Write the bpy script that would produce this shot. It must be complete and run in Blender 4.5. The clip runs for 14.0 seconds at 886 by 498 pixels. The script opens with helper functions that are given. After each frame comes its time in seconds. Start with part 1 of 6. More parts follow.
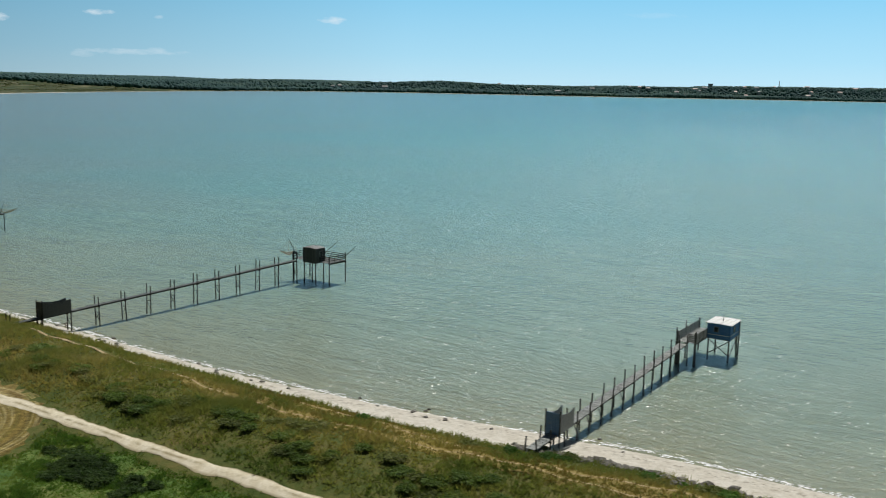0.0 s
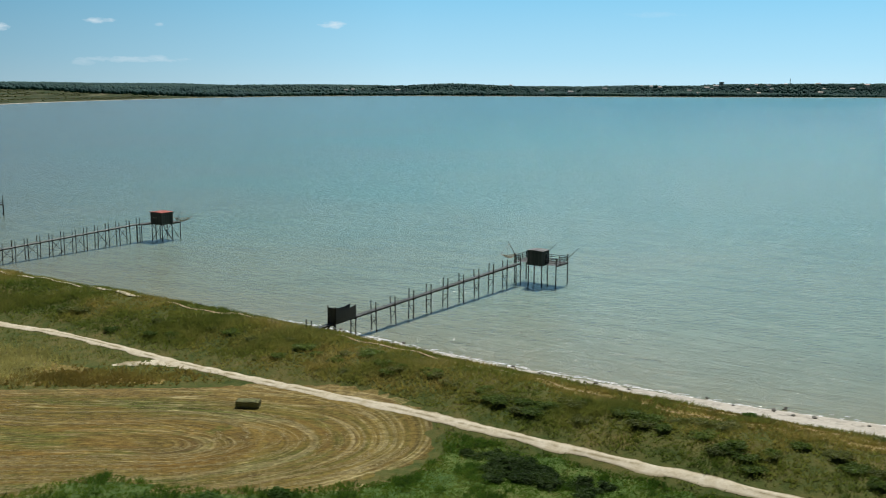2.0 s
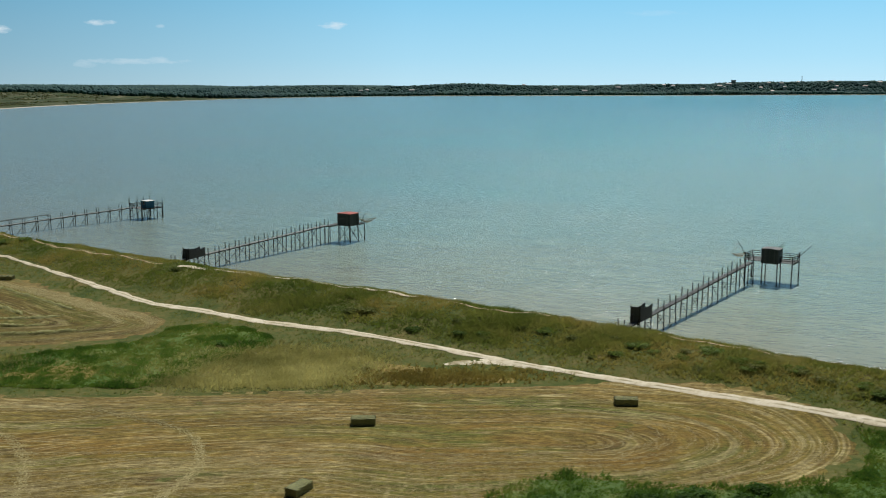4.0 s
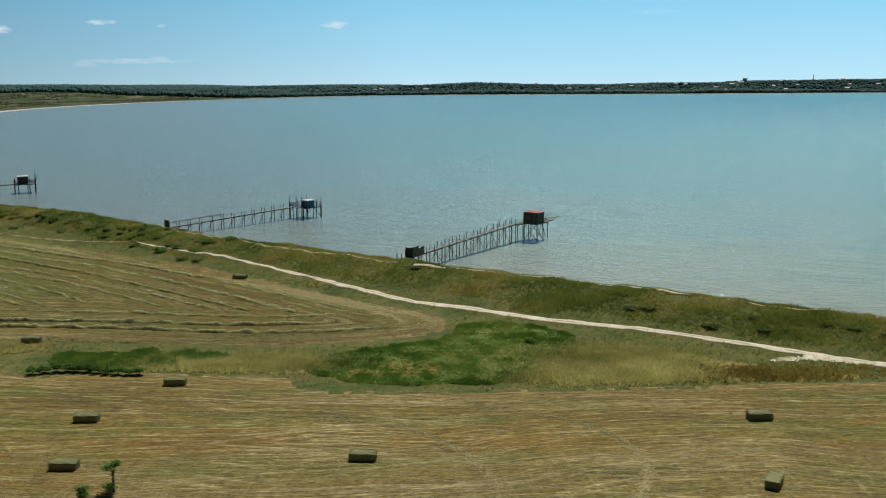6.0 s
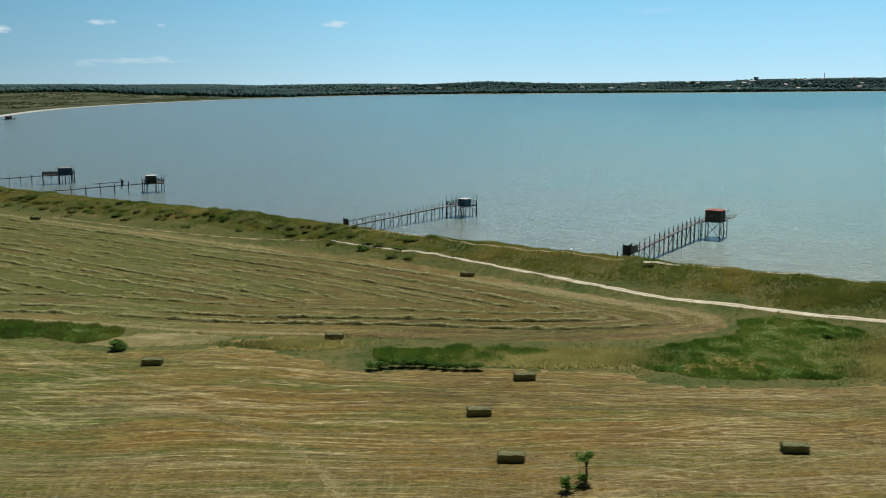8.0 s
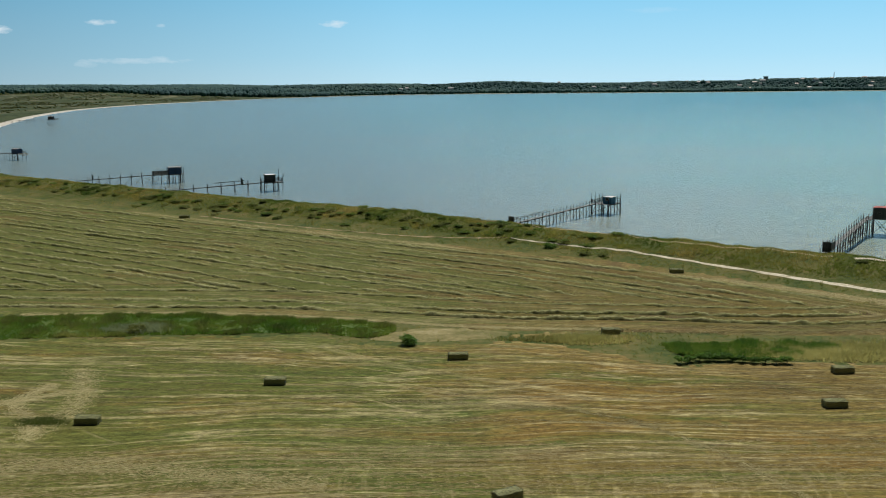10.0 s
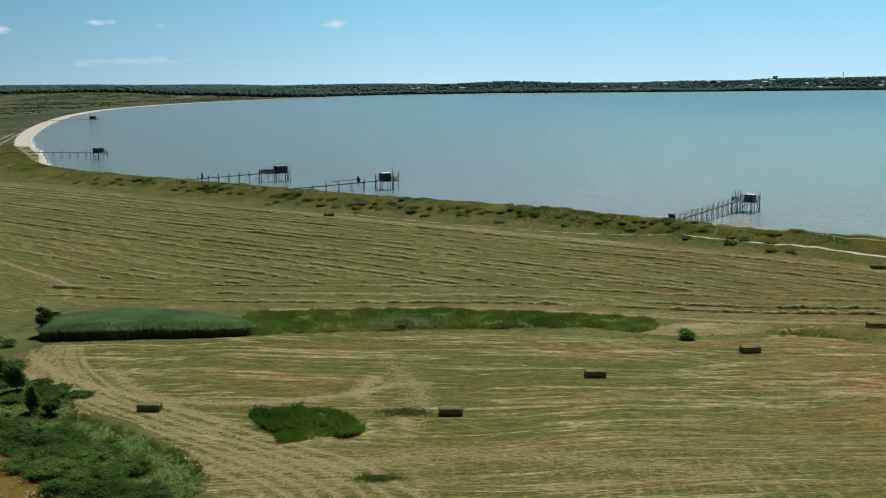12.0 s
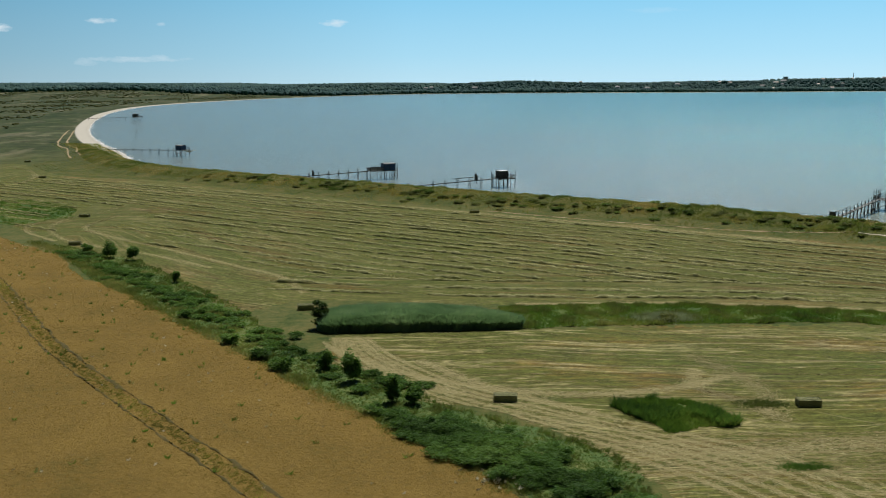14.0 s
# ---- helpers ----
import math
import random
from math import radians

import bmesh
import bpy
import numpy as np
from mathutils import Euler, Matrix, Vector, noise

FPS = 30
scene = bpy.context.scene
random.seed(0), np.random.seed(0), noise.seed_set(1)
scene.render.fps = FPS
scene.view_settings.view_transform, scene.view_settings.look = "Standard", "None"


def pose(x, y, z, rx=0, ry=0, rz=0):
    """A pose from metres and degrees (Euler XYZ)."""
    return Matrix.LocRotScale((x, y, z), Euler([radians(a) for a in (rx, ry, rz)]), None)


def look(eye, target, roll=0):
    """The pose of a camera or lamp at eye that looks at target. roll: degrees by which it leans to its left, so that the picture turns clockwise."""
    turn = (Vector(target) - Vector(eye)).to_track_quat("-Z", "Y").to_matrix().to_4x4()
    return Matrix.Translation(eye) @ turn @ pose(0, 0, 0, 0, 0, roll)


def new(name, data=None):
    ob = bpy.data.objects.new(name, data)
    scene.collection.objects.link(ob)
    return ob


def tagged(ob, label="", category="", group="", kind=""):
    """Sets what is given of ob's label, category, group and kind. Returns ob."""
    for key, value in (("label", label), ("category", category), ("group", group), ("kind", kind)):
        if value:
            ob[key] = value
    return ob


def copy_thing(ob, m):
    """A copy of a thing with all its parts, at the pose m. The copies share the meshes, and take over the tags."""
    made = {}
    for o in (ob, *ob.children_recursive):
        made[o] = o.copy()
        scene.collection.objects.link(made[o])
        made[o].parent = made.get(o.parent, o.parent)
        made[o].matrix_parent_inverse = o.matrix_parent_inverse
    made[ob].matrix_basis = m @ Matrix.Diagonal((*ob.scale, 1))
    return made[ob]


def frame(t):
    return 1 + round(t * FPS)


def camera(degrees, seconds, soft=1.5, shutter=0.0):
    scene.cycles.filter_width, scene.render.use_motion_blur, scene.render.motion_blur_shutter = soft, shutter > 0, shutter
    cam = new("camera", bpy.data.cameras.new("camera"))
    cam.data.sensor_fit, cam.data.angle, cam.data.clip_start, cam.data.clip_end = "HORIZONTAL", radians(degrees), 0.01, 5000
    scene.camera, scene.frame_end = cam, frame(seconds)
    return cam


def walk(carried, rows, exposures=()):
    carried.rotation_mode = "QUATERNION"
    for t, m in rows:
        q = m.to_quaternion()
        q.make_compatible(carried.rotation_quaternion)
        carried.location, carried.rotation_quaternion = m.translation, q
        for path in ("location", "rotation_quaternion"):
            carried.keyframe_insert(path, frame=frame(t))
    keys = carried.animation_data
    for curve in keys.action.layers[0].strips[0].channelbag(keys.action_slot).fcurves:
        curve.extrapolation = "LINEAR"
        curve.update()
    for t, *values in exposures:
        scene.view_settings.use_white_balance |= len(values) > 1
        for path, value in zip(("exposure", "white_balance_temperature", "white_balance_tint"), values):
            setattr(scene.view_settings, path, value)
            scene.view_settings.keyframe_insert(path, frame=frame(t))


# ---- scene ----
# camera
cam = camera(48.8, 14.0, soft=1.0, shutter=0.25)
ROWS = [
    (0.0, -2.360, -0.783, 33.243, -2.326, -9.721, 1.264),
    (0.5, -11.005, -0.611, 33.081, -2.266, -9.663, 0.958),
    (1.0, -19.969, -0.473, 32.969, -2.211, -9.621, 0.705),
    (1.5, -29.019, -0.368, 32.900, -2.161, -9.592, 0.499),
    (2.0, -38.694, -0.293, 32.867, -2.117, -9.575, 0.331),
    (2.5, -48.032, -0.247, 32.864, -2.077, -9.567, 0.198),
    (3.0, -57.957, -0.226, 32.886, -2.041, -9.567, 0.093),
    (5.5, -106.486, -0.445, 33.179, -1.923, -9.625, -0.170),
    (6.0, -116.559, -0.538, 33.246, -1.909, -9.640, -0.194),
    (6.5, -125.956, -0.644, 33.308, -1.898, -9.655, -0.216),
    (7.0, -136.226, -0.760, 33.364, -1.890, -9.668, -0.236),
    (7.5, -145.702, -0.884, 33.410, -1.884, -9.679, -0.255),
    (8.0, -155.704, -1.014, 33.446, -1.880, -9.687, -0.276),
    (8.5, -164.853, -1.149, 33.471, -1.878, -9.694, -0.297),
    (11.0, -210.611, -1.832, 33.418, -1.886, -9.697, -0.390),
    (11.5, -219.414, -1.958, 33.377, -1.890, -9.695, -0.395),
    (12.0, -228.812, -2.076, 33.331, -1.894, -9.694, -0.390),
    (12.5, -237.679, -2.185, 33.281, -1.898, -9.696, -0.370),
    (13.0, -247.253, -2.284, 33.230, -1.901, -9.701, -0.333),
    (13.5, -256.172, -2.371, 33.182, -1.904, -9.711, -0.273),
    (14.0, -265.761, -2.443, 33.141, -1.906, -9.728, -0.186),
]


def aim(x, y, z, yaw, pitch, roll):
    a, b = radians(yaw), radians(pitch)
    return look((x, y, z), (x - math.sin(a) * math.cos(b), y + math.cos(a) * math.cos(b), z + math.sin(b)), roll)


walk(cam, [(t, aim(*row)) for t, *row in ROWS])

# ---------------------------------------------------------------- world and sun
SUN_EL, SUN_AZ = radians(60), radians(20)       # azimuth from +y towards +x

world = bpy.data.worlds.new("sky")
scene.world = world
world.use_nodes = True
wt = world.node_tree
wt.nodes.clear()


def wnode(kind):
    return wt.nodes.new(kind)


def wmath(op, a, b=None, c=None):
    n = wnode("ShaderNodeMath")
    n.operation = op
    for i, v in enumerate((a, b, c)):
        if v is None:
            continue
        if isinstance(v, (int, float)):
            n.inputs[i].default_value = v
        else:
            wt.links.new(v, n.inputs[i])
    return n.outputs[0]


sky = wnode("ShaderNodeTexSky")
sky.sky_type, sky.sun_disc, sky.sun_elevation, sky.sun_rotation = "NISHITA", False, SUN_EL, SUN_AZ
sky.altitude, sky.air_density, sky.dust_density, sky.ozone_density = 0.0, 1.0, 0.6, 2.0
coord = wnode("ShaderNodeTexCoord")
sep = wnode("ShaderNodeSeparateXYZ")
wt.links.new(coord.outputs["Generated"], sep.inputs[0])
azim = wmath("MULTIPLY", wmath("ARCTAN2", sep.outputs[0], sep.outputs[1]), 57.2958)
elev = wmath("MULTIPLY", wmath("ARCSINE", sep.outputs[2]), 57.2958)
flat = wnode("ShaderNodeCombineXYZ")
wt.links.new(azim, flat.inputs[0])
wt.links.new(wmath("MULTIPLY", elev, 2.6), flat.inputs[1])
puff = wnode("ShaderNodeTexNoise")
puff.inputs["Scale"].default_value, puff.inputs["Detail"].default_value, puff.inputs["Roughness"].default_value = 1.3, 6.0, 0.62
wt.links.new(flat.outputs[0], puff.inputs["Vector"])
# small fair-weather clouds low over the land: azimuth, elevation, half width, half height, strength
cover = None
for a, e, w, h, k in ((-22.1, 2.85, 0.95, 0.26, 0.75), (-16.9, 3.3, 0.95, 0.2, 0.6), (-13.8, 3.15, 0.35, 0.14, 0.35), (-4.2, 3.3, 0.95, 0.25, 0.6),
                      (-15.3, 1.25, 3.6, 0.2, 0.32), (-17.8, 1.1, 0.7, 0.26, 0.25), (-14.0, 1.35, 0.7, 0.24, 0.3), (14.0, 3.9, 2.0, 0.2, 0.12), (35.0, 4.0, 3.0, 0.5, 0.6), (-40.0, 3.0, 4.0, 0.6, 0.7)):
    u = wmath("DIVIDE", wmath("SUBTRACT", azim, a), w)
    v = wmath("DIVIDE", wmath("SUBTRACT", elev, e), h)
    r = wmath("ADD", wmath("MULTIPLY", u, u), wmath("MULTIPLY", v, v))
    m = wmath("SUBTRACT", wmath("ADD", wmath("MULTIPLY", puff.outputs["Fac"], 2.6), -0.55), r)
    m = wmath("MULTIPLY", wmath("MINIMUM", wmath("MAXIMUM", m, 0.0), 1.0), k)
    cover = m if cover is None else wmath("MAXIMUM", cover, m)
# the clear blue air low over the bay, paler at the horizon
air = wnode("ShaderNodeValToRGB")
wt.links.new(wmath("DIVIDE", elev, 30.0), air.inputs[0])
stops = ((0.0, (10.0, 15.4, 18.2)), (0.05, (8.0, 14.4, 18.2)), (0.16, (5.2, 12.4, 17.6)), (0.5, (2.8, 7.2, 12.8)), (1.0, (1.8, 4.2, 8.8)))
while len(air.color_ramp.elements) < len(stops):
    air.color_ramp.elements.new(0.5)
for el, (p, c) in zip(air.color_ramp.elements, stops):
    el.position, el.color = p, (*[v / 20.0 for v in c], 1)
bright = wnode("ShaderNodeVectorMath")
bright.operation = "SCALE"
glow = wmath("ADD", wmath("MULTIPLY", wmath("MAXIMUM", wmath("MINIMUM", azim, 0.0), -26.0), 0.0160), wmath("MULTIPLY", wmath("MINIMUM", wmath("MAXIMUM", azim, 0.0), 24.0), 0.003))
wt.links.new(wmath("MULTIPLY", wmath("ADD", glow, 1.05), 20.0), bright.inputs[3])
wt.links.new(air.outputs[0], bright.inputs[0])
low = wnode("ShaderNodeMix")
low.data_type = "RGBA"
haze = wmath("MINIMUM", wmath("MAXIMUM", wmath("DIVIDE", wmath("SUBTRACT", 30.0, elev), 15.0), 0.0), 1.0)
toward = wmath("MINIMUM", wmath("MAXIMUM", wmath("ADD", wmath("MULTIPLY", sep.outputs[1], 1.2), 0.35), 0.0), 1.0)
wt.links.new(wmath("MULTIPLY", haze, toward), low.inputs[0])
dome = wnode("ShaderNodeVectorMath")
dome.operation = "SCALE"
dome.inputs[3].default_value = 0.21
wt.links.new(sky.outputs[0], dome.inputs[0])
wt.links.new(dome.outputs[0], low.inputs[6])
wt.links.new(bright.outputs[0], low.inputs[7])
tint = wnode("ShaderNodeMix")
tint.data_type = "RGBA"
wt.links.new(cover, tint.inputs[0])
wt.links.new(low.outputs[2], tint.inputs[6])
tint.inputs[7].default_value = (16.5, 18.2, 19.4, 1)
back = wnode("ShaderNodeBackground")
back.inputs["Strength"].default_value = 0.047
wt.links.new(tint.outputs[2], back.inputs["Color"])
wt.links.new(back.outputs[0], wnode("ShaderNodeOutputWorld").inputs["Surface"])

sun = new("sun", bpy.data.lights.new("sun", "SUN"))
sun.data.energy, sun.data.angle, sun.data.color = 4.0, radians(0.55), (1.0, 0.96, 0.89)
sun_way = Vector((math.sin(SUN_AZ) * math.cos(SUN_EL), math.cos(SUN_AZ) * math.cos(SUN_EL), math.sin(SUN_EL)))
sun.matrix_world = look(sun_way * 200, (0, 0, 0))

# ---------------------------------------------------------------- materials


class Nodes:
    """A material's node tree with short calls."""

    def __init__(self, name, rough=0.9, spec=0.3):
        self.m = bpy.data.materials.new(name)
        self.m.use_nodes = True
        self.t = self.m.node_tree
        self.b = self.t.nodes["Principled BSDF"]
        self.b.inputs["Roughness"].default_value = rough
        self.b.inputs["Specular IOR Level"].default_value = spec

    def node(self, kind):
        return self.t.nodes.new(kind)

    def vmath(self, op, a, b, c=None):
        n = self.node("ShaderNodeVectorMath")
        n.operation = op
        for v, socket in zip((a, b, c), n.inputs):
            if v is not None:
                self.put(v, socket)
        return n.outputs[0]

    def put(self, v, socket):
        if isinstance(v, (int, float)):
            socket.default_value = v
        elif isinstance(v, (tuple, list)):
            socket.default_value = (*v, 1) if len(v) == 3 and socket.type == "RGBA" else v
        else:
            self.t.links.new(v, socket)

    def math(self, op, a, b=0.0, clamp=False):
        n = self.node("ShaderNodeMath")
        n.operation, n.use_clamp = op, clamp
        self.put(a, n.inputs[0])
        self.put(b, n.inputs[1])
        return n.outputs[0]

    def turned(self, vec, degrees):
        """The plane turned about the vertical."""
        n = self.node("ShaderNodeVectorRotate")
        n.rotation_type = "Z_AXIS"
        self.put(vec, n.inputs["Vector"])
        n.inputs["Angle"].default_value = radians(degrees)
        return n.outputs[0]

    def place(self, scale=(1, 1, 1), own=False, warp=0.0, warp_scale=0.05):
        src = self.node("ShaderNodeTexCoord").outputs["Object"] if own else self.node("ShaderNodeNewGeometry").outputs["Position"]
        if warp:
            n = self.node("ShaderNodeTexNoise")
            self.put(src, n.inputs["Vector"])
            n.inputs["Scale"].default_value = warp_scale
            n.inputs["Detail"].default_value = 1.0
            src = self.vmath("MULTIPLY_ADD", n.outputs["Color"], (warp, warp, 0), src)
        return self.vmath("MULTIPLY", src, scale)

    def noise(self, vec, scale, detail=3.0, rough=0.6):
        n = self.node("ShaderNodeTexNoise")
        self.put(vec, n.inputs["Vector"])
        n.inputs["Scale"].default_value, n.inputs["Detail"].default_value, n.inputs["Roughness"].default_value = scale, detail, rough
        return n.outputs["Fac"]

    def ramp(self, fac, *stops):
        n = self.node("ShaderNodeValToRGB")
        self.put(fac, n.inputs[0])
        els = n.color_ramp.elements
        while len(els) < len(stops):
            els.new(0.5)
        for el, (p, c) in zip(els, stops):
            el.position = p
            el.color = (*c, 1) if isinstance(c, tuple) else (c, c, c, 1)
        return n.outputs[0]

    def mix(self, fac, a, b, blend="MIX"):
        n = self.node("ShaderNodeMix")
        n.data_type, n.blend_type = "RGBA", blend
        self.put(fac, n.inputs[0])
        self.put(a, n.inputs[6])
        self.put(b, n.inputs[7])
        return n.outputs[2]

    def island(self):
        return self.node("ShaderNodeNewGeometry").outputs["Random Per Island"]

    def each(self):
        return self.node("ShaderNodeObjectInfo").outputs["Random"]

    def attr(self, name):
        n = self.node("ShaderNodeAttribute")
        n.attribute_name = name
        return n.outputs["Fac"]

    def bump(self, height, strength=0.4, distance=0.05):
        n = self.node("ShaderNodeBump")
        n.inputs["Strength"].default_value, n.inputs["Distance"].default_value = strength, distance
        self.put(height, n.inputs["Height"])
        self.put(n.outputs[0], self.b.inputs["Normal"])

    def done(self, colour, rough=None):
        self.put(colour, self.b.inputs["Base Color"])
        if rough is not None:
            self.put(rough, self.b.inputs["Roughness"])
        return self.m


def blade_material(name, *stops, patch=0.06):
    """Blades or leaves: a colour of its own for each, drifting over the ground."""
    n = Nodes(name, 0.75, 0.2)
    f = n.math("ADD", n.math("MULTIPLY", n.island(), 0.2), n.math("ADD", n.math("MULTIPLY", n.noise(n.place(), patch, 4.0, 0.65), 1.9), 0.05))
    f = n.math("SUBTRACT", f, 0.6)
    colour = n.ramp(f, *stops)
    # thin leaves let about a third of the light through
    thin = n.node("ShaderNodeBsdfTranslucent")
    n.put(n.mix(1.0, colour, (1.25, 1.3, 0.8), "MULTIPLY"), thin.inputs["Color"])
    both = n.node("ShaderNodeMixShader")
    both.inputs[0].default_value = 0.42
    n.put(n.b.outputs[0], both.inputs[1])
    n.put(thin.outputs[0], both.inputs[2])
    out = next(k for k in n.t.nodes if k.type == "OUTPUT_MATERIAL")
    n.put(both.outputs[0], out.inputs["Surface"])
    return n.done(colour)


def wood_material(name, dark, light):
    n = Nodes(name, 0.85, 0.2)
    grain = n.noise(n.place((1, 1, 1), own=True), 3.5, 5.0, 0.7)
    f = n.math("ADD", n.math("MULTIPLY", grain, 0.7), n.math("MULTIPLY", n.island(), 0.3))
    n.bump(grain, 0.5, 0.02)
    return n.done(n.ramp(f, (0.25, dark), (0.75, light)))


def paint_material(name, base, worn):
    n = Nodes(name, 0.6, 0.35)
    v = n.place((1, 1, 6), own=True)
    f = n.noise(v, 1.6, 6.0, 0.7)
    n.bump(f, 0.3, 0.01)
    return n.done(n.mix(n.ramp(f, (0.45, 0.0), (0.75, 1.0)), base, worn))


post_mat = wood_material("weathered_post", (0.060, 0.064, 0.061), (0.170, 0.176, 0.166))
dark_post_mat = wood_material("tarred_post", (0.02, 0.02, 0.02), (0.065, 0.06, 0.055))
plank_mat = wood_material("grey_planks", (0.155, 0.168, 0.164), (0.345, 0.365, 0.355))
dark_plank_mat = wood_material("dark_planks", (0.060, 0.068, 0.068), (0.175, 0.188, 0.186))
board_mat = wood_material("dark_boards", (0.048, 0.055, 0.056), (0.120, 0.130, 0.130))
blue_mat = paint_material("blue_paint", (0.075, 0.214, 0.495), (0.170, 0.333, 0.594))
navy_mat = paint_material("navy_paint", (0.026, 0.075, 0.165), (0.050, 0.110, 0.210))
teal_mat = paint_material("teal_paint", (0.030, 0.150, 0.270), (0.075, 0.220, 0.330))
pale_blue_mat = paint_material("faded_blue_paint", (0.136, 0.259, 0.437), (0.242, 0.356, 0.487))
white_mat = paint_material("white_sheet", (0.86, 0.87, 0.86), (0.72, 0.73, 0.72))
grey_roof_mat = paint_material("grey_felt", (0.22, 0.22, 0.22), (0.32, 0.31, 0.30))
red_roof_mat = paint_material("red_sheet", (0.50, 0.125, 0.10), (0.46, 0.20, 0.16))
pane_mat = Nodes("window_glass", 0.08, 0.6).done((0.02, 0.025, 0.03))
net_n = Nodes("net", 0.8, 0.2)
net_mat = net_n.done((0.30, 0.24, 0.15))

# water: murky over the shallows, blue-green further out
n = Nodes("water", 0.25, 0.5)
n.b.inputs["IOR"].default_value = 1.33
pos = n.place()
d = n.attr("shore")
wander = n.math("MULTIPLY", n.math("SUBTRACT", n.noise(n.place((0.6, 1.0, 1)), 0.012, 4.0, 0.55), 0.5), 0.9)
depth = n.math("ADD", n.math("POWER", n.math("MULTIPLY", d, 0.0011, True), 0.5), n.math("MULTIPLY", wander, 0.32))
water_colour = n.ramp(depth, (0.0, (0.285, 0.275, 0.155)), (0.16, (0.240, 0.300, 0.200)), (0.38, (0.150, 0.310, 0.258)), (0.7, (0.074, 0.275, 0.255)), (1.0, (0.032, 0.205, 0.215)))
# greyer to the left, by bearing from the point x -130, y 0
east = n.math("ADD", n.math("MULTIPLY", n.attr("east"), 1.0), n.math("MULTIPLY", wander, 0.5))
water_colour = n.mix(n.math("MULTIPLY", n.ramp(east, (0.2, 1.0), (0.80, 0.0)), 0.75), water_colour, (0.185, 0.215, 0.205))
# waves run in towards the beach, their crests along it
lie = n.turned(n.place(warp=4.0, warp_scale=0.04), 35)
chop = n.noise(n.vmath("MULTIPLY", lie, (0.32, 1.5, 1)), 0.8, 6.0, 0.68)
swell = n.noise(n.vmath("MULTIPLY", lie, (0.14, 1.0, 1)), 0.3, 2.0, 0.5)
rip = n.noise(n.vmath("MULTIPLY", lie, (0.7, 1.7, 1)), 4.0, 3.0, 0.7)
h = n.math("ADD", n.math("ADD", n.math("MULTIPLY", chop, 0.8), n.math("MULTIPLY", swell, 0.6)), n.math("MULTIPLY", rip, 0.12))
n.bump(h, 1.0, 0.8)
# scattered sharp wavelets that catch the sun
spark = n.node("ShaderNodeBump")
spark.inputs["Strength"].default_value, spark.inputs["Distance"].default_value = 1.0, 0.62
n.put(n.math("ADD", n.noise(n.place((0.7, 1.6, 1)), 0.9, 1.5, 0.5), n.math("MULTIPLY", swell, 0.4)), spark.inputs["Height"])
n.put(spark.outputs[0], n.b.inputs["Coat Normal"])
n.b.inputs["Coat Weight"].default_value, n.b.inputs["Coat Roughness"].default_value, n.b.inputs["Coat IOR"].default_value = 0.3, 0.12, 1.33
streak_shade = n.ramp(n.noise(n.vmath("MULTIPLY", lie, (0.2, 1.3, 1)), 0.25, 5.0, 0.65), (0.3, 0.90), (0.7, 1.08))
# wave light and shade painted into the colour: crests lighter, troughs darker
streak_shade = n.mix(1.0, streak_shade, n.ramp(chop, (0.3, 0.84), (0.7, 1.14)), "MULTIPLY")
water_mat = n.done(n.mix(1.0, water_colour, streak_shade, "MULTIPLY"))

foam_mat = Nodes("sea_foam", 0.6, 0.3).done((0.82, 0.83, 0.82))

# ground: sand by the water, rough grass on the bank, meadow and marsh behind
n = Nodes("ground_cover", 0.95, 0.15)
pos = n.place()
d = n.attr("shore")
coarse = n.noise(pos, 0.05, 5.0, 0.65)
fine = n.noise(pos, 0.9, 5.0, 0.7)
grit = n.noise(pos, 3.0, 4.0, 0.7)
sand = n.ramp(n.math("ADD", n.math("MULTIPLY", fine, 0.6), n.math("MULTIPLY", grit, 0.4)), (0.3, (0.38, 0.35, 0.28)), (0.5, (0.54, 0.51, 0.44)), (0.72, (0.66, 0.64, 0.58)))
wet = n.ramp(n.math("ADD", d, n.math("MULTIPLY", fine, 1.5)), (0.0, 0.62), (0.9, 1.0))
sand = n.mix(1.0, sand, wet, "MULTIPLY")
wrack = n.math("MULTIPLY", n.ramp(n.noise(n.place((1, 1, 1)), 1.7, 5.0, 0.75), (0.52, 0.0), (0.62, 1.0)),
               n.math("SUBTRACT", 1.0, n.math("MULTIPLY", n.math("ABSOLUTE", n.math("SUBTRACT", d, 1.6)), 0.7, True)))
sand = n.mix(n.math("MULTIPLY", wrack, 0.75), sand, (0.10, 0.085, 0.06))
turf = n.ramp(n.math("ADD", n.math("MULTIPLY", n.noise(pos, 0.16, 5.0, 0.7), 0.6), n.math("MULTIPLY", fine, 0.4)),
              (0.36, (0.040, 0.066, 0.016)), (0.45, (0.074, 0.098, 0.025)), (0.55, (0.122, 0.122, 0.038)), (0.68, (0.195, 0.155, 0.060)))
edge = n.math("ADD", d, n.math("MULTIPLY", n.math("SUBTRACT", fine, 0.5), 3.5))
edge = n.math("SUBTRACT", edge, n.attr("sandy"))
marsh = n.ramp(n.noise(n.place((1, 0.42, 1)), 0.017, 6.0, 0.68), (0.36, (0.016, 0.032, 0.010)), (0.44, (0.036, 0.060, 0.018)), (0.50, (0.066, 0.080, 0.034)), (0.56, (0.105, 0.106, 0.056)), (0.66, (0.165, 0.168, 0.095)))
mire = n.math("MULTIPLY", n.ramp(n.noise(n.place((1, 0.4, 1)), 0.032, 6.0, 0.7), (0.46, 0.0), (0.51, 1.0)), 0.9)
marsh = n.mix(mire, marsh, n.ramp(n.noise(pos, 0.11, 4.0, 0.7), (0.35, (0.022, 0.036, 0.014)), (0.6, (0.060, 0.078, 0.028))))
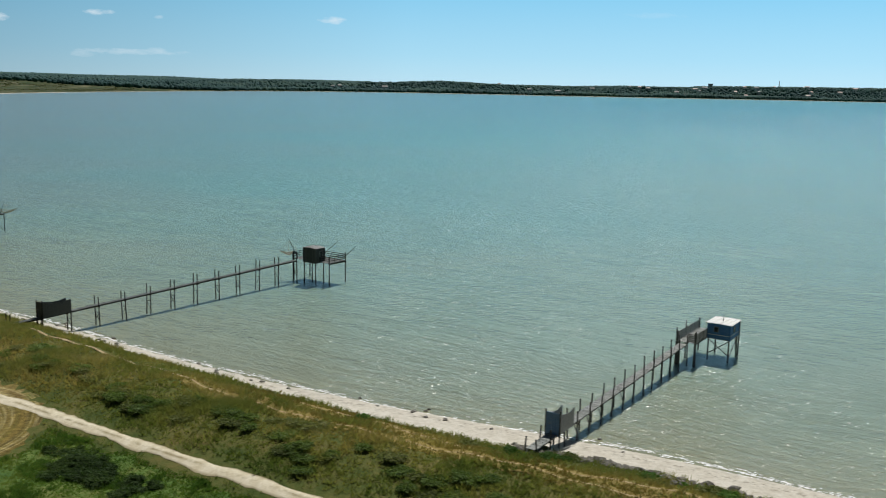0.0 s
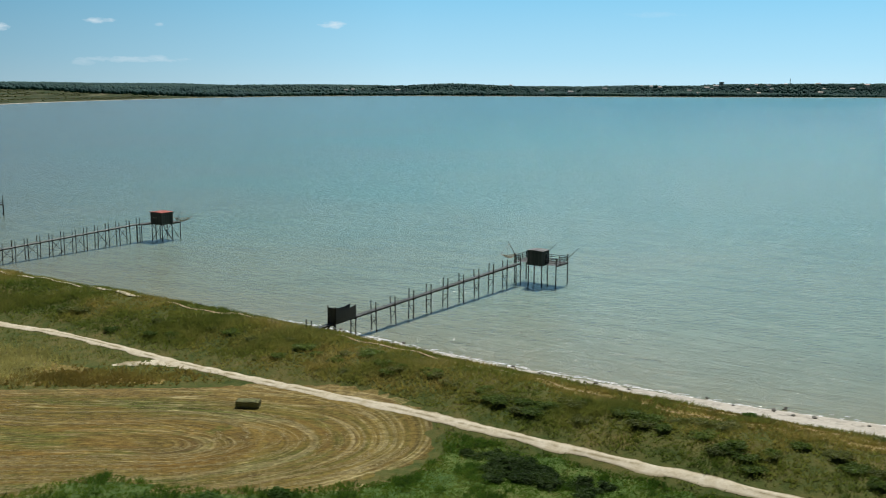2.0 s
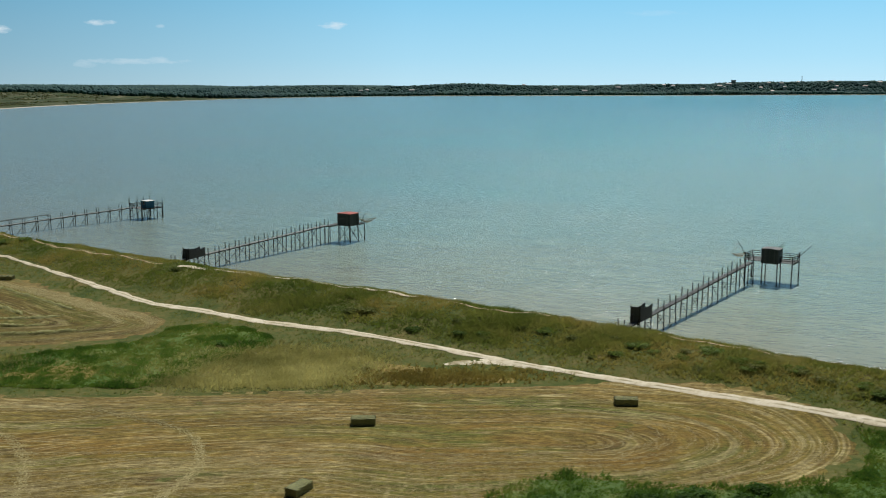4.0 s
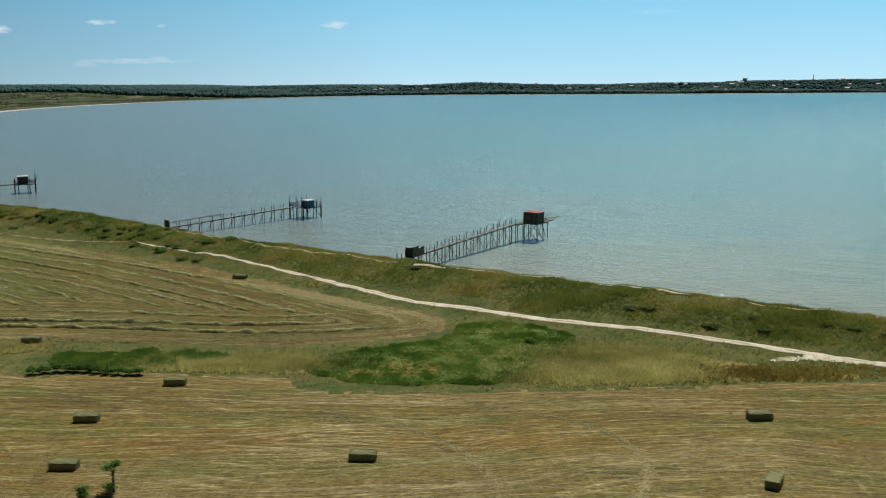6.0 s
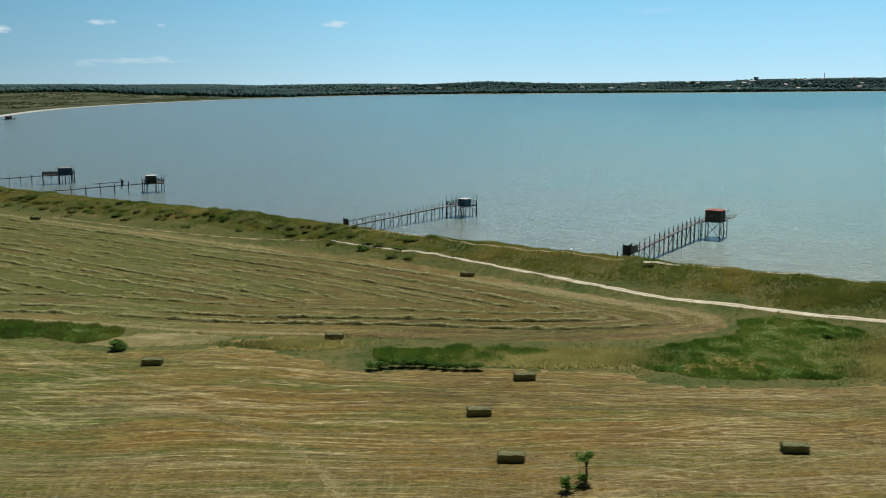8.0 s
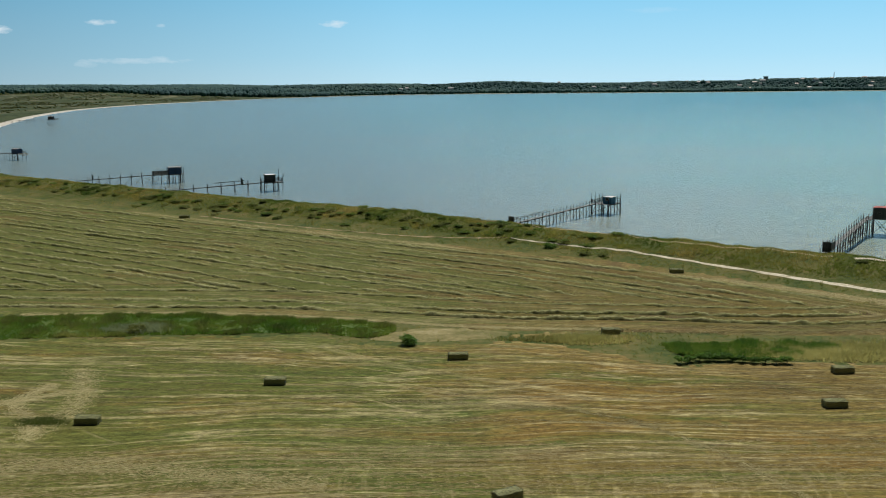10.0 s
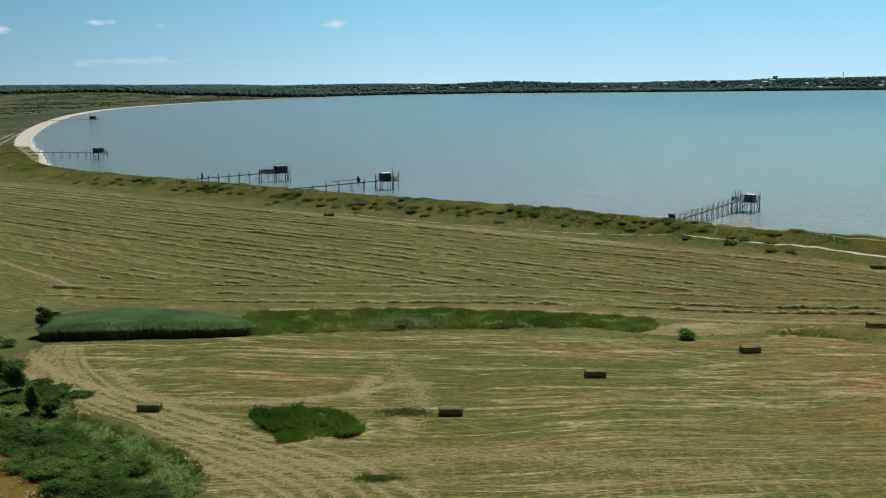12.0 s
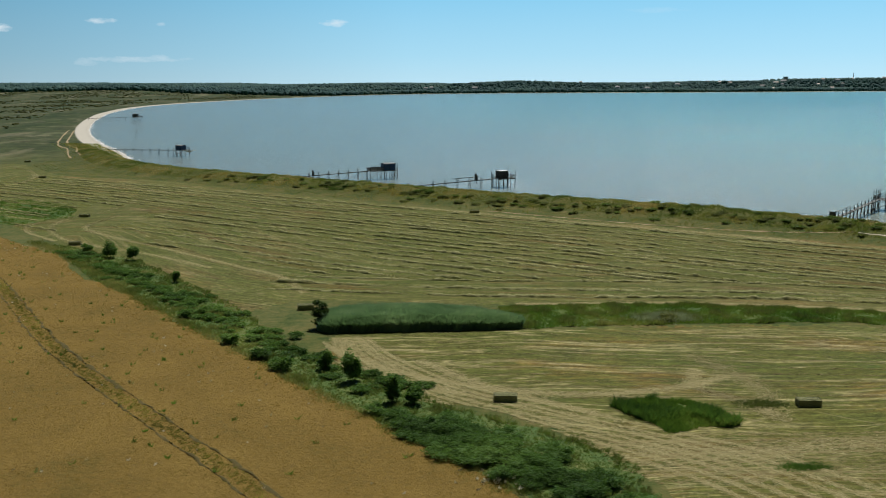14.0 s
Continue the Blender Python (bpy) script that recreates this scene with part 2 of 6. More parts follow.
panne = n.ramp(n.noise(n.place((0.8, 0.3, 1), warp=40.0, warp_scale=0.01), 0.05, 4.0, 0.6), (0.62, 0.0), (0.66, 1.0))
marsh = n.mix(n.math("MULTIPLY", panne, 0.35), marsh, (0.24, 0.21, 0.14))
# floor of the far woods, its blue-green standing in for haze
marsh = n.mix(n.attr("wood"), marsh, (0.030, 0.070, 0.062))
marsh = n.mix(1.0, marsh, n.ramp(n.noise(n.place((1, 0.6, 1)), 0.10, 6.0, 0.7), (0.3, 0.55), (0.5, 1.0), (0.7, 1.55)), "MULTIPLY")
turf = n.mix(n.attr("far"), turf, marsh)
n.bump(n.math("ADD", fine, n.math("MULTIPLY", grit, 0.4)), 0.6, 0.25)
ground_mat = n.done(n.mix(n.ramp(edge, (0.0, 0.0), (1.0, 1.0)), sand, turf))

# mown hay: straw, regrowth and pale swaths drawn out along the mowing
def hay_material(name, along, straw, olive, pale, shift, laps=""):
    n = Nodes(name, 0.95, 0.12)
    line = n.place((1, 1, 1), warp=7.0, warp_scale=0.018)
    if laps == "edge":
        join = n.node("ShaderNodeCombineXYZ")
        n.put(n.node("ShaderNodeNewGeometry").outputs["Position"], (split := n.node("ShaderNodeSeparateXYZ")).inputs[0])
        n.put(split.outputs[0], join.inputs[0])
        wob_ = n.math("MULTIPLY", n.noise(n.place(), 0.06, 2.0, 0.5), 2.5)
        n.put(n.math("ADD", n.attr("row"), wob_), join.inputs[1])
        line = join.outputs[0]
    elif laps:
        # rounds of the mower about the middle of the field
        sep_ = n.node("ShaderNodeSeparateXYZ")
        n.put(n.place((1, 1, 1), warp=9.0, warp_scale=0.035), sep_.inputs[0])
        x_, dy = n.math("SUBTRACT", sep_.outputs[0], 4.5), n.math("SUBTRACT", sep_.outputs[1], 92.5)
        dx = n.math("DIVIDE", n.math("MAXIMUM", n.math("ADD", x_, 62.0), 0.0), 1.72)
        wide_ = n.math("ADD", 15.0, n.math("MULTIPLY", n.math("DIVIDE", n.math("SUBTRACT", -112.0, x_), 138.0, True), 22.0))
        up = n.math("DIVIDE", n.math("MULTIPLY", n.math("MAXIMUM", dy, 0.0), 15.0), wide_)
        r_ = n.math("SQRT", n.math("ADD", n.math("MULTIPLY", dx, dx), n.math("POWER", n.math("SUBTRACT", up, n.math("MINIMUM", dy, 0.0)), 2.0)))
        join = n.node("ShaderNodeCombineXYZ")
        n.put(x_, join.inputs[0])
        n.put(r_, join.inputs[1])
        line = join.outputs[0]
    rot = n.node("ShaderNodeVectorRotate")
    rot.rotation_type = "Z_AXIS"
    n.put(line, rot.inputs["Vector"])
    rot.inputs["Angle"].default_value = -radians(along)

    def drawn(x, y, scale, detail=4.0, rough=0.6, turn=0.0):
        v = n.turned(rot.outputs[0], turn) if turn else rot.outputs[0]
        return n.noise(n.vmath("MULTIPLY", v, (x, y, 1)), scale, detail, rough)

    def thread(fac, width, level=0.5):
        """Thin wandering lines along the level of a noise."""
        return n.math("SUBTRACT", 1.0, n.math("DIVIDE", n.math("ABSOLUTE", n.math("SUBTRACT", fac, level)), width), True)
    blot = n.noise(n.place(), 0.045, 5.0, 0.65)
    broad = drawn(0.12, 1.0, 0.16, 5.0, 0.65)
    f = n.math("ADD", n.math("ADD", n.math("MULTIPLY", broad, 0.5), n.math("MULTIPLY", drawn(0.05, 1.0, 0.9, 4.0, 0.65), 0.3)), n.math("MULTIPLY", blot, 0.2 + shift))
    brown = tuple(a * k for a, k in zip(straw, (0.66, 0.64, 0.64)))
    base = n.ramp(f, (0.40, olive), (0.46, tuple((a + b) / 2 for a, b in zip(olive, straw))), (0.51, straw), (0.56, brown), (0.62, tuple((a + b) / 2 for a, b in zip(pale, straw))))
    # turned earth showing dark between the rounds, and rusty stubble
    bare = n.math("MULTIPLY", n.ramp(drawn(0.09, 1.0, 0.6, 4.0, 0.65), (0.52, 0.0), (0.62, 1.0)), n.ramp(n.noise(n.place(), 0.06, 4.0, 0.6), (0.45, 0.0), (0.58, 1.0)))
    base = n.mix(n.math("MULTIPLY", bare, 0.8), base, (0.090, 0.062, 0.034))
    rusty = n.ramp(n.noise(n.place((0.5, 1, 1)), 0.075, 6.0, 0.68), (0.49, 0.0), (0.60, 1.0))
    base = n.mix(n.math("MULTIPLY", rusty, 0.52 if laps == "rounds" else 0.35), base, tuple(a * k for a, k in zip(straw, (1.06, 0.82, 0.70))))
    # the headland along the edge, cut last and drier
    rim = n.math("MULTIPLY", n.math("SUBTRACT", 1.0, n.math("DIVIDE", n.attr("row"), 6.0), True), n.ramp(n.noise(n.place(), 0.15, 4.0, 0.65), (0.3, 0.2), (0.6, 1.0)))
    base = n.mix(n.math("MULTIPLY", rim, 0.62, True), base, (0.275, 0.200, 0.080))
    # greener regrowth drawn out along the mowing
    west_ = n.node("ShaderNodeSeparateXYZ")
    n.put(n.place(), west_.inputs[0])
    west = n.math("MULTIPLY", n.math("DIVIDE", n.math("SUBTRACT", -150.0, west_.outputs[0]), 60.0, True), 0.17)
    west = n.math("SUBTRACT", west, 0.022)
    lush = n.ramp(n.math("ADD", drawn(0.2, 1.0, 0.16, 5.0, 0.7), west), (0.53, 0.0), (0.64, 1.0))
    base = n.mix(n.math("MULTIPLY", lush, 0.72), base, (0.082, 0.110, 0.024))
    base = n.mix(n.math("MULTIPLY", n.ramp(n.noise(n.place(), 0.22, 5.0, 0.7), (0.60, 0.0), (0.70, 1.0)), 0.6), base, (0.075, 0.115, 0.024))
    # single pale lines of straw: along the rounds, and slanting where the rake turned
    here = n.ramp(n.noise(n.place(), 0.05, 4.0, 0.65), (0.36, 0.45), (0.58, 1.0))
    lines = n.math("MAXIMUM", thread(drawn(0.03, 1.0, 0.30, 3.0, 0.62), 0.020), thread(drawn(0.05, 1.0, 0.55, 3.0, 0.62), 0.016, 0.46))
    slant = n.math("MAXIMUM", thread(drawn(0.03, 1.0, 0.22, 2.0, 0.6, 17.0), 0.014), thread(drawn(0.03, 1.0, 0.22, 2.0, 0.6, -12.0), 0.012))
    slant = n.math("MULTIPLY", slant, n.ramp(n.noise(n.place(), 0.022, 2.0, 0.5), (0.47, 0.0), (0.56, 0.9)))
    torn = n.ramp(n.noise(n.place((0.4, 1, 1)), 0.8, 4.0, 0.75), (0.32, 0.1), (0.62, 1.0))
    base = n.mix(n.math("MULTIPLY", n.math("MULTIPLY", n.math("MAXIMUM", lines, slant), here), torn), base, pale)
    if laps == "rounds":
        # wheel marks across the headland by the near edge
        head = n.math("MULTIPLY", thread(n.noise(n.place((1, 0.10, 1), warp=14.0, warp_scale=0.03), 0.35, 2.0, 0.6), 0.022), n.math("DIVIDE", n.math("SUBTRACT", 84.0, west_.outputs[1]), 8.0, True))
        base = n.mix(n.math("MULTIPLY", n.math("MULTIPLY", head, torn), 0.4), base, pale)
    fine = drawn(0.12, 1.0, 2.6, 5.0, 0.75)
    grain = n.noise(n.place((0.55, 1, 1)), 2.6, 6.0, 0.8)
    base = n.mix(1.0, base, n.ramp(fine, (0.30, 0.62), (0.5, 1.0), (0.70, 1.5)), "MULTIPLY")
    base = n.mix(1.0, base, n.ramp(grain, (0.30, 0.42), (0.5, 1.0), (0.70, 1.7)), "MULTIPLY")
    n.bump(n.math("ADD", grain, fine), 0.8, 0.12)
    return n.done(base)


hay_mat = hay_material("mown_hay", 0, (0.186, 0.142, 0.041), (0.092, 0.106, 0.024), (0.410, 0.356, 0.180), 0.0, "rounds")
hay_upper_mat = hay_material("raked_hay", 0, (0.124, 0.101, 0.029), (0.066, 0.082, 0.018), (0.280, 0.245, 0.115), 0.0, "edge")
n = Nodes("hay_swath", 0.95, 0.1)
f = n.math("ADD", n.math("MULTIPLY", n.noise(n.place(), 2.5, 5.0, 0.75), 0.7), n.math("MULTIPLY", n.noise(n.place(), 0.08, 2.0, 0.5), 0.3))
n.bump(n.noise(n.place(), 7.0, 4.0, 0.7), 0.9, 0.12)
swath_mat = n.done(n.ramp(f, (0.3, (0.162, 0.174, 0.068)), (0.5, (0.310, 0.314, 0.144)), (0.7, (0.515, 0.485, 0.258))))

wisp_mat = blade_material("hay_wisps", (0.15, (0.180, 0.188, 0.078)), (0.5, (0.330, 0.315, 0.150)), (0.9, (0.560, 0.510, 0.280)))
n = Nodes("loose_straw", 0.85, 0.2)
straw_mat = n.done(n.ramp(n.island(), (0.0, (0.20, 0.155, 0.06)), (0.6, (0.27, 0.225, 0.10)), (1.0, (0.37, 0.32, 0.16))))
n = Nodes("trampled_straw", 0.9, 0.15)
pale_straw_mat = n.done(n.ramp(n.island(), (0.0, (0.235, 0.195, 0.078)), (0.5, (0.340, 0.300, 0.138)), (1.0, (0.465, 0.428, 0.228))))

n = Nodes("chalk_gravel", 0.95, 0.15)
f = n.math("ADD", n.math("MULTIPLY", n.noise(n.place(), 0.8, 6.0, 0.7), 0.65), n.math("MULTIPLY", n.noise(n.place(), 6.0, 3.0, 0.7), 0.35))
n.bump(f, 0.5, 0.08)
stone = n.ramp(f, (0.3, (0.426, 0.358, 0.218)), (0.46, (0.627, 0.571, 0.425)), (0.65, (0.784, 0.739, 0.609)))
mid = n.math("SUBTRACT", 1.0, n.math("MULTIPLY", n.math("ABSOLUTE", n.attr("across")), 2.6), True)
mid = n.math("MULTIPLY", mid, n.ramp(n.noise(n.place(), 0.35, 4.0, 0.7), (0.44, 0.0), (0.58, 1.0)))
rim = n.math("MULTIPLY", n.math("SUBTRACT", n.math("ABSOLUTE", n.attr("across")), 0.7, True), n.math("MULTIPLY", f, 5.0), True)
gravel_mat = n.done(n.mix(n.math("MAXIMUM", n.math("MULTIPLY", mid, 0.8), rim), stone, (0.20, 0.165, 0.07)))
n = Nodes("trodden_earth", 0.95, 0.15)
f = n.noise(n.place(), 1.1, 6.0, 0.7)
n.bump(f, 0.5, 0.08)
earth_mat = n.done(n.ramp(f, (0.3, (0.230, 0.160, 0.085)), (0.5, (0.380, 0.295, 0.175)), (0.7, (0.500, 0.425, 0.290))))

n = Nodes("lush_grass", 0.9, 0.2)
f = n.math("ADD", n.math("MULTIPLY", n.noise(n.place(), 0.10, 4.0, 0.6), 0.6), n.math("MULTIPLY", n.noise(n.place(), 1.4, 5.0, 0.75), 0.4))
n.bump(n.noise(n.place(), 1.6, 5.0, 0.75), 0.8, 0.3)
lush_mat = n.done(n.ramp(f, (0.34, (0.036, 0.080, 0.016)), (0.43, (0.064, 0.128, 0.026)), (0.51, (0.102, 0.165, 0.036)), (0.60, (0.160, 0.178, 0.054)), (0.70, (0.240, 0.215, 0.095))))

n = Nodes("hedge_floor", 0.9, 0.2)
f = n.math("ADD", n.math("MULTIPLY", n.noise(n.place(), 0.12, 4.0, 0.6), 0.5), n.math("MULTIPLY", n.noise(n.place(), 1.4, 5.0, 0.75), 0.5))
n.bump(n.noise(n.place(), 1.6, 5.0, 0.75), 0.8, 0.3)
hedge_mat = n.done(n.ramp(f, (0.36, (0.046, 0.088, 0.022)), (0.48, (0.080, 0.138, 0.034)), (0.58, (0.140, 0.175, 0.050)), (0.70, (0.22, 0.21, 0.085))))

n = Nodes("pale_turf", 0.95, 0.15)
f = n.math("ADD", n.math("MULTIPLY", n.noise(n.place((0.5, 1, 1)), 0.25, 4.0, 0.65), 0.6), n.math("MULTIPLY", n.noise(n.place(), 2.0, 5.0, 0.75), 0.4))
n.bump(f, 0.8, 0.3)
pale_turf_mat = n.done(n.ramp(f, (0.34, (0.095, 0.115, 0.034)), (0.46, (0.175, 0.162, 0.062)), (0.56, (0.270, 0.230, 0.105)), (0.68, (0.380, 0.340, 0.185))))
n = Nodes("rust_turf", 0.95, 0.15)
f = n.math("ADD", n.math("MULTIPLY", n.noise(n.place(), 0.15, 4.0, 0.65), 0.6), n.math("MULTIPLY", n.noise(n.place(), 2.0, 5.0, 0.75), 0.4))
n.bump(f, 0.8, 0.25)
rust_turf_mat = n.done(n.ramp(f, (0.34, (0.106, 0.132, 0.035)), (0.47, (0.197, 0.158, 0.052)), (0.60, (0.287, 0.222, 0.081)), (0.72, (0.392, 0.354, 0.147))))

n = Nodes("ripe_crop", 0.95, 0.1)
f = n.math("ADD", n.math("MULTIPLY", n.noise(n.place(), 0.09, 4.0, 0.6), 0.5), n.math("MULTIPLY", n.noise(n.place(), 1.7, 6.0, 0.75), 0.5))
n.bump(n.noise(n.place(), 2.4, 6.0, 0.75), 0.9, 0.3)
crop_mat = n.done(n.ramp(f, (0.36, (0.132, 0.104, 0.026)), (0.47, (0.196, 0.132, 0.034)), (0.60, (0.236, 0.160, 0.042)), (0.74, (0.285, 0.215, 0.072))))

# rut soil, darkened to include the shadow of the standing crop edge
n = Nodes("shaded_rut", 0.95, 0.1)
f = n.noise(n.place(), 1.5, 5.0, 0.7)
shaded_rut_mat = n.done(n.ramp(f, (0.35, (0.060, 0.054, 0.020)), (0.65, (0.125, 0.098, 0.038))))

dune_blade_mat = blade_material("bank_grass", (0.18, (0.090, 0.140, 0.036)), (0.38, (0.172, 0.214, 0.060)), (0.55, (0.270, 0.270, 0.092)), (0.75, (0.375, 0.300, 0.130)), (0.95, (0.540, 0.480, 0.280)))
lush_blade_mat = blade_material("green_blades", (0.15, (0.066, 0.140, 0.028)), (0.4, (0.125, 0.222, 0.045)), (0.65, (0.220, 0.280, 0.078)), (0.9, (0.380, 0.360, 0.170)))
pale_blade_mat = blade_material("dry_seeding_grass", (0.2, (0.200, 0.200, 0.086)), (0.5, (0.400, 0.372, 0.190)), (0.9, (0.660, 0.610, 0.380)))
crop_blade_mat = blade_material("crop_ears", (0.15, (0.150, 0.136, 0.036)), (0.4, (0.260, 0.184, 0.052)), (0.75, (0.355, 0.238, 0.072)), (0.97, (0.500, 0.390, 0.180)))
weed_blade_mat = blade_material("wheel_track_weeds", (0.2, (0.091, 0.117, 0.034)), (0.5, (0.291, 0.274, 0.084)), (0.9, (0.546, 0.490, 0.185)))
fringe_mat = blade_material("fringe_grass", (0.15, (0.130, 0.165, 0.046)), (0.5, (0.225, 0.240, 0.085)), (0.9, (0.400, 0.360, 0.175)))
thistle_mat = blade_material("thistle_leaves", (0.2, (0.150, 0.185, 0.130)), (0.55, (0.270, 0.310, 0.235)), (0.9, (0.430, 0.460, 0.370)))
umbel_mat = Nodes("white_petals", 0.8, 0.2).done((0.74, 0.72, 0.56))
reed_mat = blade_material("reed_leaves", (0.2, (0.100, 0.190, 0.108)), (0.55, (0.190, 0.310, 0.185)), (0.9, (0.370, 0.490, 0.340)))
rust_blade_mat = blade_material("rusty_seed_heads", (0.2, (0.143, 0.126, 0.045)), (0.55, (0.272, 0.210, 0.080)), (0.9, (0.400, 0.370, 0.161)))
leaf_mat = blade_material("bramble_leaves", (0.2, (0.053, 0.111, 0.028)), (0.55, (0.101, 0.195, 0.046)), (0.9, (0.177, 0.286, 0.076)))
scrub_leaf_mat = blade_material("scrub_leaves", (0.2, (0.075, 0.125, 0.034)), (0.55, (0.140, 0.205, 0.056)), (0.9, (0.235, 0.290, 0.096)))
dark_leaf_mat = blade_material("dark_bramble_leaves", (0.2, (0.036, 0.070, 0.022)), (0.55, (0.070, 0.118, 0.036)), (0.9, (0.130, 0.180, 0.066)))
dull_leaf_mat = blade_material("grey_green_leaves", (0.2, (0.092, 0.124, 0.044)), (0.55, (0.168, 0.192, 0.070)), (0.9, (0.285, 0.285, 0.125)))
# far leaves: the bluish air haze is mixed into their base colour
hazed_leaf_mat = blade_material("hazed_foliage", (0.2, (0.045, 0.120, 0.128)), (0.5, (0.066, 0.160, 0.160)), (0.9, (0.125, 0.225, 0.190)), patch=0.006)
bark_mat = wood_material("bark", (0.05, 0.04, 0.03), (0.12, 0.10, 0.08))
n = Nodes("baled_hay", 0.95, 0.1)
f = n.noise(n.place((1, 5, 5), own=True), 2.2, 5.0, 0.75)
n.bump(f, 0.9, 0.06)
bale_mat = n.done(n.mix(n.math("MULTIPLY", n.each(), 0.35), n.ramp(f, (0.3, (0.135, 0.140, 0.060)), (0.5, (0.245, 0.250, 0.115)), (0.7, (0.370, 0.365, 0.195))), (0.205, 0.225, 0.100)))
twine_mat = Nodes("twine", 0.7, 0.3).done((0.10, 0.12, 0.10))
n = Nodes("boulder", 0.9, 0.25)
f = n.noise(n.place(own=True), 2.5, 6.0, 0.7)
n.bump(f, 0.8, 0.1)
rock_mat = n.done(n.mix(n.math("MULTIPLY", n.each(), 0.7), n.ramp(f, (0.3, (0.085, 0.082, 0.070)), (0.7, (0.34, 0.325, 0.285))), (0.06, 0.057, 0.048)))
render_mat = paint_material("house_render", (0.86, 0.86, 0.84), (0.78, 0.77, 0.74))
tile_mat = paint_material("roof_tiles", (0.624, 0.510, 0.446), (0.715, 0.660, 0.610))
steel_mat = Nodes("painted_steel", 0.5, 0.4).done((0.28, 0.29, 0.31))
concrete_mat = paint_material("concrete", (0.462, 0.448, 0.420), (0.350, 0.336, 0.322))

# ---------------------------------------------------------------- plan
rng = np.random.default_rng(7)


def smooth(points, step):
    """A soft curve through the points, cut into equal steps."""
    p = np.array(points, float)
    p = np.vstack([2 * p[0] - p[1], p, 2 * p[-1] - p[-2]])
    out = []
    for i in range(1, len(p) - 2):
        a, b, c, e = p[i - 1:i + 3]
        for t in np.linspace(0, 1, max(2, int(np.linalg.norm(c - b) / step) * 2), endpoint=False):
            out.append(0.5 * (2 * b + (c - a) * t + (2 * a - 5 * b + 4 * c - e) * t * t + (3 * b - a - 3 * c + e) * t ** 3))
    out = np.array(out + [p[-2]])
    s = np.r_[0, np.cumsum(np.linalg.norm(np.diff(out, axis=0), axis=1))]
    k = np.linspace(0, s[-1], max(2, int(s[-1] / step) + 1))
    return np.c_[np.interp(k, s, out[:, 0]), np.interp(k, s, out[:, 1])]


# the waterline, from the near end of the bay round to the far shore
COAST_NEAR = [(420, -150), (220, -30), (120, 24), (70, 50), (33, 75), (16, 86), (4, 92), (-9, 99), (-22, 107), (-34, 116), (-45, 125), (-70, 143), (-96, 161),
              (-111, 172), (-130, 187), (-151, 202), (-172, 223), (-196, 245), (-221, 261), (-252, 285), (-276, 304), (-308, 330), (-345, 362), (-378, 408)]
COAST_FAR = [(-405, 474), (-435, 542), (-469, 631), (-509, 754), (-558, 933), (-600, 1120), (-632, 1359), (-620, 1648), (-545, 2020), (-400, 2440), (-190, 2720),
             (150, 2840), (620, 2850), (1300, 2960), (2350, 2900), (3600, 2700), (4900, 2000)]
coast = smooth(COAST_NEAR + COAST_FAR, 14.0)


def shore(x, y):
    """Signed distance from the waterline, positive on land."""
    q = np.c_[np.ravel(x), np.ravel(y)].astype(float)
    a, b = coast[:-1], coast[1:]
    ab = b - a
    best, side = np.full(len(q), 1e9), np.ones(len(q))
    for (ax, ay), (dx, dy) in zip(a, ab):
        px, py = q[:, 0] - ax, q[:, 1] - ay
        t = np.clip((px * dx + py * dy) / (dx * dx + dy * dy), 0, 1)
        r = (px - t * dx) ** 2 + (py - t * dy) ** 2
        w = r < best
        best = np.where(w, r, best)
        side = np.where(w, np.sign(dx * py - dy * px), side)
    return (np.sqrt(best) * np.where(side == 0, 1, side)).reshape(np.shape(x))


def ease(v, a, b):
    t = np.clip((v - a) / (b - a), 0, 1)
    return t * t * (3 - 2 * t)


BANK_D = [-60, -6, 0, 4, 7, 9.5, 12.5, 16, 19, 22, 25, 28, 31]
BANK_EAST = [-3, -0.5, 0, 0.4, 0.9, 1.6, 2.3, 2.7, 2.6, 2.1, 1.45, 0.6, 0.1]
BANK_WEST = [-3, -0.5, 0, 0.4, 1.0, 2.2, 3.0, 2.9, 2.2, 1.4, 0.75, 0.3, 0.1]


def height(x, y, d=None):
    """The lie of the land."""
    x, y = np.asarray(x, float), np.asarray(y, float)
    d = shore(x, y) if d is None else d
    w = ease(-x, 12, 70)
    d0 = d
    d = d + 3.2 * ease(-x, -8, 30) * np.clip(d / 3, 0, 1) * (1 - ease(y, 380, 480))
    bank = np.interp(d, BANK_D, BANK_EAST) * (1 - w) + np.interp(d, BANK_D, BANK_WEST) * w
    lump = 0.22 * np.sin(x * 0.31 + y * 0.17) * np.sin(y * 0.37 - x * 0.11) + 0.18 * np.sin(x * 0.83 + 1.3) * np.sin(y * 0.71)
    bank = bank + lump * np.clip((d - 8) / 4, 0, 1) * np.clip((24 - d) / 4, 0, 1)
    low = np.interp(d0, [-200, -30, 0, 20, 40, 70], [-5, -1, 0, 0.8, 1.6, 0.3])
    far = ease(y, 400, 560)
    z = bank * (1 - far) + low * far
    rise = ease(y, 1700, 2700) * ease(d0, 60, 460) * (19 + 12 * ease(x, 500, 1300) + 3 * np.sin(x * 0.004 + 1) + 2 * np.sin(x * 0.011))
    return z + rise


def link(name, me, material, parent=None):
    me.materials.append(material)
    ob = new(name, me)
    ob.parent = parent
    return ob


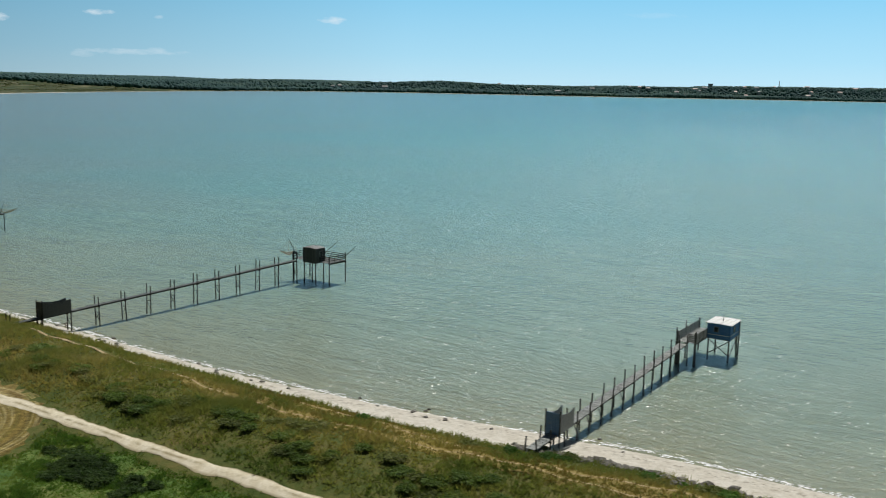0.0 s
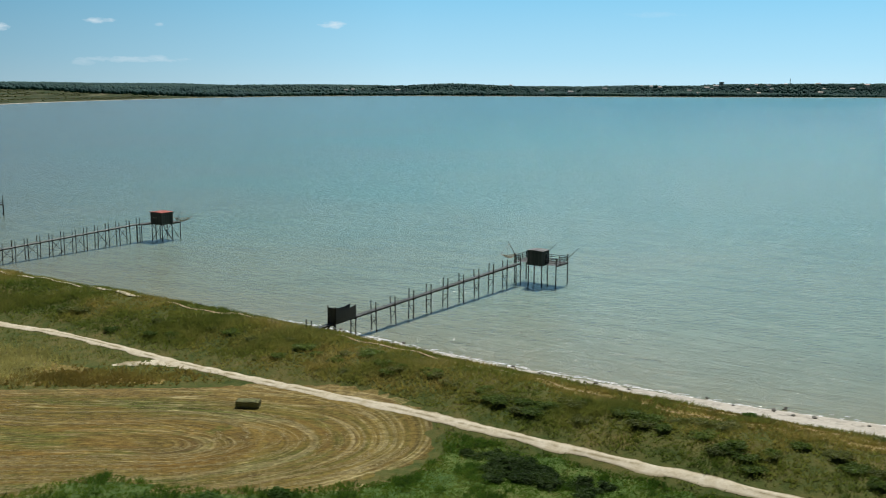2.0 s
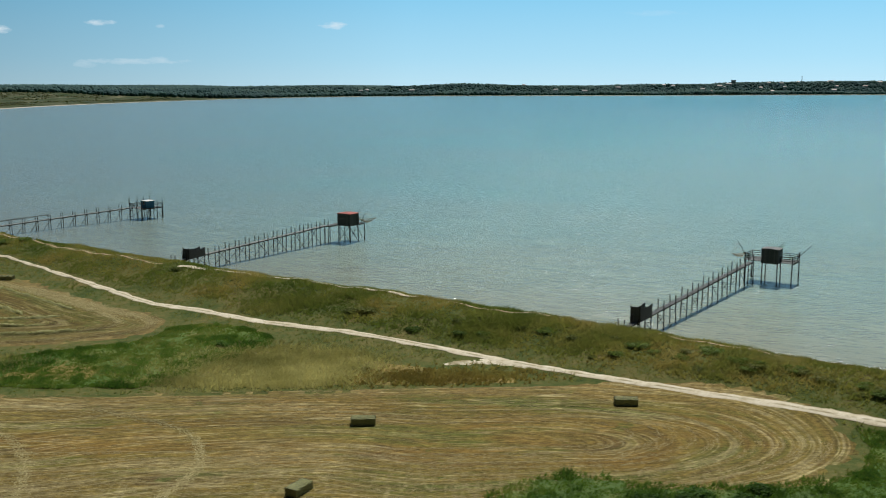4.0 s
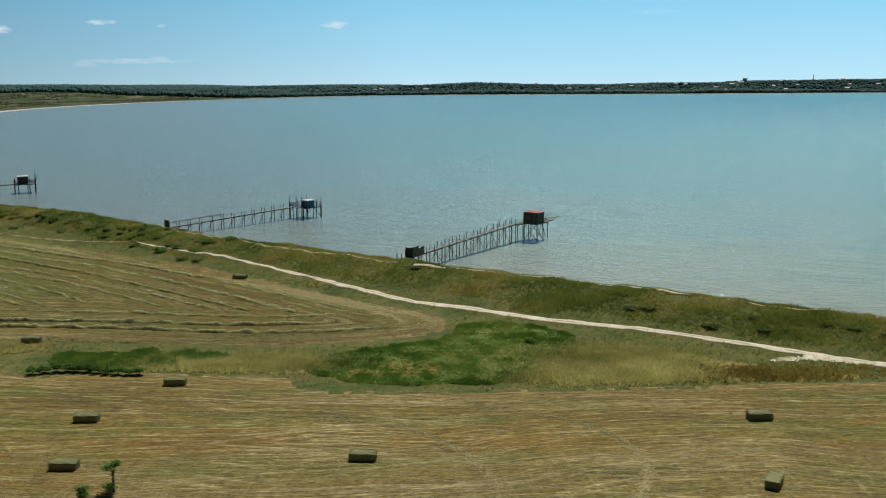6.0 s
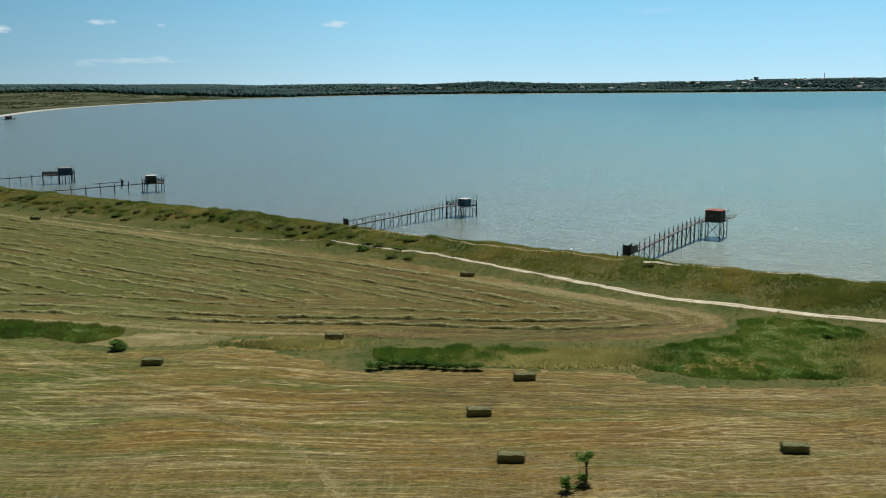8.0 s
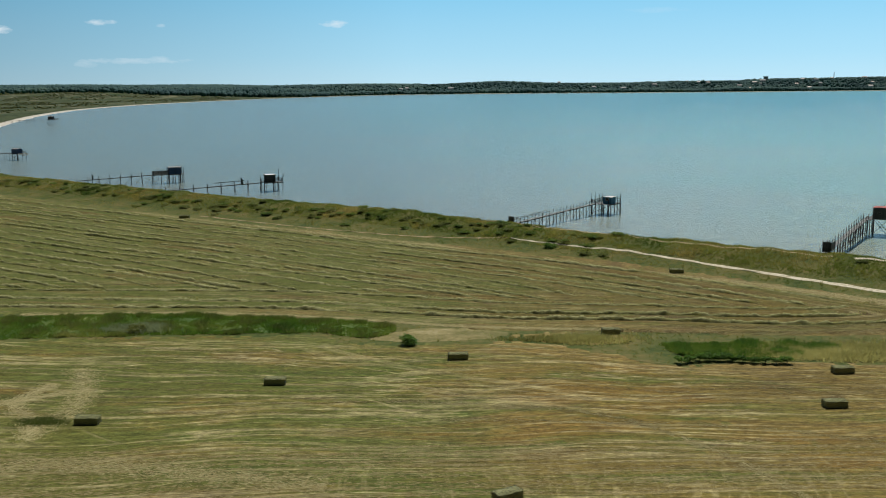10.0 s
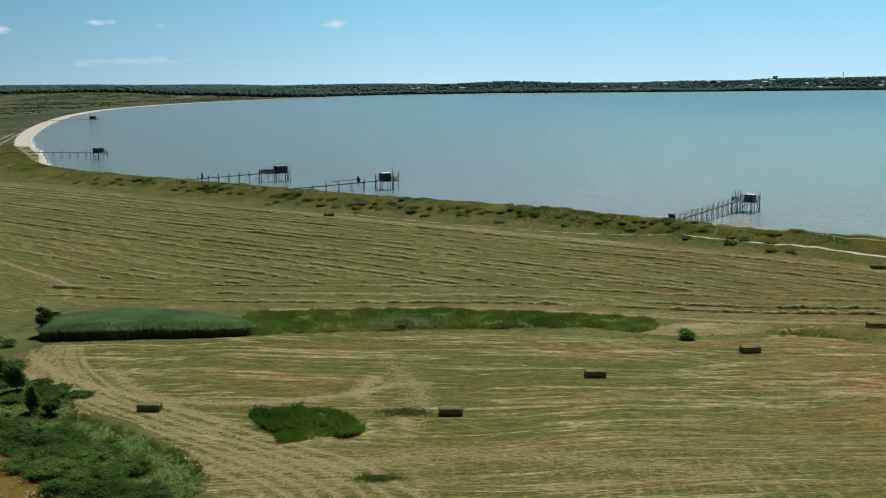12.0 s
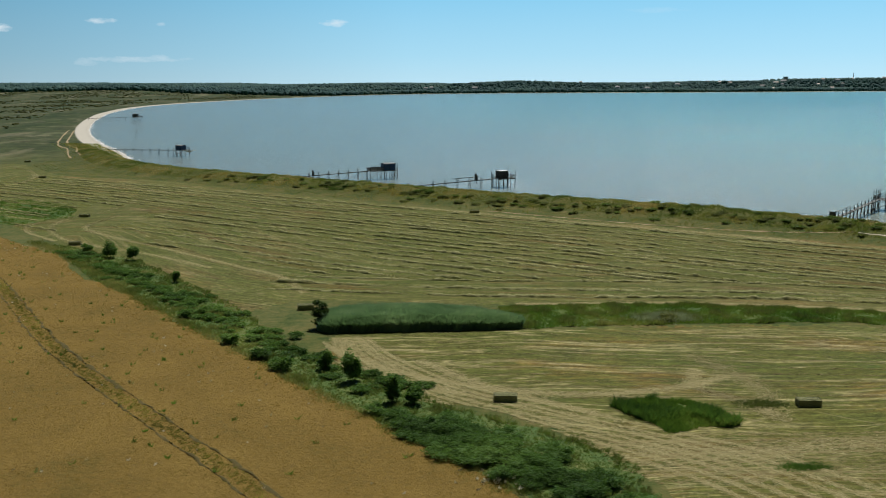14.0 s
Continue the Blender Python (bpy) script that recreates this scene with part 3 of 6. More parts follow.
def fast_mesh(name, verts, faces):
    """A mesh from arrays; all faces with as many corners."""
    verts, faces = np.asarray(verts, np.float32), np.asarray(faces, np.int32)
    me = bpy.data.meshes.new(name)
    me.vertices.add(len(verts))
    me.vertices.foreach_set("co", verts.ravel())
    k = faces.shape[1]
    me.loops.add(faces.size)
    me.loops.foreach_set("vertex_index", faces.ravel())
    me.polygons.add(len(faces))
    me.polygons.foreach_set("loop_start", np.arange(0, faces.size, k, dtype=np.int32))
    me.update(calc_edges=True)
    return me


def give(me, name, values):
    me.attributes.new(name, "FLOAT", "POINT").data.foreach_set("value", np.asarray(values, np.float32).ravel())


def steps(a, b, near, grow, far_step):
    """From a towards b in growing steps."""
    out, s, v, sign = [], near, a, 1 if b > a else -1
    while (b - v) * sign > 0:
        v += s * sign
        s = min(s * grow, far_step)
        out.append(v)
    return out


gx = np.array(sorted(steps(-380, -4900, 1.8, 1.06, 220.0)) + list(np.arange(-380, 48, 1.8)) + steps(47, 4900, 2.2, 1.07, 130.0))
gy = np.array(sorted(steps(52, -900, 2.0, 1.15, 120.0)) + list(np.arange(52, 380, 1.8)) + steps(379, 4900, 2.0, 1.05, 42.0))
X, Y = np.meshgrid(gx, gy)
D = shore(X, Y)
Z = height(X, Y, D)
idx = np.arange(X.size).reshape(X.shape)
quad = np.stack([idx[:-1, :-1], idx[:-1, 1:], idx[1:, 1:], idx[1:, :-1]], -1).reshape(-1, 4)
keep = (D.ravel()[quad] > -70).any(1)
used, quad = np.unique(quad[keep], return_inverse=True)
me = fast_mesh("ground", np.c_[X.ravel(), Y.ravel(), Z.ravel()][used], quad.reshape(-1, 4))
give(me, "shore", D.ravel()[used])
give(me, "far", ease(Y.ravel()[used] - 0.25 * (X.ravel()[used] + 400), 340, 540))
wd = ease(D.ravel()[used], 35, 90) * ease(Y.ravel()[used], 2300, 2700)
give(me, "wood", np.clip(wd, 0, 1))
give(me, "sandy", 6.5 - 4.2 * ease(-X.ravel()[used], -8, 30) + 6.5 * ease(Y.ravel()[used], 380, 520) * (1 - ease(Y.ravel()[used], 1500, 2300)))
me.shade_smooth()
tagged(link("ground", me, ground_mat), "rough grassland with a sandy beach along the water", "ground", kind="structure")

# the sea, one sheet
sx = np.array(sorted(steps(-20, -4900, 6.0, 1.06, 200.0)) + steps(-26, 4900, 6.0, 1.06, 200.0))
sy = np.array(steps(30, 4900, 6.0, 1.05, 150.0))
SX, SY = np.meshgrid(sx, sy)
idx = np.arange(SX.size).reshape(SX.shape)
quad = np.stack([idx[:-1, :-1], idx[:-1, 1:], idx[1:, 1:], idx[1:, :-1]], -1).reshape(-1, 4)
me = fast_mesh("sea", np.c_[SX.ravel(), SY.ravel(), np.zeros(SX.size)], quad)
sd = -shore(SX, SY)
give(me, "shore", np.maximum(sd, 0))
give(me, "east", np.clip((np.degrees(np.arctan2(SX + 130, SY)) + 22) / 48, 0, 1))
me.shade_smooth()
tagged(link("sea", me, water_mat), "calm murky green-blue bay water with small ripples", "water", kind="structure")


# ---------------------------------------------------------------- sheets on the ground
from mathutils.geometry import delaunay_2d_cdt


def inside(x, y, poly):
    """Which points lie in the outline."""
    x, y = np.asarray(x), np.asarray(y)
    hit = np.zeros(x.shape, bool)
    px, py = poly[:, 0], poly[:, 1]
    for i in range(len(poly)):
        x1, y1, x2, y2 = px[i - 1], py[i - 1], px[i], py[i]
        if y1 == y2:
            continue
        cross = ((y1 > y) != (y2 > y)) & (x < (x2 - x1) * (y - y1) / (y2 - y1) + x1)
        hit ^= cross
    return hit


def ragged(points, step=1.2, rough=0.35):
    """A closed soft outline with an uneven edge."""
    p = smooth(list(points) + [points[0]], step)[:-1]
    wob = np.convolve(np.tile(rng.normal(0, 1, len(p)), 3), np.ones(3) / 3, "same")[len(p):2 * len(p)]
    t = np.roll(p, -1, 0) - np.roll(p, 1, 0)
    t /= np.linalg.norm(t, axis=1)[:, None] + 1e-9
    return p + np.c_[-t[:, 1], t[:, 0]] * (wob * rough)[:, None]


def sheet(name, outline, lift, material, step=2.4, edge=-0.03):
    """A sheet with that outline, laid on the ground."""
    x0, y0 = outline.min(0)
    x1, y1 = outline.max(0)
    px, py = (g.ravel() for g in np.meshgrid(np.arange(x0, x1, step), np.arange(y0, y1, step)))
    ok = inside(px, py, outline)
    pts = np.vstack([outline, np.c_[px, py][ok]])
    ring = [(i, (i + 1) % len(outline)) for i in range(len(outline))]
    v, _, f, _, _, _ = delaunay_2d_cdt([Vector(p) for p in pts], ring, [], 1, 1e-4)
    v = np.array([p[:] for p in v])
    tri = np.array([t for t in f if len(t) == 3])
    p, q, r = v[tri[:, 0]], v[tri[:, 1]], v[tri[:, 2]]
    turn = (q[:, 0] - p[:, 0]) * (r[:, 1] - p[:, 1]) - (q[:, 1] - p[:, 1]) * (r[:, 0] - p[:, 0])
    tri = np.where((turn < 0)[:, None], tri[:, ::-1], tri)
    up = np.full(len(v), float(lift))
    up[:len(outline)] = edge
    me = fast_mesh(name, np.c_[v, height(v[:, 0], v[:, 1]) + up], tri)
    me.shade_smooth()
    return link(name, me, material)


def ribbon(name, line, half, lift, material, wob=0.25, rows=5):
    """A strip along a line, laid on the ground, with an uneven edge."""
    t = np.gradient(line, axis=0)
    t /= np.linalg.norm(t, axis=1)[:, None]
    nrm = np.c_[-t[:, 1], t[:, 0]]
    k = len(line)
    verts = []
    for j in range(rows):
        o = (2 * j / (rows - 1) - 1) * half
        e = np.convolve(rng.normal(0, wob, k), np.ones(3) / 3, "same") if j in (0, rows - 1) else 0
        p = line + nrm * (o + e)[:, None] if not np.isscalar(o + e) else line + nrm * (o + e)
        z = height(p[:, 0], p[:, 1]) + lift + (0.05 if 0 < j < rows - 1 else -0.02)
        verts.append(np.c_[p, z])
    verts = np.vstack(verts)
    i = np.arange(k - 1)
    faces = np.vstack([np.c_[j * k + i, j * k + i + 1, (j + 1) * k + i + 1, (j + 1) * k + i][:, ::-1] for j in range(rows - 1)])
    me = fast_mesh(name, verts, faces)
    give(me, "across", np.repeat(np.linspace(-1, 1, rows), k))
    me.shade_smooth()
    return link(name, me, material)


LOWER = [(-259, 62), (-40, 60), (-42, 76), (-37, 82), (-36, 89), (-40, 96), (-47, 100.5), (-56, 103), (-68, 103.5), (-88, 102.5), (-112, 102), (-127, 103), (-131, 107.5),
         (-140, 109.5), (-150, 110.5), (-161, 110), (-170, 117), (-178, 121.5), (-192, 121), (-200, 122), (-206, 126), (-218, 126.4), (-232, 126.4), (-250, 125.8), (-272, 124.5),
         (-277, 122), (-275, 111), (-267, 97.5), (-258, 93), (-252, 86), (-248, 78), (-246, 70)]
UPPER = [(-110.5, 133), (-114, 126), (-128, 121.5), (-142, 121.3), (-160, 124.5), (-180, 126.5), (-200, 133), (-216, 137), (-240, 139), (-262, 141), (-280, 144),
         (-289, 137), (-293, 128), (-304, 146), (-318, 171), (-332, 192), (-350, 214), (-368, 240), (-400, 285), (-445, 360), (-430, 408), (-392, 356), (-352, 333), (-318, 303), (-287, 277),
         (-257, 254), (-232, 234), (-214, 222), (-190, 203), (-170, 187), (-158, 178.5), (-147, 169.5), (-137, 159.5), (-122, 145), (-113, 138)]
CROP = [(-450, 330), (-370, 228), (-352, 206), (-335, 187), (-322, 164), (-309, 147.5), (-299, 132), (-290, 119.5), (-281, 106), (-274, 96), (-264, 80.5), (-257, 71), (-250, 40), (-500, 40), (-560, 330)]
lower, upper, crop = ragged(LOWER), ragged(UPPER), ragged(CROP, 1.5, 0.5)
lower_field = tagged(sheet("hay_field", lower, 0.05, hay_mat), "mown hay field, straw coloured with pale mowing lines", "field", kind="structure")
upper_field = tagged(sheet("hay_field", upper, 0.05, hay_upper_mat), "hay field raked into long curving swaths", "field", kind="structure")
# the upper field's edge, along the track, round its end and back along the ditch
EDGE = [(-390, 350), (-330, 308), (-287, 274), (-257, 251), (-232, 232), (-214, 220), (-190, 201), (-165, 183), (-150, 170), (-137, 158), (-122, 144), (-113.5, 137), (-111, 131.5), (-115, 127),
        (-128, 122.7), (-142, 122.7), (-160, 126), (-180, 128.4), (-200, 134.2), (-216, 138.2), (-240, 140.2), (-262, 142.7), (-284, 147), (-305, 162), (-325, 185), (-340, 210)]
edge_line = smooth(EDGE, 1.0)


def from_line(p, line):
    return np.concatenate([np.sqrt(((q[:, None] - line[None]) ** 2).sum(2).min(1)) for q in np.array_split(p, max(1, len(p) // 2000))])


for field_, rim_line in ((upper_field, edge_line), (lower_field, smooth(LOWER[5:21], 1.0))):
    co = np.empty(len(field_.data.vertices) * 3, np.float32)
    field_.data.vertices.foreach_get("co", co)
    give(field_.data, "row", from_line(co.reshape(-1, 3)[:, :2], rim_line))
tagged(sheet("crop_field", crop, 0.35, crop_mat, 2.4, 0.1), "ripe orange-brown crop field beside a green hedge", "field", kind="structure")

GREEN = [
    [(-35, 87), (-26, 80.5), (-18, 75), (-9, 69), (3, 59), (-40, 58), (-43, 74), (-37, 80), (-35, 86)],
    [(-110, 132), (-103, 132.5), (-97, 127), (-95.5, 121), (-101, 111), (-106, 104.5), (-121, 104.5), (-127, 108), (-130, 114), (-122, 119.5), (-113, 124)],
    [(-253, 138.5), (-243, 139), (-231, 139.5), (-224, 138.5), (-214, 136.5), (-202, 134), (-195, 129.5), (-198, 124), (-206, 127), (-216, 127.2), (-231, 127.2), (-252, 126.8)],
    [(-161, 118.5), (-150, 119), (-141, 117.5), (-140, 114), (-148, 112), (-158, 112.5)],
    [(-245.6, 93.4), (-243.2, 94.6), (-240.2, 95.2), (-236.7, 94.4), (-234.8, 90.4), (-234.0, 87.6), (-236.8, 87.2), (-239, 86.2), (-241.4, 85.2), (-242.4, 87.0), (-244.1, 90.6)],
    [(-350, 243), (-356, 259), (-373, 276), (-384, 272), (-372, 240), (-358, 229)],
    [(-74, 66), (-72, 73), (-68, 77.2), (-64, 79), (-59, 76.8), (-50, 75), (-43, 76.5), (-41, 66)],
    [(-340, 200), (-333, 195), (-325, 187), (-317, 180), (-305, 162), (-297.5, 150), (-290, 137), (-283, 122.5), (-280, 117), (-274, 108.5), (-266, 100.5), (-262, 94), (-255, 88.3),
     (-250, 83.7), (-247, 79), (-246, 72), (-246, 60), (-254, 60), (-256.5, 71.7), (-263.5, 80.8), (-271, 92), (-279, 104), (-290, 120), (-298.5, 132.5), (-308.5, 148), (-321, 164), (-333, 186)],
]
green = [ragged(g, 1.0, 0.4) for g in GREEN]
for g in green:
    tagged(sheet("grass_patch", g, 0.09, hedge_mat if g is green[7] or g is green[2] or g is green[5] or g is green[6] else lush_mat), "lush green grass left unmown beside the hay", "grass", kind="structure")

for mat_, line, word in ((pale_turf_mat, [(-101, 119), (-92, 120), (-84, 116), (-80, 111), (-84, 104.5), (-96, 103.8), (-103, 106), (-101, 112)], "pale dry seeding grass beside the track"),
                         (rust_turf_mat, [(-81, 114), (-74, 109.5), (-66, 106), (-60, 104.5), (-72, 104.3), (-85, 104), (-84, 109)], "rusty brown dock and dry grass beside the field"),
                         (pale_turf_mat, [(-146, 117.5), (-138, 119), (-128, 116), (-128, 109), (-138, 110.3), (-150, 112)], "pale dry seeding grass along the ditch"),
                         (pale_turf_mat, [(-199, 124), (-195, 127.5), (-187, 128.6), (-179.5, 125.5), (-185, 122), (-194, 121.4)], "pale trampled dry grass mound by the ditch"),
                         (rust_turf_mat, [(-181, 125.5), (-173, 126), (-163, 123.5), (-168, 118.6), (-178, 122.4)], "low brownish grass at the end of the ditch"),
                         (rust_turf_mat, [(-122, 114), (-114, 115), (-112, 107), (-117, 105), (-126, 107.5)], "rusty brown dry grass in the green ditch")):
    tagged(sheet("grass_patch", ragged(line, 1.0, 0.5), 0.11, mat_), word, "grass", kind="structure")

PATH = [(18, 52), (4, 60.5), (-9, 70.5), (-25, 81.8), (-43, 95), (-64, 110), (-83, 124.2), (-97, 132.3), (-108, 140), (-116.5, 145.5), (-124, 153), (-133, 162), (-142, 171), (-152, 180), (-165, 190.5), (-172, 197)]
PATH_END = [(-172, 197), (-184, 204), (-200, 214), (-226, 232), (-246, 247)]
path_line = smooth(PATH, 0.8)
tagged(ribbon("gravel_path", path_line, np.interp(path_line[:, 0], [-172, -150, -118], [0.2, 0.3, 0.66]), 0.05, gravel_mat, 0.2), "pale chalk gravel farm track along the bank", "path", kind="structure")
tagged(ribbon("gravel_path", smooth(PATH_END, 0.8), 0.18, 0.02, earth_mat, 0.3), "narrow half overgrown end of the gravel track", "path", kind="structure")
tagged(sheet("gravel_spill", ragged([(-73.8, 111.0), (-73.4, 112.3), (-70.5, 113.0), (-67, 112.4), (-63, 109.8), (-60.5, 107.9), (-64, 108.9), (-68, 111.0), (-71, 111.2)], 0.5, 0.3), 0.07, gravel_mat, 0.8), "gravel spilling off the track onto the grass", "path", kind="structure")
TRACKS = ([(-72, 132.6), (-65, 128), (-51.5, 118.9), (-39.5, 109.8), (-30, 102), (-25.4, 98.2), (-18.8, 91.4), (-11, 85.7), (-4.9, 81.6), (0.1, 78.6), (4.6, 75.4), (9.4, 72.4), (24, 62)],
          [(-176, 216), (-158, 196), (-136, 177.3), (-119, 163.8)],
          [(-18, 96.5), (-7.5, 88.7), (-3.8, 85.6), (-0.7, 82.6), (2.4, 80.3), (5.7, 78), (10.4, 74.6), (26, 64)])
for line in (TRACKS[0][5:], TRACKS[2]):
    tagged(ribbon("dry_grass_strip", smooth(line, 0.6), 1.5, 0.03, rust_turf_mat, 0.5, 5), "rusty trampled dry grass beside the footpath", "grass", kind="structure")
tagged(ribbon("sandy_path", smooth([(-116, 162), (-103.5, 155), (-92.5, 147.5), (-82.5, 140.5), (-76, 136)], 0.6), 0.42, 0.1, gravel_mat, 0.2), "pale worn sandy path along the crest of the bank", "path", kind="structure")
for line in TRACKS:
    tagged(ribbon("footpath", smooth(line, 0.6), 0.24, 0.06, earth_mat, 0.1, 3), "narrow trodden earth footpath through the grass", "path", kind="structure")
for line in ([(-503, 690), (-482, 618), (-462, 552), (-446, 508), (-435, 487), (-424, 456), (-414, 430)], [(-500, 692), (-478, 620), (-458, 555), (-442, 511), (-431, 489), (-420, 457), (-409, 430)]):
    tagged(ribbon("wheel_track", smooth(line, 3.0), 0.42, 0.08, earth_mat, 0.3, 3), "bare wheel track across the marsh", "path", kind="structure")

# ---------------------------------------------------------------- grass, reeds and swaths


def blades(name, x, y, z, tall, wide, count, lean, material, label, category="grass"):
    """Many tufts as one mesh: each a few narrow upright blades."""
    x, y, z, tall = (np.repeat(np.broadcast_to(v, np.shape(x)), count) for v in (x, y, z, tall))
    k = len(x)
    a = rng.uniform(0, 2 * np.pi, k)
    off = rng.uniform(0, 1, k) ** 0.5 * tall * 0.35
    bx, by = x + np.cos(a) * off, y + np.sin(a) * off
    h = tall * rng.uniform(0.55, 1.1, k)
    l = lean * h * rng.uniform(0.2, 1.0, k)
    tx, ty = bx + np.cos(a) * l + 0.12 * h, by + np.sin(a) * l
    f = rng.uniform(0, np.pi, k)
    w = wide * rng.uniform(0.6, 1.3, k) / 2
    lx, ly = np.cos(f) * w, np.sin(f) * w
    v = np.stack([np.c_[bx - lx, by - ly, z - 0.05], np.c_[bx + lx, by + ly, z - 0.05], np.c_[tx, ty, z + h]], 1).reshape(-1, 3)
    return tagged(link(name, fast_mesh(name, v, np.arange(3 * k).reshape(-1, 3)), material), label, category, kind="stuff")


def strew(n, x0, x1, y0, y1):
    return rng.uniform(x0, x1, n), rng.uniform(y0, y1, n)


def apart_from(x, y, line, gap):
    """Which points keep clear of a line."""
    best = np.full(len(x), 1e9)
    for px, py in line[::2]:
        best = np.minimum(best, (x - px) ** 2 + (y - py) ** 2)
    return best > gap * gap


# rough grass on the bank, thick along the whole shore
near = smooth(COAST_NEAR[3:] + COAST_FAR[:2], 1.0)
t = np.gradient(near, axis=0)
t /= np.linalg.norm(t, axis=1)[:, None]
nrm = np.c_[-t[:, 1], t[:, 0]]
dist = np.hypot(near[:, 0] + 110, near[:, 1])
pick = rng.choice(len(near), 92000, p=(1 / (60 + dist)) / (1 / (60 + dist)).sum())
off = rng.uniform(0, 1, len(pick))
off = 6.2 - 3.6 * ease(-near[pick, 0], -8, 30) + 17.3 * off + 6 * (rng.uniform(0, 1, len(pick)) < 0.12)
bx, by = (near[pick] + nrm[pick] * off[:, None]).T + rng.normal(0, 0.4, (2, len(pick)))
ok = apart_from(bx, by, path_line, 1.0)
for line in TRACKS:
    ok &= apart_from(bx, by, smooth(line, 0.6), 0.75)
ok &= ~inside(bx, by, lower) & ~inside(bx, by, upper)
bx, by = bx[ok], by[ok]
clump = np.array([noise.noise(Vector((a * 0.22, b * 0.22, 0))) for a, b in zip(bx, by)])
blades("bank_grass", bx, by, height(bx, by), 0.26 + 0.46 * np.clip(clump + 0.3, 0, 1), 0.1, 5, 1.0, dune_blade_mat, "tall dry olive grass covering the shore bank")

# verge between path and fields
vx, vy = strew(150000, -420, 30, 60, 420)
vd = shore(vx, vy)
ok = (vd > 17) & (vd < 95) & ~inside(vx, vy, lower) & ~inside(vx, vy, upper) & ~inside(vx, vy, crop) & apart_from(vx, vy, path_line, 1.0)
vx, vy = vx[ok][:60000], vy[ok][:60000]
blades("verge_grass", vx, vy, height(vx, vy), 0.24, 0.1, 5, 1.1, dune_blade_mat, "rough dry grass on the verge beside the path")

for g, many, tall in zip(green, (26000, 22000, 16000, 5000, 4200, 4000, 5000, 36000), (0.2, 0.2, 0.32, 0.4, 0.5, 0.35, 0.35, 0.32)):
    gx0, gy0 = strew(many * 3, g[:, 0].min(), g[:, 0].max(), g[:, 1].min(), g[:, 1].max())
    ok = inside(gx0, gy0, g)
    gx0, gy0 = gx0[ok][:many], gy0[ok][:many]
    lift = np.array([noise.noise(Vector((a * 0.35, b * 0.35, 1.0))) + 0.6 * noise.noise(Vector((a * 1.1, b * 1.1, 4.0))) for a, b in zip(gx0, gy0)])
    keep_ = lift > -0.75
    gx0, gy0, lift = gx0[keep_], gy0[keep_], lift[keep_]
    blades("green_grass", gx0, gy0, height(gx0, gy0) + 0.08, tall * np.clip(1.0 + 0.9 * lift, 0.45, 1.8), 0.08, 5, 0.7, scrub_leaf_mat if g is green[7] else lush_blade_mat, "lush green grass growing in the unmown strip")
    tuft = lift > 0.28
    blades("green_weeds", gx0[tuft], gy0[tuft], height(gx0[tuft], gy0[tuft]) + 0.1, tall * 2.0, 0.1, 4, 0.9, dull_leaf_mat if g is green[2] or g is green[7] else leaf_mat, "taller weeds standing in the green grass", "weeds")

# pale seeding grass at the foot of the bank and along the ditch
for (cx, cy, rx, ry), many in zip(((-92, 112, 11, 8), (-137, 113.5, 12, 4), (-95, 106, 10, 2.5), (-172, 121.5, 8, 2.0), (-300, 150, 3, 10)), (6500, 4200, 2400, 900, 500)):
    px, py = rng.normal(cx, rx * 0.5, many), rng.normal(cy, ry * 0.5, many)
    ok = ~inside(px, py, lower) & ~inside(px, py, upper) & apart_from(px, py, path_line, 1.8)
    blades("dry_grass", px[ok], py[ok], height(px[ok], py[ok]) + 0.05, 0.6, 0.09, 6, 0.7, pale_blade_mat, "pale dry seeding grass beside the green ditch")

for cx, cy, rx, ry, many in ((-66, 121, 6, 3, 1500), (-54, 114.5, 5, 3, 1500), (-40, 102, 5, 2.5, 900), (-20, 88, 5, 2.5, 800), (-95, 138, 8, 3, 900)):
    px, py = rng.normal(cx, rx * 0.6, many), rng.normal(cy, ry * 0.6, many)
    ok = apart_from(px, py, path_line, 1.6)
    blades("feathery_grass", px[ok], py[ok], height(px[ok], py[ok]), 0.6, 0.09, 6, 0.9, fringe_mat, "tall pale feathery grass on the bank")
for line in (TRACKS[0][5:], TRACKS[2]):
    q = smooth(line, 0.6)[rng.integers(0, len(smooth(line, 0.6)), 1500)]
    px, py = (q + rng.normal(0, 1.1, q.shape)).T
    ok = apart_from(px, py, smooth(line, 0.6), 0.4)
    blades("dry_grass", px[ok], py[ok], height(px[ok], py[ok]) + 0.03, 0.3, 0.16, 5, 0.9, rust_blade_mat, "golden dry grass along the footpath")
px, py = rng.normal(-74, 6, 1800), rng.normal(106.8, 1.6, 1800)
ok = ~inside(px, py, lower) & apart_from(px, py, path_line, 1.2)
blades("rusty_grass", px[ok], py[ok], height(px[ok], py[ok]) + 0.05, 0.4, 0.16, 5, 0.8, rust_blade_mat, "rusty brown seed heads among the dry grass")

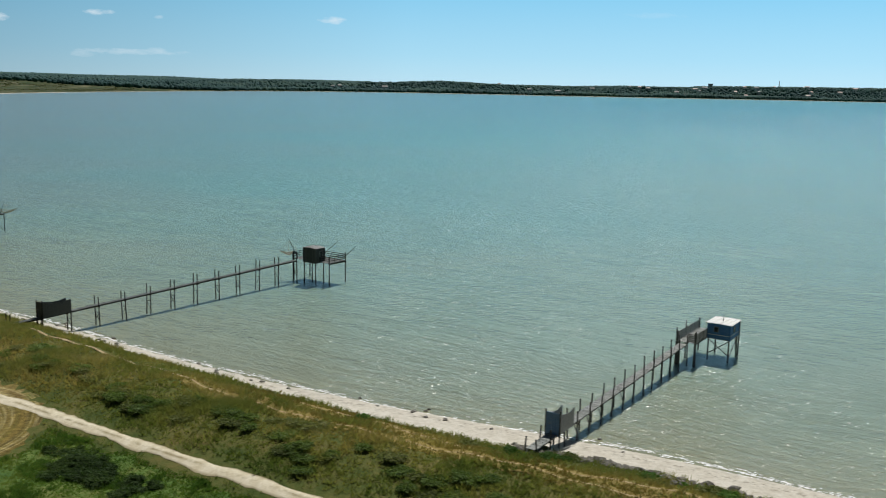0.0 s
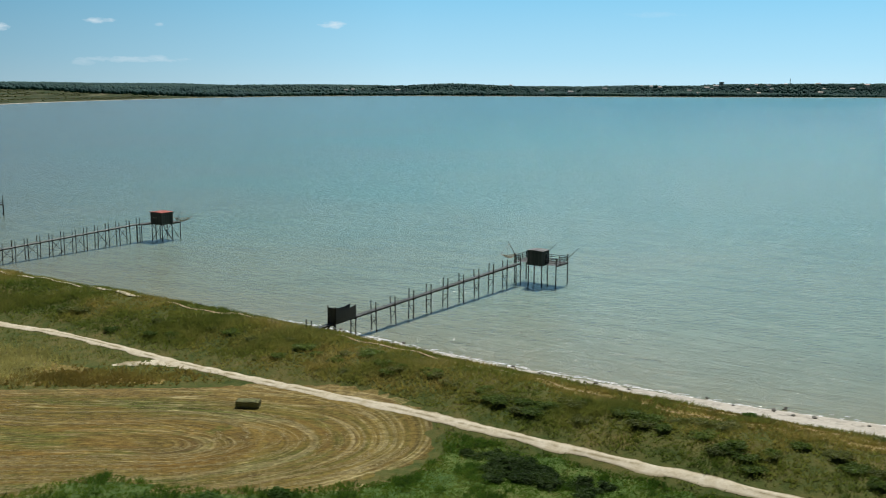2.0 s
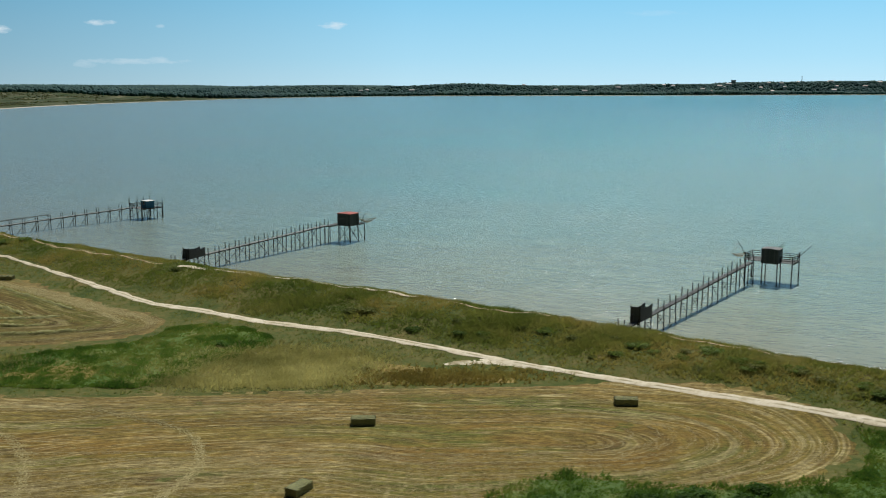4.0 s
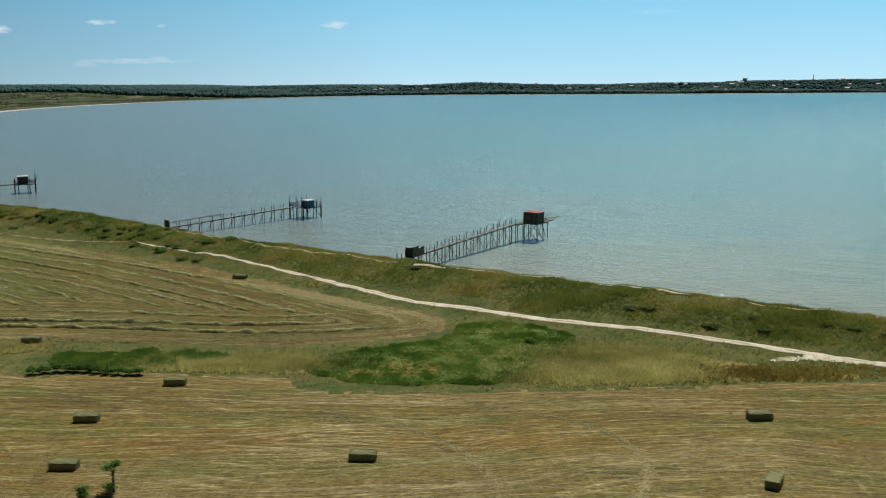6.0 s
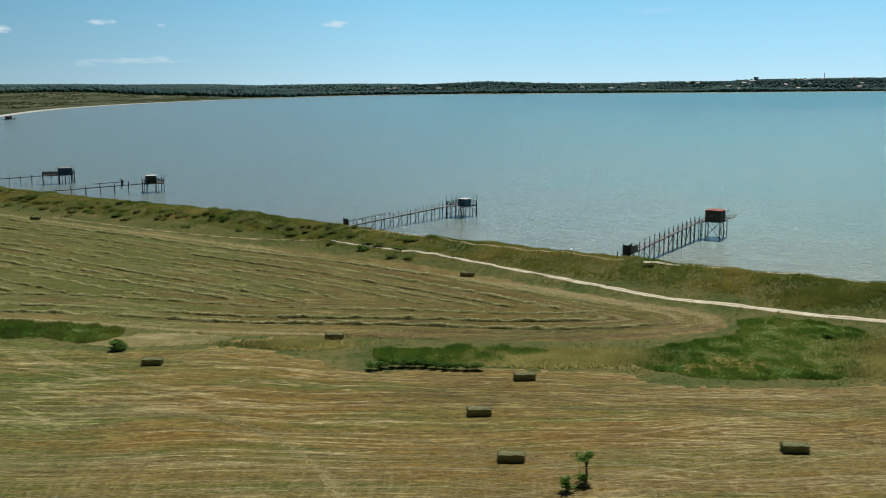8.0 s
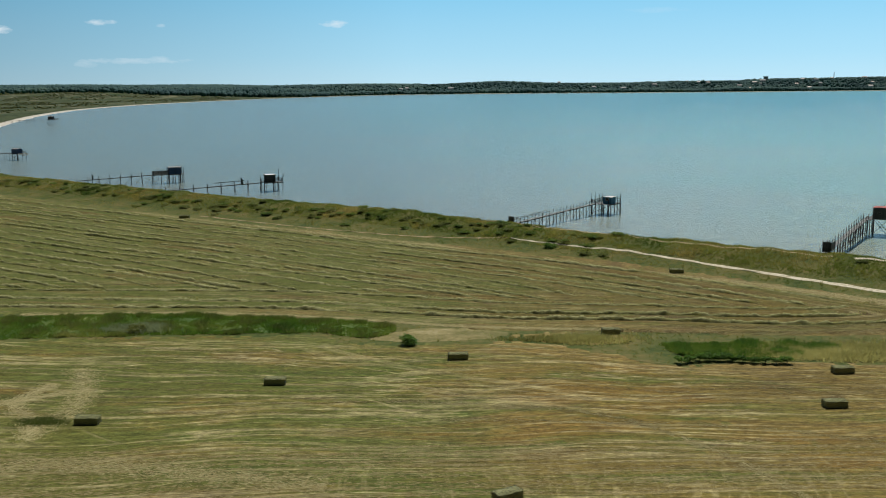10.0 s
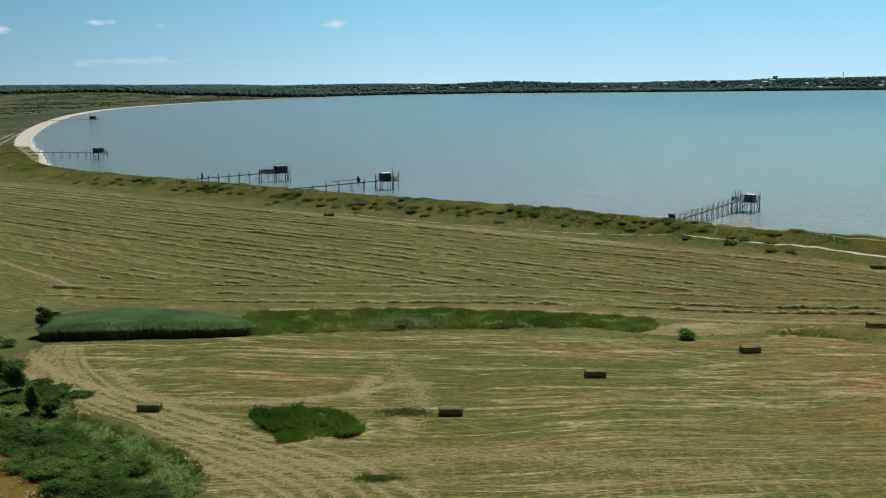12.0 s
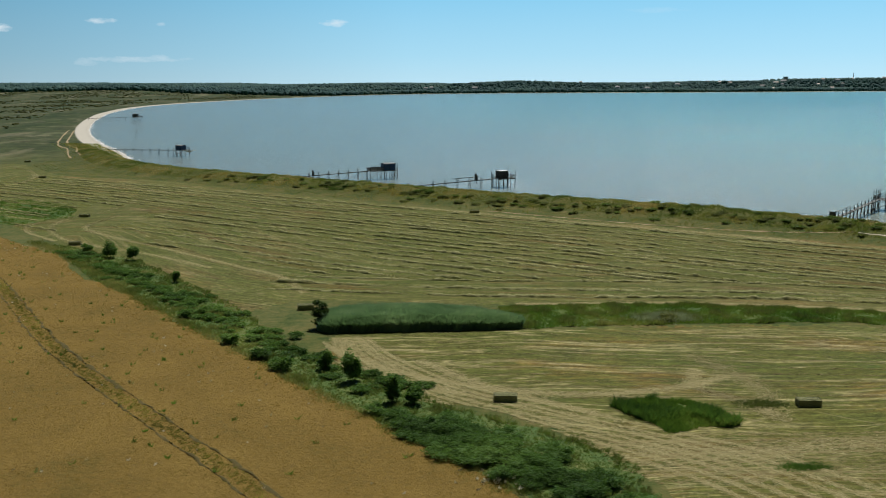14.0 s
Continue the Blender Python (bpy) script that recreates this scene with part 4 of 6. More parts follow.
# the crop with its two wheel tracks
TRAM = [(-400, 245), (-360, 196), (-336, 163), (-311, 120), (-290, 90), (-277, 72), (-264, 50)]
tram = smooth(TRAM, 0.7)
cx, cy = strew(240000, -430, -250, 50, 240)
ok = inside(cx, cy, crop) & ((cx + 265) ** 2 + cy ** 2 < 290 ** 2) & (cx > -262 - 0.62 * (cy - 30) - 70)
cx, cy = cx[ok], cy[ok]
tn = np.array([0.82, 0.57])
clear = apart_from(cx, cy, tram + tn * 0.3, 0.45) & apart_from(cx, cy, tram - tn * 1.9, 0.35)
blades("crop", cx[clear][:60000], cy[clear][:60000], 0.42, 0.15, 0.07, 4, 1.6, crop_blade_mat, "dense ripe orange-brown crop", "crop")
tx = np.repeat(tram[:, 0], 10) + rng.normal(-0.65, 0.55, len(tram) * 10)
ty = np.repeat(tram[:, 1], 10) + rng.normal(-0.45, 0.55, len(tram) * 10)
# ruts are strips laid on top; their depth is only painted shade
for o, half in ((0.3, 0.14), (-1.95, 0.04)):
    q = tram + tn * o
    strip = ribbon("wheel_rut", q, half, 0.38, shaded_rut_mat, 0.3, 3)
    tagged(strip, "wheel rut through the ripe crop, its shade painted dark", "track", kind="structure")
blades("rut_weeds", tx, ty, 0.40, 0.26, 0.08, 9, 1.0, weed_blade_mat, "thin yellow-green weeds between wheel ruts", "weeds")

px, py = strew(5000, -420, -255, 62, 230)
ok = inside(px, py, crop) & (px > -400)
px, py = px[ok], py[ok]
blades("white_umbels", px[:420], py[:420], 0.56, 0.16, 0.14, 4, 1.8, umbel_mat, "white flower heads dotted through the crop", "flowers")
blades("green_weeds", px[430:900], py[430:900], 0.42, 0.5, 0.2, 7, 0.9, lush_blade_mat, "green weeds standing in the crop", "weeds")
px, py = rng.normal(-259, 1.6, 40), rng.normal(74.5, 1.2, 40)
blades("white_umbels", px, py, 0.5, 0.25, 0.16, 4, 1.4, umbel_mat, "white flower heads along the crop edge", "flowers")

q = smooth([(-345, 203), (-331, 184), (-318, 163), (-307.7, 146), (-294.5, 125.5), (-284.6, 111), (-274.1, 95.3), (-266, 83.5), (-258, 72)], 0.5)
q = q[rng.integers(0, len(q), 5200)] + rng.normal(0, 0.9, (5200, 2))
blades("dry_grass", q[:, 0], q[:, 1], 0.2, 0.42, 0.07, 4, 0.7, fringe_mat, "pale yellow-green grass between crop and hedge")

px, py = rng.normal(-229.6, 1.3, 500), rng.normal(93.2, 0.7, 500)
blades("field_weeds", px, py, 0.15, 0.3, 0.07, 5, 1.0, dull_leaf_mat, "low grey-green weeds left in the hay", "weeds")
px, py = rng.normal(-232, 1.0, 260), rng.normal(76.5, 0.4, 260)
blades("field_weeds", px, py, 0.15, 0.35, 0.07, 5, 1.0, leaf_mat, "low green weeds left in the hay", "weeds")
px, py = rng.normal(-230.2, 1.8, 900), rng.normal(130.2, 1.0, 900)
blades("thistles", px, py, 0.15, 0.75, 0.09, 6, 0.8, thistle_mat, "silver-grey thistles in the green ditch", "weeds")

# reed bed
REED = [(-278.4, 127), (-276.6, 124.6), (-268, 124.9), (-258, 125.2), (-251, 126), (-254, 130), (-262, 133), (-271, 133.5), (-277.4, 131.5)]
reed = ragged(REED, 0.8, 0.3)
rx, ry = strew(26000, -281, -250, 124, 134)
ok = inside(rx, ry, reed)
rx, ry = rx[ok], ry[ok]
tallness = 2.3 * np.clip(1.0 - ((rx + 268) / 22) ** 2 * 0.45, 0.4, 1) * np.clip(0.5 + from_line(np.c_[rx, ry], reed) / 2.6, 0, 1) * rng.uniform(0.88, 1.08, len(rx))
blades("reed_bed", rx, ry, 0.15, tallness, 0.07, 4, 0.3, reed_mat, "dense grey-green reed bed in the ditch", "reeds")
blades("reed_leaves", rx, ry, 0.15 + tallness * 0.72, 0.62, 0.11, 5, 1.5, reed_mat, "drooping grey-green leaves on top of the reeds", "reeds")


def swath(name, line, wide, tall, label):
    """A long low heap of raked hay."""
    k = len(line)
    t = np.gradient(line, axis=0)
    t /= np.linalg.norm(t, axis=1)[:, None] + 1e-9
    nrm = np.c_[-t[:, 1], t[:, 0]]
    swing = np.convolve(rng.normal(0, 0.35, k + 6), np.ones(7) / 7, "valid")
    end = np.minimum(1, np.minimum(np.arange(k), np.arange(k)[::-1]) / 5 + 0.08)
    verts = []
    lump = np.clip(np.convolve(rng.normal(0.95, 0.55, k + 4), np.ones(5) / 5, "valid"), 0.45, 1.4)
    for o, h in ((-1, -0.05), (-0.75, 0.3), (-0.45, 0.8), (-0.05, 1.0), (0.35, 0.85), (0.7, 0.4), (1, -0.05)):
        p = line + nrm * (swing + o * wide / 2 * end * rng.uniform(0.75, 1.25, k) * (0.6 + 0.4 * lump))[:, None]
        verts.append(np.c_[p, 0.13 + h * tall * lump * end * rng.uniform(0.7, 1.25, k)])
    verts = np.vstack(verts)
    i = np.arange(k - 1)
    faces = np.vstack([np.c_[j * k + i, (j + 1) * k + i, (j + 1) * k + i + 1, j * k + i + 1] for j in range(6)])
    return tagged(link(name, fast_mesh(name, verts, faces[:, ::-1]), swath_mat), label, "hay", group="raked swaths", kind="stuff")


def row_lines(edge, offsets, side):
    """Lines kept at those distances from an edge, with a slow sway."""
    t = np.gradient(edge, axis=0)
    t /= np.linalg.norm(t, axis=1)[:, None]
    inward = np.c_[t[:, 1], -t[:, 0]] * side
    for k, off in enumerate(offsets):
        yield off, edge + inward * (off + 0.8 * np.sin(np.arange(len(edge)) * 0.035 + k * 1.7))[:, None]


turn_at = int(np.argmax(edge_line[:, 0]))
shore_edge, ditch_edge = edge_line[:turn_at + 1], smooth(EDGE[12:23] + [(-292, 149)], 1.0)
rows = [(line, (from_line(line, shore_edge) > off - 1.2) & (from_line(line, ditch_edge) > 17)) for off, line in row_lines(shore_edge, [5.5 + 4.3 * k + rng.uniform(-0.7, 0.7) for k in range(25)], 1)]
rows += [(line, from_line(line, ditch_edge) > off - 1.0) for off, line in row_lines(ditch_edge, [5.0, 9.6, 15.6], 1)]
for line, ok in rows:
    ok = ok & (line[:, 0] < -121) & inside(line[:, 0], line[:, 1], upper) & (from_line(line, np.array([(-345, 250), (-343, 235), (-335, 208), (-310, 180)])) > 12)
    for run in np.split(np.arange(len(line)), np.flatnonzero(~ok)):
        run = run[ok[run]]
        if len(run) < 12:
            continue
        row = smooth(line[run][::3], 0.36)
        row = row[int(rng.uniform(0, 20)):]
        while len(row) > 30:
            cut = int(rng.uniform(120, 460))
            swath("hay_swath", row[:cut], rng.uniform(0.6, 0.95), rng.uniform(0.25, 0.42), "raked swath of drying hay lying on the stubble")
            row = row[cut + int(rng.uniform(0, 12)):]
        tuft = smooth(line[run][::3], 0.36)
        q = tuft[rng.integers(0, len(tuft), len(tuft) * 5)] + rng.normal(0, 0.34, (len(tuft) * 5, 2))
        blades("swath_wisps", q[:, 0], q[:, 1], 0.36, 0.26, 0.06, 2, 1.4, wisp_mat, "loose wisps of hay standing out of the swath", "hay")

# straw left lying in long curving lines after the mowing
TOP_X = [-300, -272, -250, -232, -218, -204, -192, -178, -161, -150, -131, -112, -88, -60, -30]
TOP_Y = [126, 125, 125, 124, 121, 118, 119, 121, 111, 111, 108, 103, 103, 103.5, 103]


def straw(name, line, many, spread, size, material, label):
    """Flat wisps strewn along a line."""
    k = rng.integers(0, len(line) - 1, many)
    f = rng.uniform(0, 1, (many, 1))
    c = line[k] * (1 - f) + line[k + 1] * f
    t = line[k + 1] - line[k]
    a = np.arctan2(t[:, 1], t[:, 0]) + rng.normal(0, 0.28, many)
    o = rng.normal(0, spread, many)
    c = c + np.c_[-np.sin(a), np.cos(a)] * o[:, None]
    l, w = size * rng.uniform(0.5, 2.2, many), size * 0.13 * rng.uniform(0.6, 1.4, many)
    d0, d1 = np.c_[np.cos(a), np.sin(a)], np.c_[-np.sin(a), np.cos(a)]
    z = 0.157 + rng.uniform(0, 0.02, (many, 1))
    v = np.stack([np.hstack([c - d0 * l[:, None], z]), np.hstack([c + d1 * w[:, None], z + 0.008]), np.hstack([c + d0 * l[:, None], z]), np.hstack([c - d1 * w[:, None], z])], 1)
    keep = inside(c[:, 0], c[:, 1], lower) | inside(c[:, 0], c[:, 1], upper)
    v = v[keep].reshape(-1, 3)
    if len(v):
        tagged(link(name, fast_mesh(name, v, np.arange(len(v)).reshape(-1, 4)[:, ::-1]), material), label, "straw", kind="stuff")


def lap(r):
    """One round of the mower: out along one side, round the end and back."""
    a = np.linspace(-math.pi / 2, math.pi / 2, 30)
    xs = np.arange(-300, -62, 3.0)
    up = 88 + r * (np.interp(xs, TOP_X, TOP_Y) - 88) / 15
    turn = np.c_[-62 + np.cos(a) * r * 1.72, 88 + np.sin(a) * r]
    return smooth(np.vstack([np.c_[xs, 88 - r + 0 * xs], turn[1:-1], np.c_[xs, up][::-1]]), 1.5)


for i, r in enumerate(np.arange(3.4, 15.2, 1.18)):
    q = lap(r + rng.normal(0, 0.15))
    straw("straw_line", q, int(rng.uniform(4000, 9000)), rng.uniform(0.1, 0.35), 0.2, straw_mat, "thin pale line of straw along the mown field")
LANES = (*[([(-274 + 0.6 * u, 122), (-271 + 0.9 * u, 112), (-264 + u, 100 + 0.4 * u), (-254 + u, 91 + 0.6 * u), (-245 + u, 83.5 + 0.7 * u), (-237 + 1.2 * u, 76 + 0.8 * u), (-230 + 1.6 * u, 64 + 0.5 * u)], 2300, 0.32) for u in (-3.4, -2.3, -1.1, 0.0, 1.3, 2.3, 3.6)], ([(-284, 140), (-285, 128), (-279, 116), (-270, 105), (-260, 97.5)], 3200, 0.55),
         ([(-281, 140), (-282, 130), (-276, 117), (-267, 106), (-257, 99), (-247, 91)], 3200, 0.55), ([(-246, 82), (-236, 80), (-226, 82), (-214, 80), (-200, 76)], 2600, 1.3),
         ([(-230, 90), (-228, 96), (-229, 104), (-232, 112)], 1500, 1.2), ([(-100, 70), (-96, 80), (-99, 90), (-110, 97)], 900, 0.45),
         ([(-108, 70), (-112, 84), (-120, 92), (-140, 96)], 900, 0.45), ([(-160, 70), (-166, 84), (-176, 94), (-196, 98)], 1400, 0.5), ([(-130, 66), (-140, 78), (-160, 88), (-190, 92)], 1300, 0.5),
         ([(-190, 200), (-165, 182), (-150, 169), (-137, 156.5), (-122, 142.5), (-114.5, 136), (-113.5, 131), (-118, 127), (-130, 123.8), (-150, 124.2), (-170, 127.5)], 9000, 0.9),
         ([(-160, 176), (-140, 157), (-124, 142), (-118, 134), (-122, 129.5), (-135, 126.5), (-160, 128)], 4500, 0.6), ([(-265, 256), (-230, 229), (-200, 207), (-172, 186)], 4500, 0.9),
         ([(-250, 140.3), (-225, 140), (-205, 136), (-185, 129.5), (-165, 126.5)], 4000, 0.5),
         ([(-344, 280), (-344, 262), (-346, 248), (-350, 240), (-350, 230), (-348, 221), (-341, 208), (-330, 197), (-317, 187), (-302, 172)], 4200, 0.6),
         ([(-265, 111), (-258, 101), (-251.9, 97.8), (-244, 97.5), (-236, 99.5), (-230, 103)], 2600, 0.7), ([(-229, 88), (-231, 94), (-234.7, 98.9), (-233, 106)], 1500, 0.8),
         ([(-352, 244), (-354, 236), (-355, 226), (-351, 216), (-341, 204)], 2200, 0.6), ([(-339, 245), (-341, 233), (-341, 224), (-334, 213), (-316, 194), (-298, 174), (-288, 163), (-283, 150)], 4200, 0.6),
         ([(-399, 319), (-396, 324), (-398, 346), (-410, 373), (-421, 386)], 2600, 1.0), ([(-389, 333), (-374, 319), (-360, 312), (-341, 298), (-318, 284)], 3000, 0.7))
for line, many, spread in LANES:
    straw("strewn_straw", smooth(line, 1.5), int(many * 2.2), spread * 0.8, 0.17, pale_straw_mat, "pale trampled straw on the turning place")

# foam where the water meets the sand
def foam(line, many, reach, size):
    k = rng.integers(1, len(line) - 1, many)
    tt = line[k + 1] - line[k - 1]
    tt /= np.linalg.norm(tt, axis=1)[:, None]
    nn = np.c_[tt[:, 1], -tt[:, 0]]
    wave = 0.5 + 0.8 * np.sin(k * 0.05) * np.sin(k * 0.021 + 1)
    c = line[k] + nn * (wave + rng.normal(0, reach, many) * rng.uniform(0, 1, many))[:, None]
    r = size * rng.uniform(0.3, 1.3, many)
    ang = np.linspace(0, 2 * np.pi, 7)[:-1]
    v = []
    for a in ang:
        q = rng.uniform(0.6, 1.2, many) * r
        v.append(np.c_[c + tt * (np.cos(a) * q * 3.6)[:, None] + nn * (np.sin(a) * q)[:, None], 0.012 + rng.uniform(0, 0.02, many)])
    v = np.stack(v, 1).reshape(-1, 3)
    me = fast_mesh("surf_foam", v, np.arange(len(v)).reshape(-1, 6)[:, ::-1])
    tagged(link("surf_foam", me, foam_mat), "thin broken line of white foam at the waterline", "foam", kind="stuff")


foam(smooth(COAST_NEAR[3:14], 0.5), 2600, 0.5, 0.085)
foam(smooth(COAST_NEAR[-3:] + COAST_FAR[:7], 1.0), 2600, 1.6, 0.33)


# ---------------------------------------------------------------- parts


def part(name, bm, material, parent, label=""):
    """One mesh under a thing or a part."""
    me = bpy.data.meshes.new(name)
    bm.normal_update()
    bm.to_mesh(me)
    bm.free()
    ob = link(name, me, material, parent)
    return tagged(ob, label) if label else ob


def empty(name, m, label, category, group=""):
    ob = new(name)
    ob.matrix_world = m
    return tagged(ob, label, category, group)


def box(bm, lo, hi, bevel=0.0):
    """A box between two corners."""
    g = bmesh.ops.create_cube(bm, size=1.0)["verts"]
    for v in g:
        v.co = Vector([a + (b - a) * (c + 0.5) for a, b, c in zip(lo, hi, v.co)])
    if bevel:
        bmesh.ops.bevel(bm, geom=list({e for v in g for e in v.link_edges}), offset=bevel, segments=1, affect="EDGES")


def pole(bm, p, q, r0, r1, sides=7):
    """A round tapered pole from p to q."""
    p, q = Vector(p), Vector(q)
    turn = (q - p).to_track_quat("Z", "Y").to_matrix()
    rings = [[bm.verts.new(c + turn @ Vector((math.cos(a) * r, math.sin(a) * r, 0))) for a in [2 * math.pi * i / sides for i in range(sides)]]
             for c, r in ((p, r0), (q, r1))]
    for i in range(sides):
        bm.faces.new((rings[0][i], rings[0][(i + 1) % sides], rings[1][(i + 1) % sides], rings[1][i]))
    bm.faces.new(rings[1])
    bm.faces.new(rings[0][::-1])


def plank(bm, p, q, wide, thick):
    """A squared timber from p to q."""
    p, q = Vector(p), Vector(q)
    turn = (q - p).to_track_quat("Z", "Y").to_matrix()
    corner = [(-wide / 2, -thick / 2), (wide / 2, -thick / 2), (wide / 2, thick / 2), (-wide / 2, thick / 2)]
    rings = [[bm.verts.new(c + turn @ Vector((x, y, 0))) for x, y in corner] for c in (p, q)]
    for i in range(4):
        bm.faces.new((rings[0][i], rings[0][(i + 1) % 4], rings[1][(i + 1) % 4], rings[1][i]))
    bm.faces.new(rings[1])
    bm.faces.new(rings[0][::-1])


def one(fn, *args):
    bm = bmesh.new()
    fn(bm, *args)
    return bm


def frame_of(a, b):
    """Pose at b with x along the pier (a to b) and y to its left."""
    a, b = Vector((*a, 0)), Vector((*b, 0))
    return Matrix.Translation(b) @ Matrix.Rotation(math.atan2(b.y - a.y, b.x - a.x), 4, "Z")


def footbridge(a, b, z0, z1, bay, wide, rail, post_material, deck_material, label, brace="", gate=None, handrail=None, single=False, bed=-0.8, stairs=False):
    """A plank walkway on pairs of posts, from the bank a to the platform b."""
    m = frame_of(a, b)
    length = (Vector(a) - Vector(b)).length
    root = empty("footbridge", m, label, "footbridge", "wooden footbridges")
    inv = m.inverted()
    count = max(2, round(length / bay))

    def deck_z(x):
        return z0 + (z1 - z0) * (1 + x / length)
    half = wide / 2
    # deck of cross boards on two bearers
    bm = bmesh.new()
    x = -length
    while x < -0.05:
        w = min(rng.uniform(0.16, 0.24), -x)
        zz = deck_z(x + w / 2) + rng.uniform(-0.012, 0.012)
        e0, e1 = rng.uniform(0, 0.06, 2)
        box(bm, (x, -half - e0, zz - 0.045), (x + w - 0.025, half + e1, zz))
        x += w
    part("deck", bm, deck_material, root)
    for side in (-1, 1):
        part("bearer", one(plank, (-length, side * half * 0.8, z0 - 0.13), (0, side * half * 0.8, z1 - 0.13), 0.09, 0.17), post_material, root)
    for i in range(count + 1):
        x = -length + length * i / count
        g = m @ Vector((x, 0, 0))
        foot = max(bed, float(height(g.x, g.y)) - 0.3)
        zz = deck_z(x)
        tops = []
        for side in (-1, 1):
            up = rail * rng.uniform(0.85, 1.12)
            jx, jy = rng.normal(0, 0.035, 2)
            base = Vector((x + jx * 2, side * (half + 0.05) + jy * 1.5, foot))
            top = Vector((x - jx, side * (half + 0.05) - jy, zz + up))
            part("post", one(pole, base, top, 0.085, 0.07), post_material, root)
            tops.append((base, top))
        part("cross_beam", one(plank, (x + 0.08, -half - 0.14, zz - 0.26), (x + 0.08, half + 0.14, zz - 0.26), 0.09, 0.13), post_material, root)
        if brace == "cross" and zz > 1.2:
            kinds = i % 3
            lo_z, hi_z = zz * 0.30, zz * 0.62
            if kinds != 1:
                part("brace", one(plank, (x, -half, lo_z), (x, half, hi_z), 0.07, 0.05), post_material, root)
            if kinds != 2:
                part("brace", one(plank, (x + 0.06, -half, hi_z), (x + 0.06, half, lo_z), 0.07, 0.05), post_material, root)
            part("brace", one(plank, (x + 0.09, -half - 0.1, hi_z + 0.05), (x + 0.09, half + 0.1, hi_z + 0.05), 0.08, 0.06), post_material, root)
        if brace == "long" and 0 < i:
            back = length / count
            if i % 2:
                part("brace", one(pole, (x - back, -half, zz - 0.3), (x - 0.1, -half - 0.05, 0.4), 0.05, 0.05, 5), post_material, root)
                part("brace", one(pole, (x - back, half, 0.4), (x - 0.1, half, zz - 0.3), 0.05, 0.05, 5), post_material, root)
            elif i % 4 == 2:
                part("brace", one(pole, (x - back * 1.7, -half - 0.1, -0.2), (x, -half - 0.1, zz - 0.2), 0.05, 0.05, 5), post_material, root)
        if brace == "rake" and i > 0:
            back = length / count
            part("brace", one(pole, (x - back * 0.62, -half - 0.08, 0.0), (x - 0.05, -half - 0.08, zz - 0.15), 0.055, 0.05, 5), post_material, root)
        if brace == "some" and i in (3, 4, 5, 7):
            part("brace", one(pole, (x, -half, 0.9), (x + 1.1, half, zz - 0.3), 0.05, 0.05, 5), post_material, root)
    if handrail:
        x0, x1 = -length + length * handrail[0], -length + length * handrail[1]
        for side in (1,) if single else (-1, 1):
            part("handrail", one(plank, (x0, side * (half + 0.05), deck_z(x0) + 1.0), (x1, side * (half + 0.05), deck_z(x1) + 1.0), 0.06, 0.09), deck_material, root)
    if gate:
        at, long_, high, colour, with_door = gate
        x0 = -length + at
        for side in (-1, 1):
            y = side * (half + 0.14)
            panel = part("side_panel", one(plank, (x0, y - side * 0.05, deck_z(x0) + 0.25), (x0 + long_, y - side * 0.05, deck_z(x0 + long_) + 0.25), 0.05, 0.1), post_material, root)
            k = max(2, int(long_ / 0.28))
            for j in range(k):
                xa, xb = x0 + long_ * j / k, x0 + long_ * (j + 1) / k - 0.015
                f = (j + 0.5) / k
                sag = high * (1 - 0.24 * math.sin(math.pi / 2 * min(1, f * 1.6)) + 0.1 * max(0, f - 0.75) / 0.25)
                zz = deck_z(xa)
                part("board", one(box, (xa, y - 0.02, zz - 0.05), (xb, y + 0.02, zz + sag)), colour, panel)
        bm = bmesh.new()
        zz = deck_z(x0)
        for j in range(5):
            ya, yb = -half - 0.2 + (wide + 0.4) * j / 5, -half - 0.2 + (wide + 0.4) * (j + 1) / 5 - 0.015
            box(bm, (x0 - 0.05, ya, zz - 0.1), (x0, yb, zz + high))
        door = part("gate", bm, with_door, root)
        part("latch", one(box, (x0 - 0.09, 0.25, zz + 0.95), (x0 - 0.05, 0.4, zz + 1.02)), steel_mat, door)
        for side in (-1, 1):
            part("gate_post", one(pole, (x0, side * (half + 0.25), float(deck_z(x0)) - 1.2), (x0, side * (half + 0.25), zz + high + 0.25), 0.08, 0.07), post_material, root)
    if stairs:
        ladder = part("stairs", one(plank, (-length, -half * 0.6, z0 - 0.05), (-length - 0.9, -half * 0.6, z0 - 1.05), 0.06, 0.16), deck_material, root)
        part("stringer", one(plank, (-length, half * 0.6, z0 - 0.05), (-length - 0.9, half * 0.6, z0 - 1.05), 0.06, 0.16), deck_material, ladder)
        for j in range(4):
            part("tread", one(box, (-length - 0.3 - 0.2 * j, -half * 0.6, z0 - 0.28 - 0.22 * j), (-length - 0.08 - 0.2 * j, half * 0.6, z0 - 0.24 - 0.22 * j)), plank_mat, ladder)
    return root


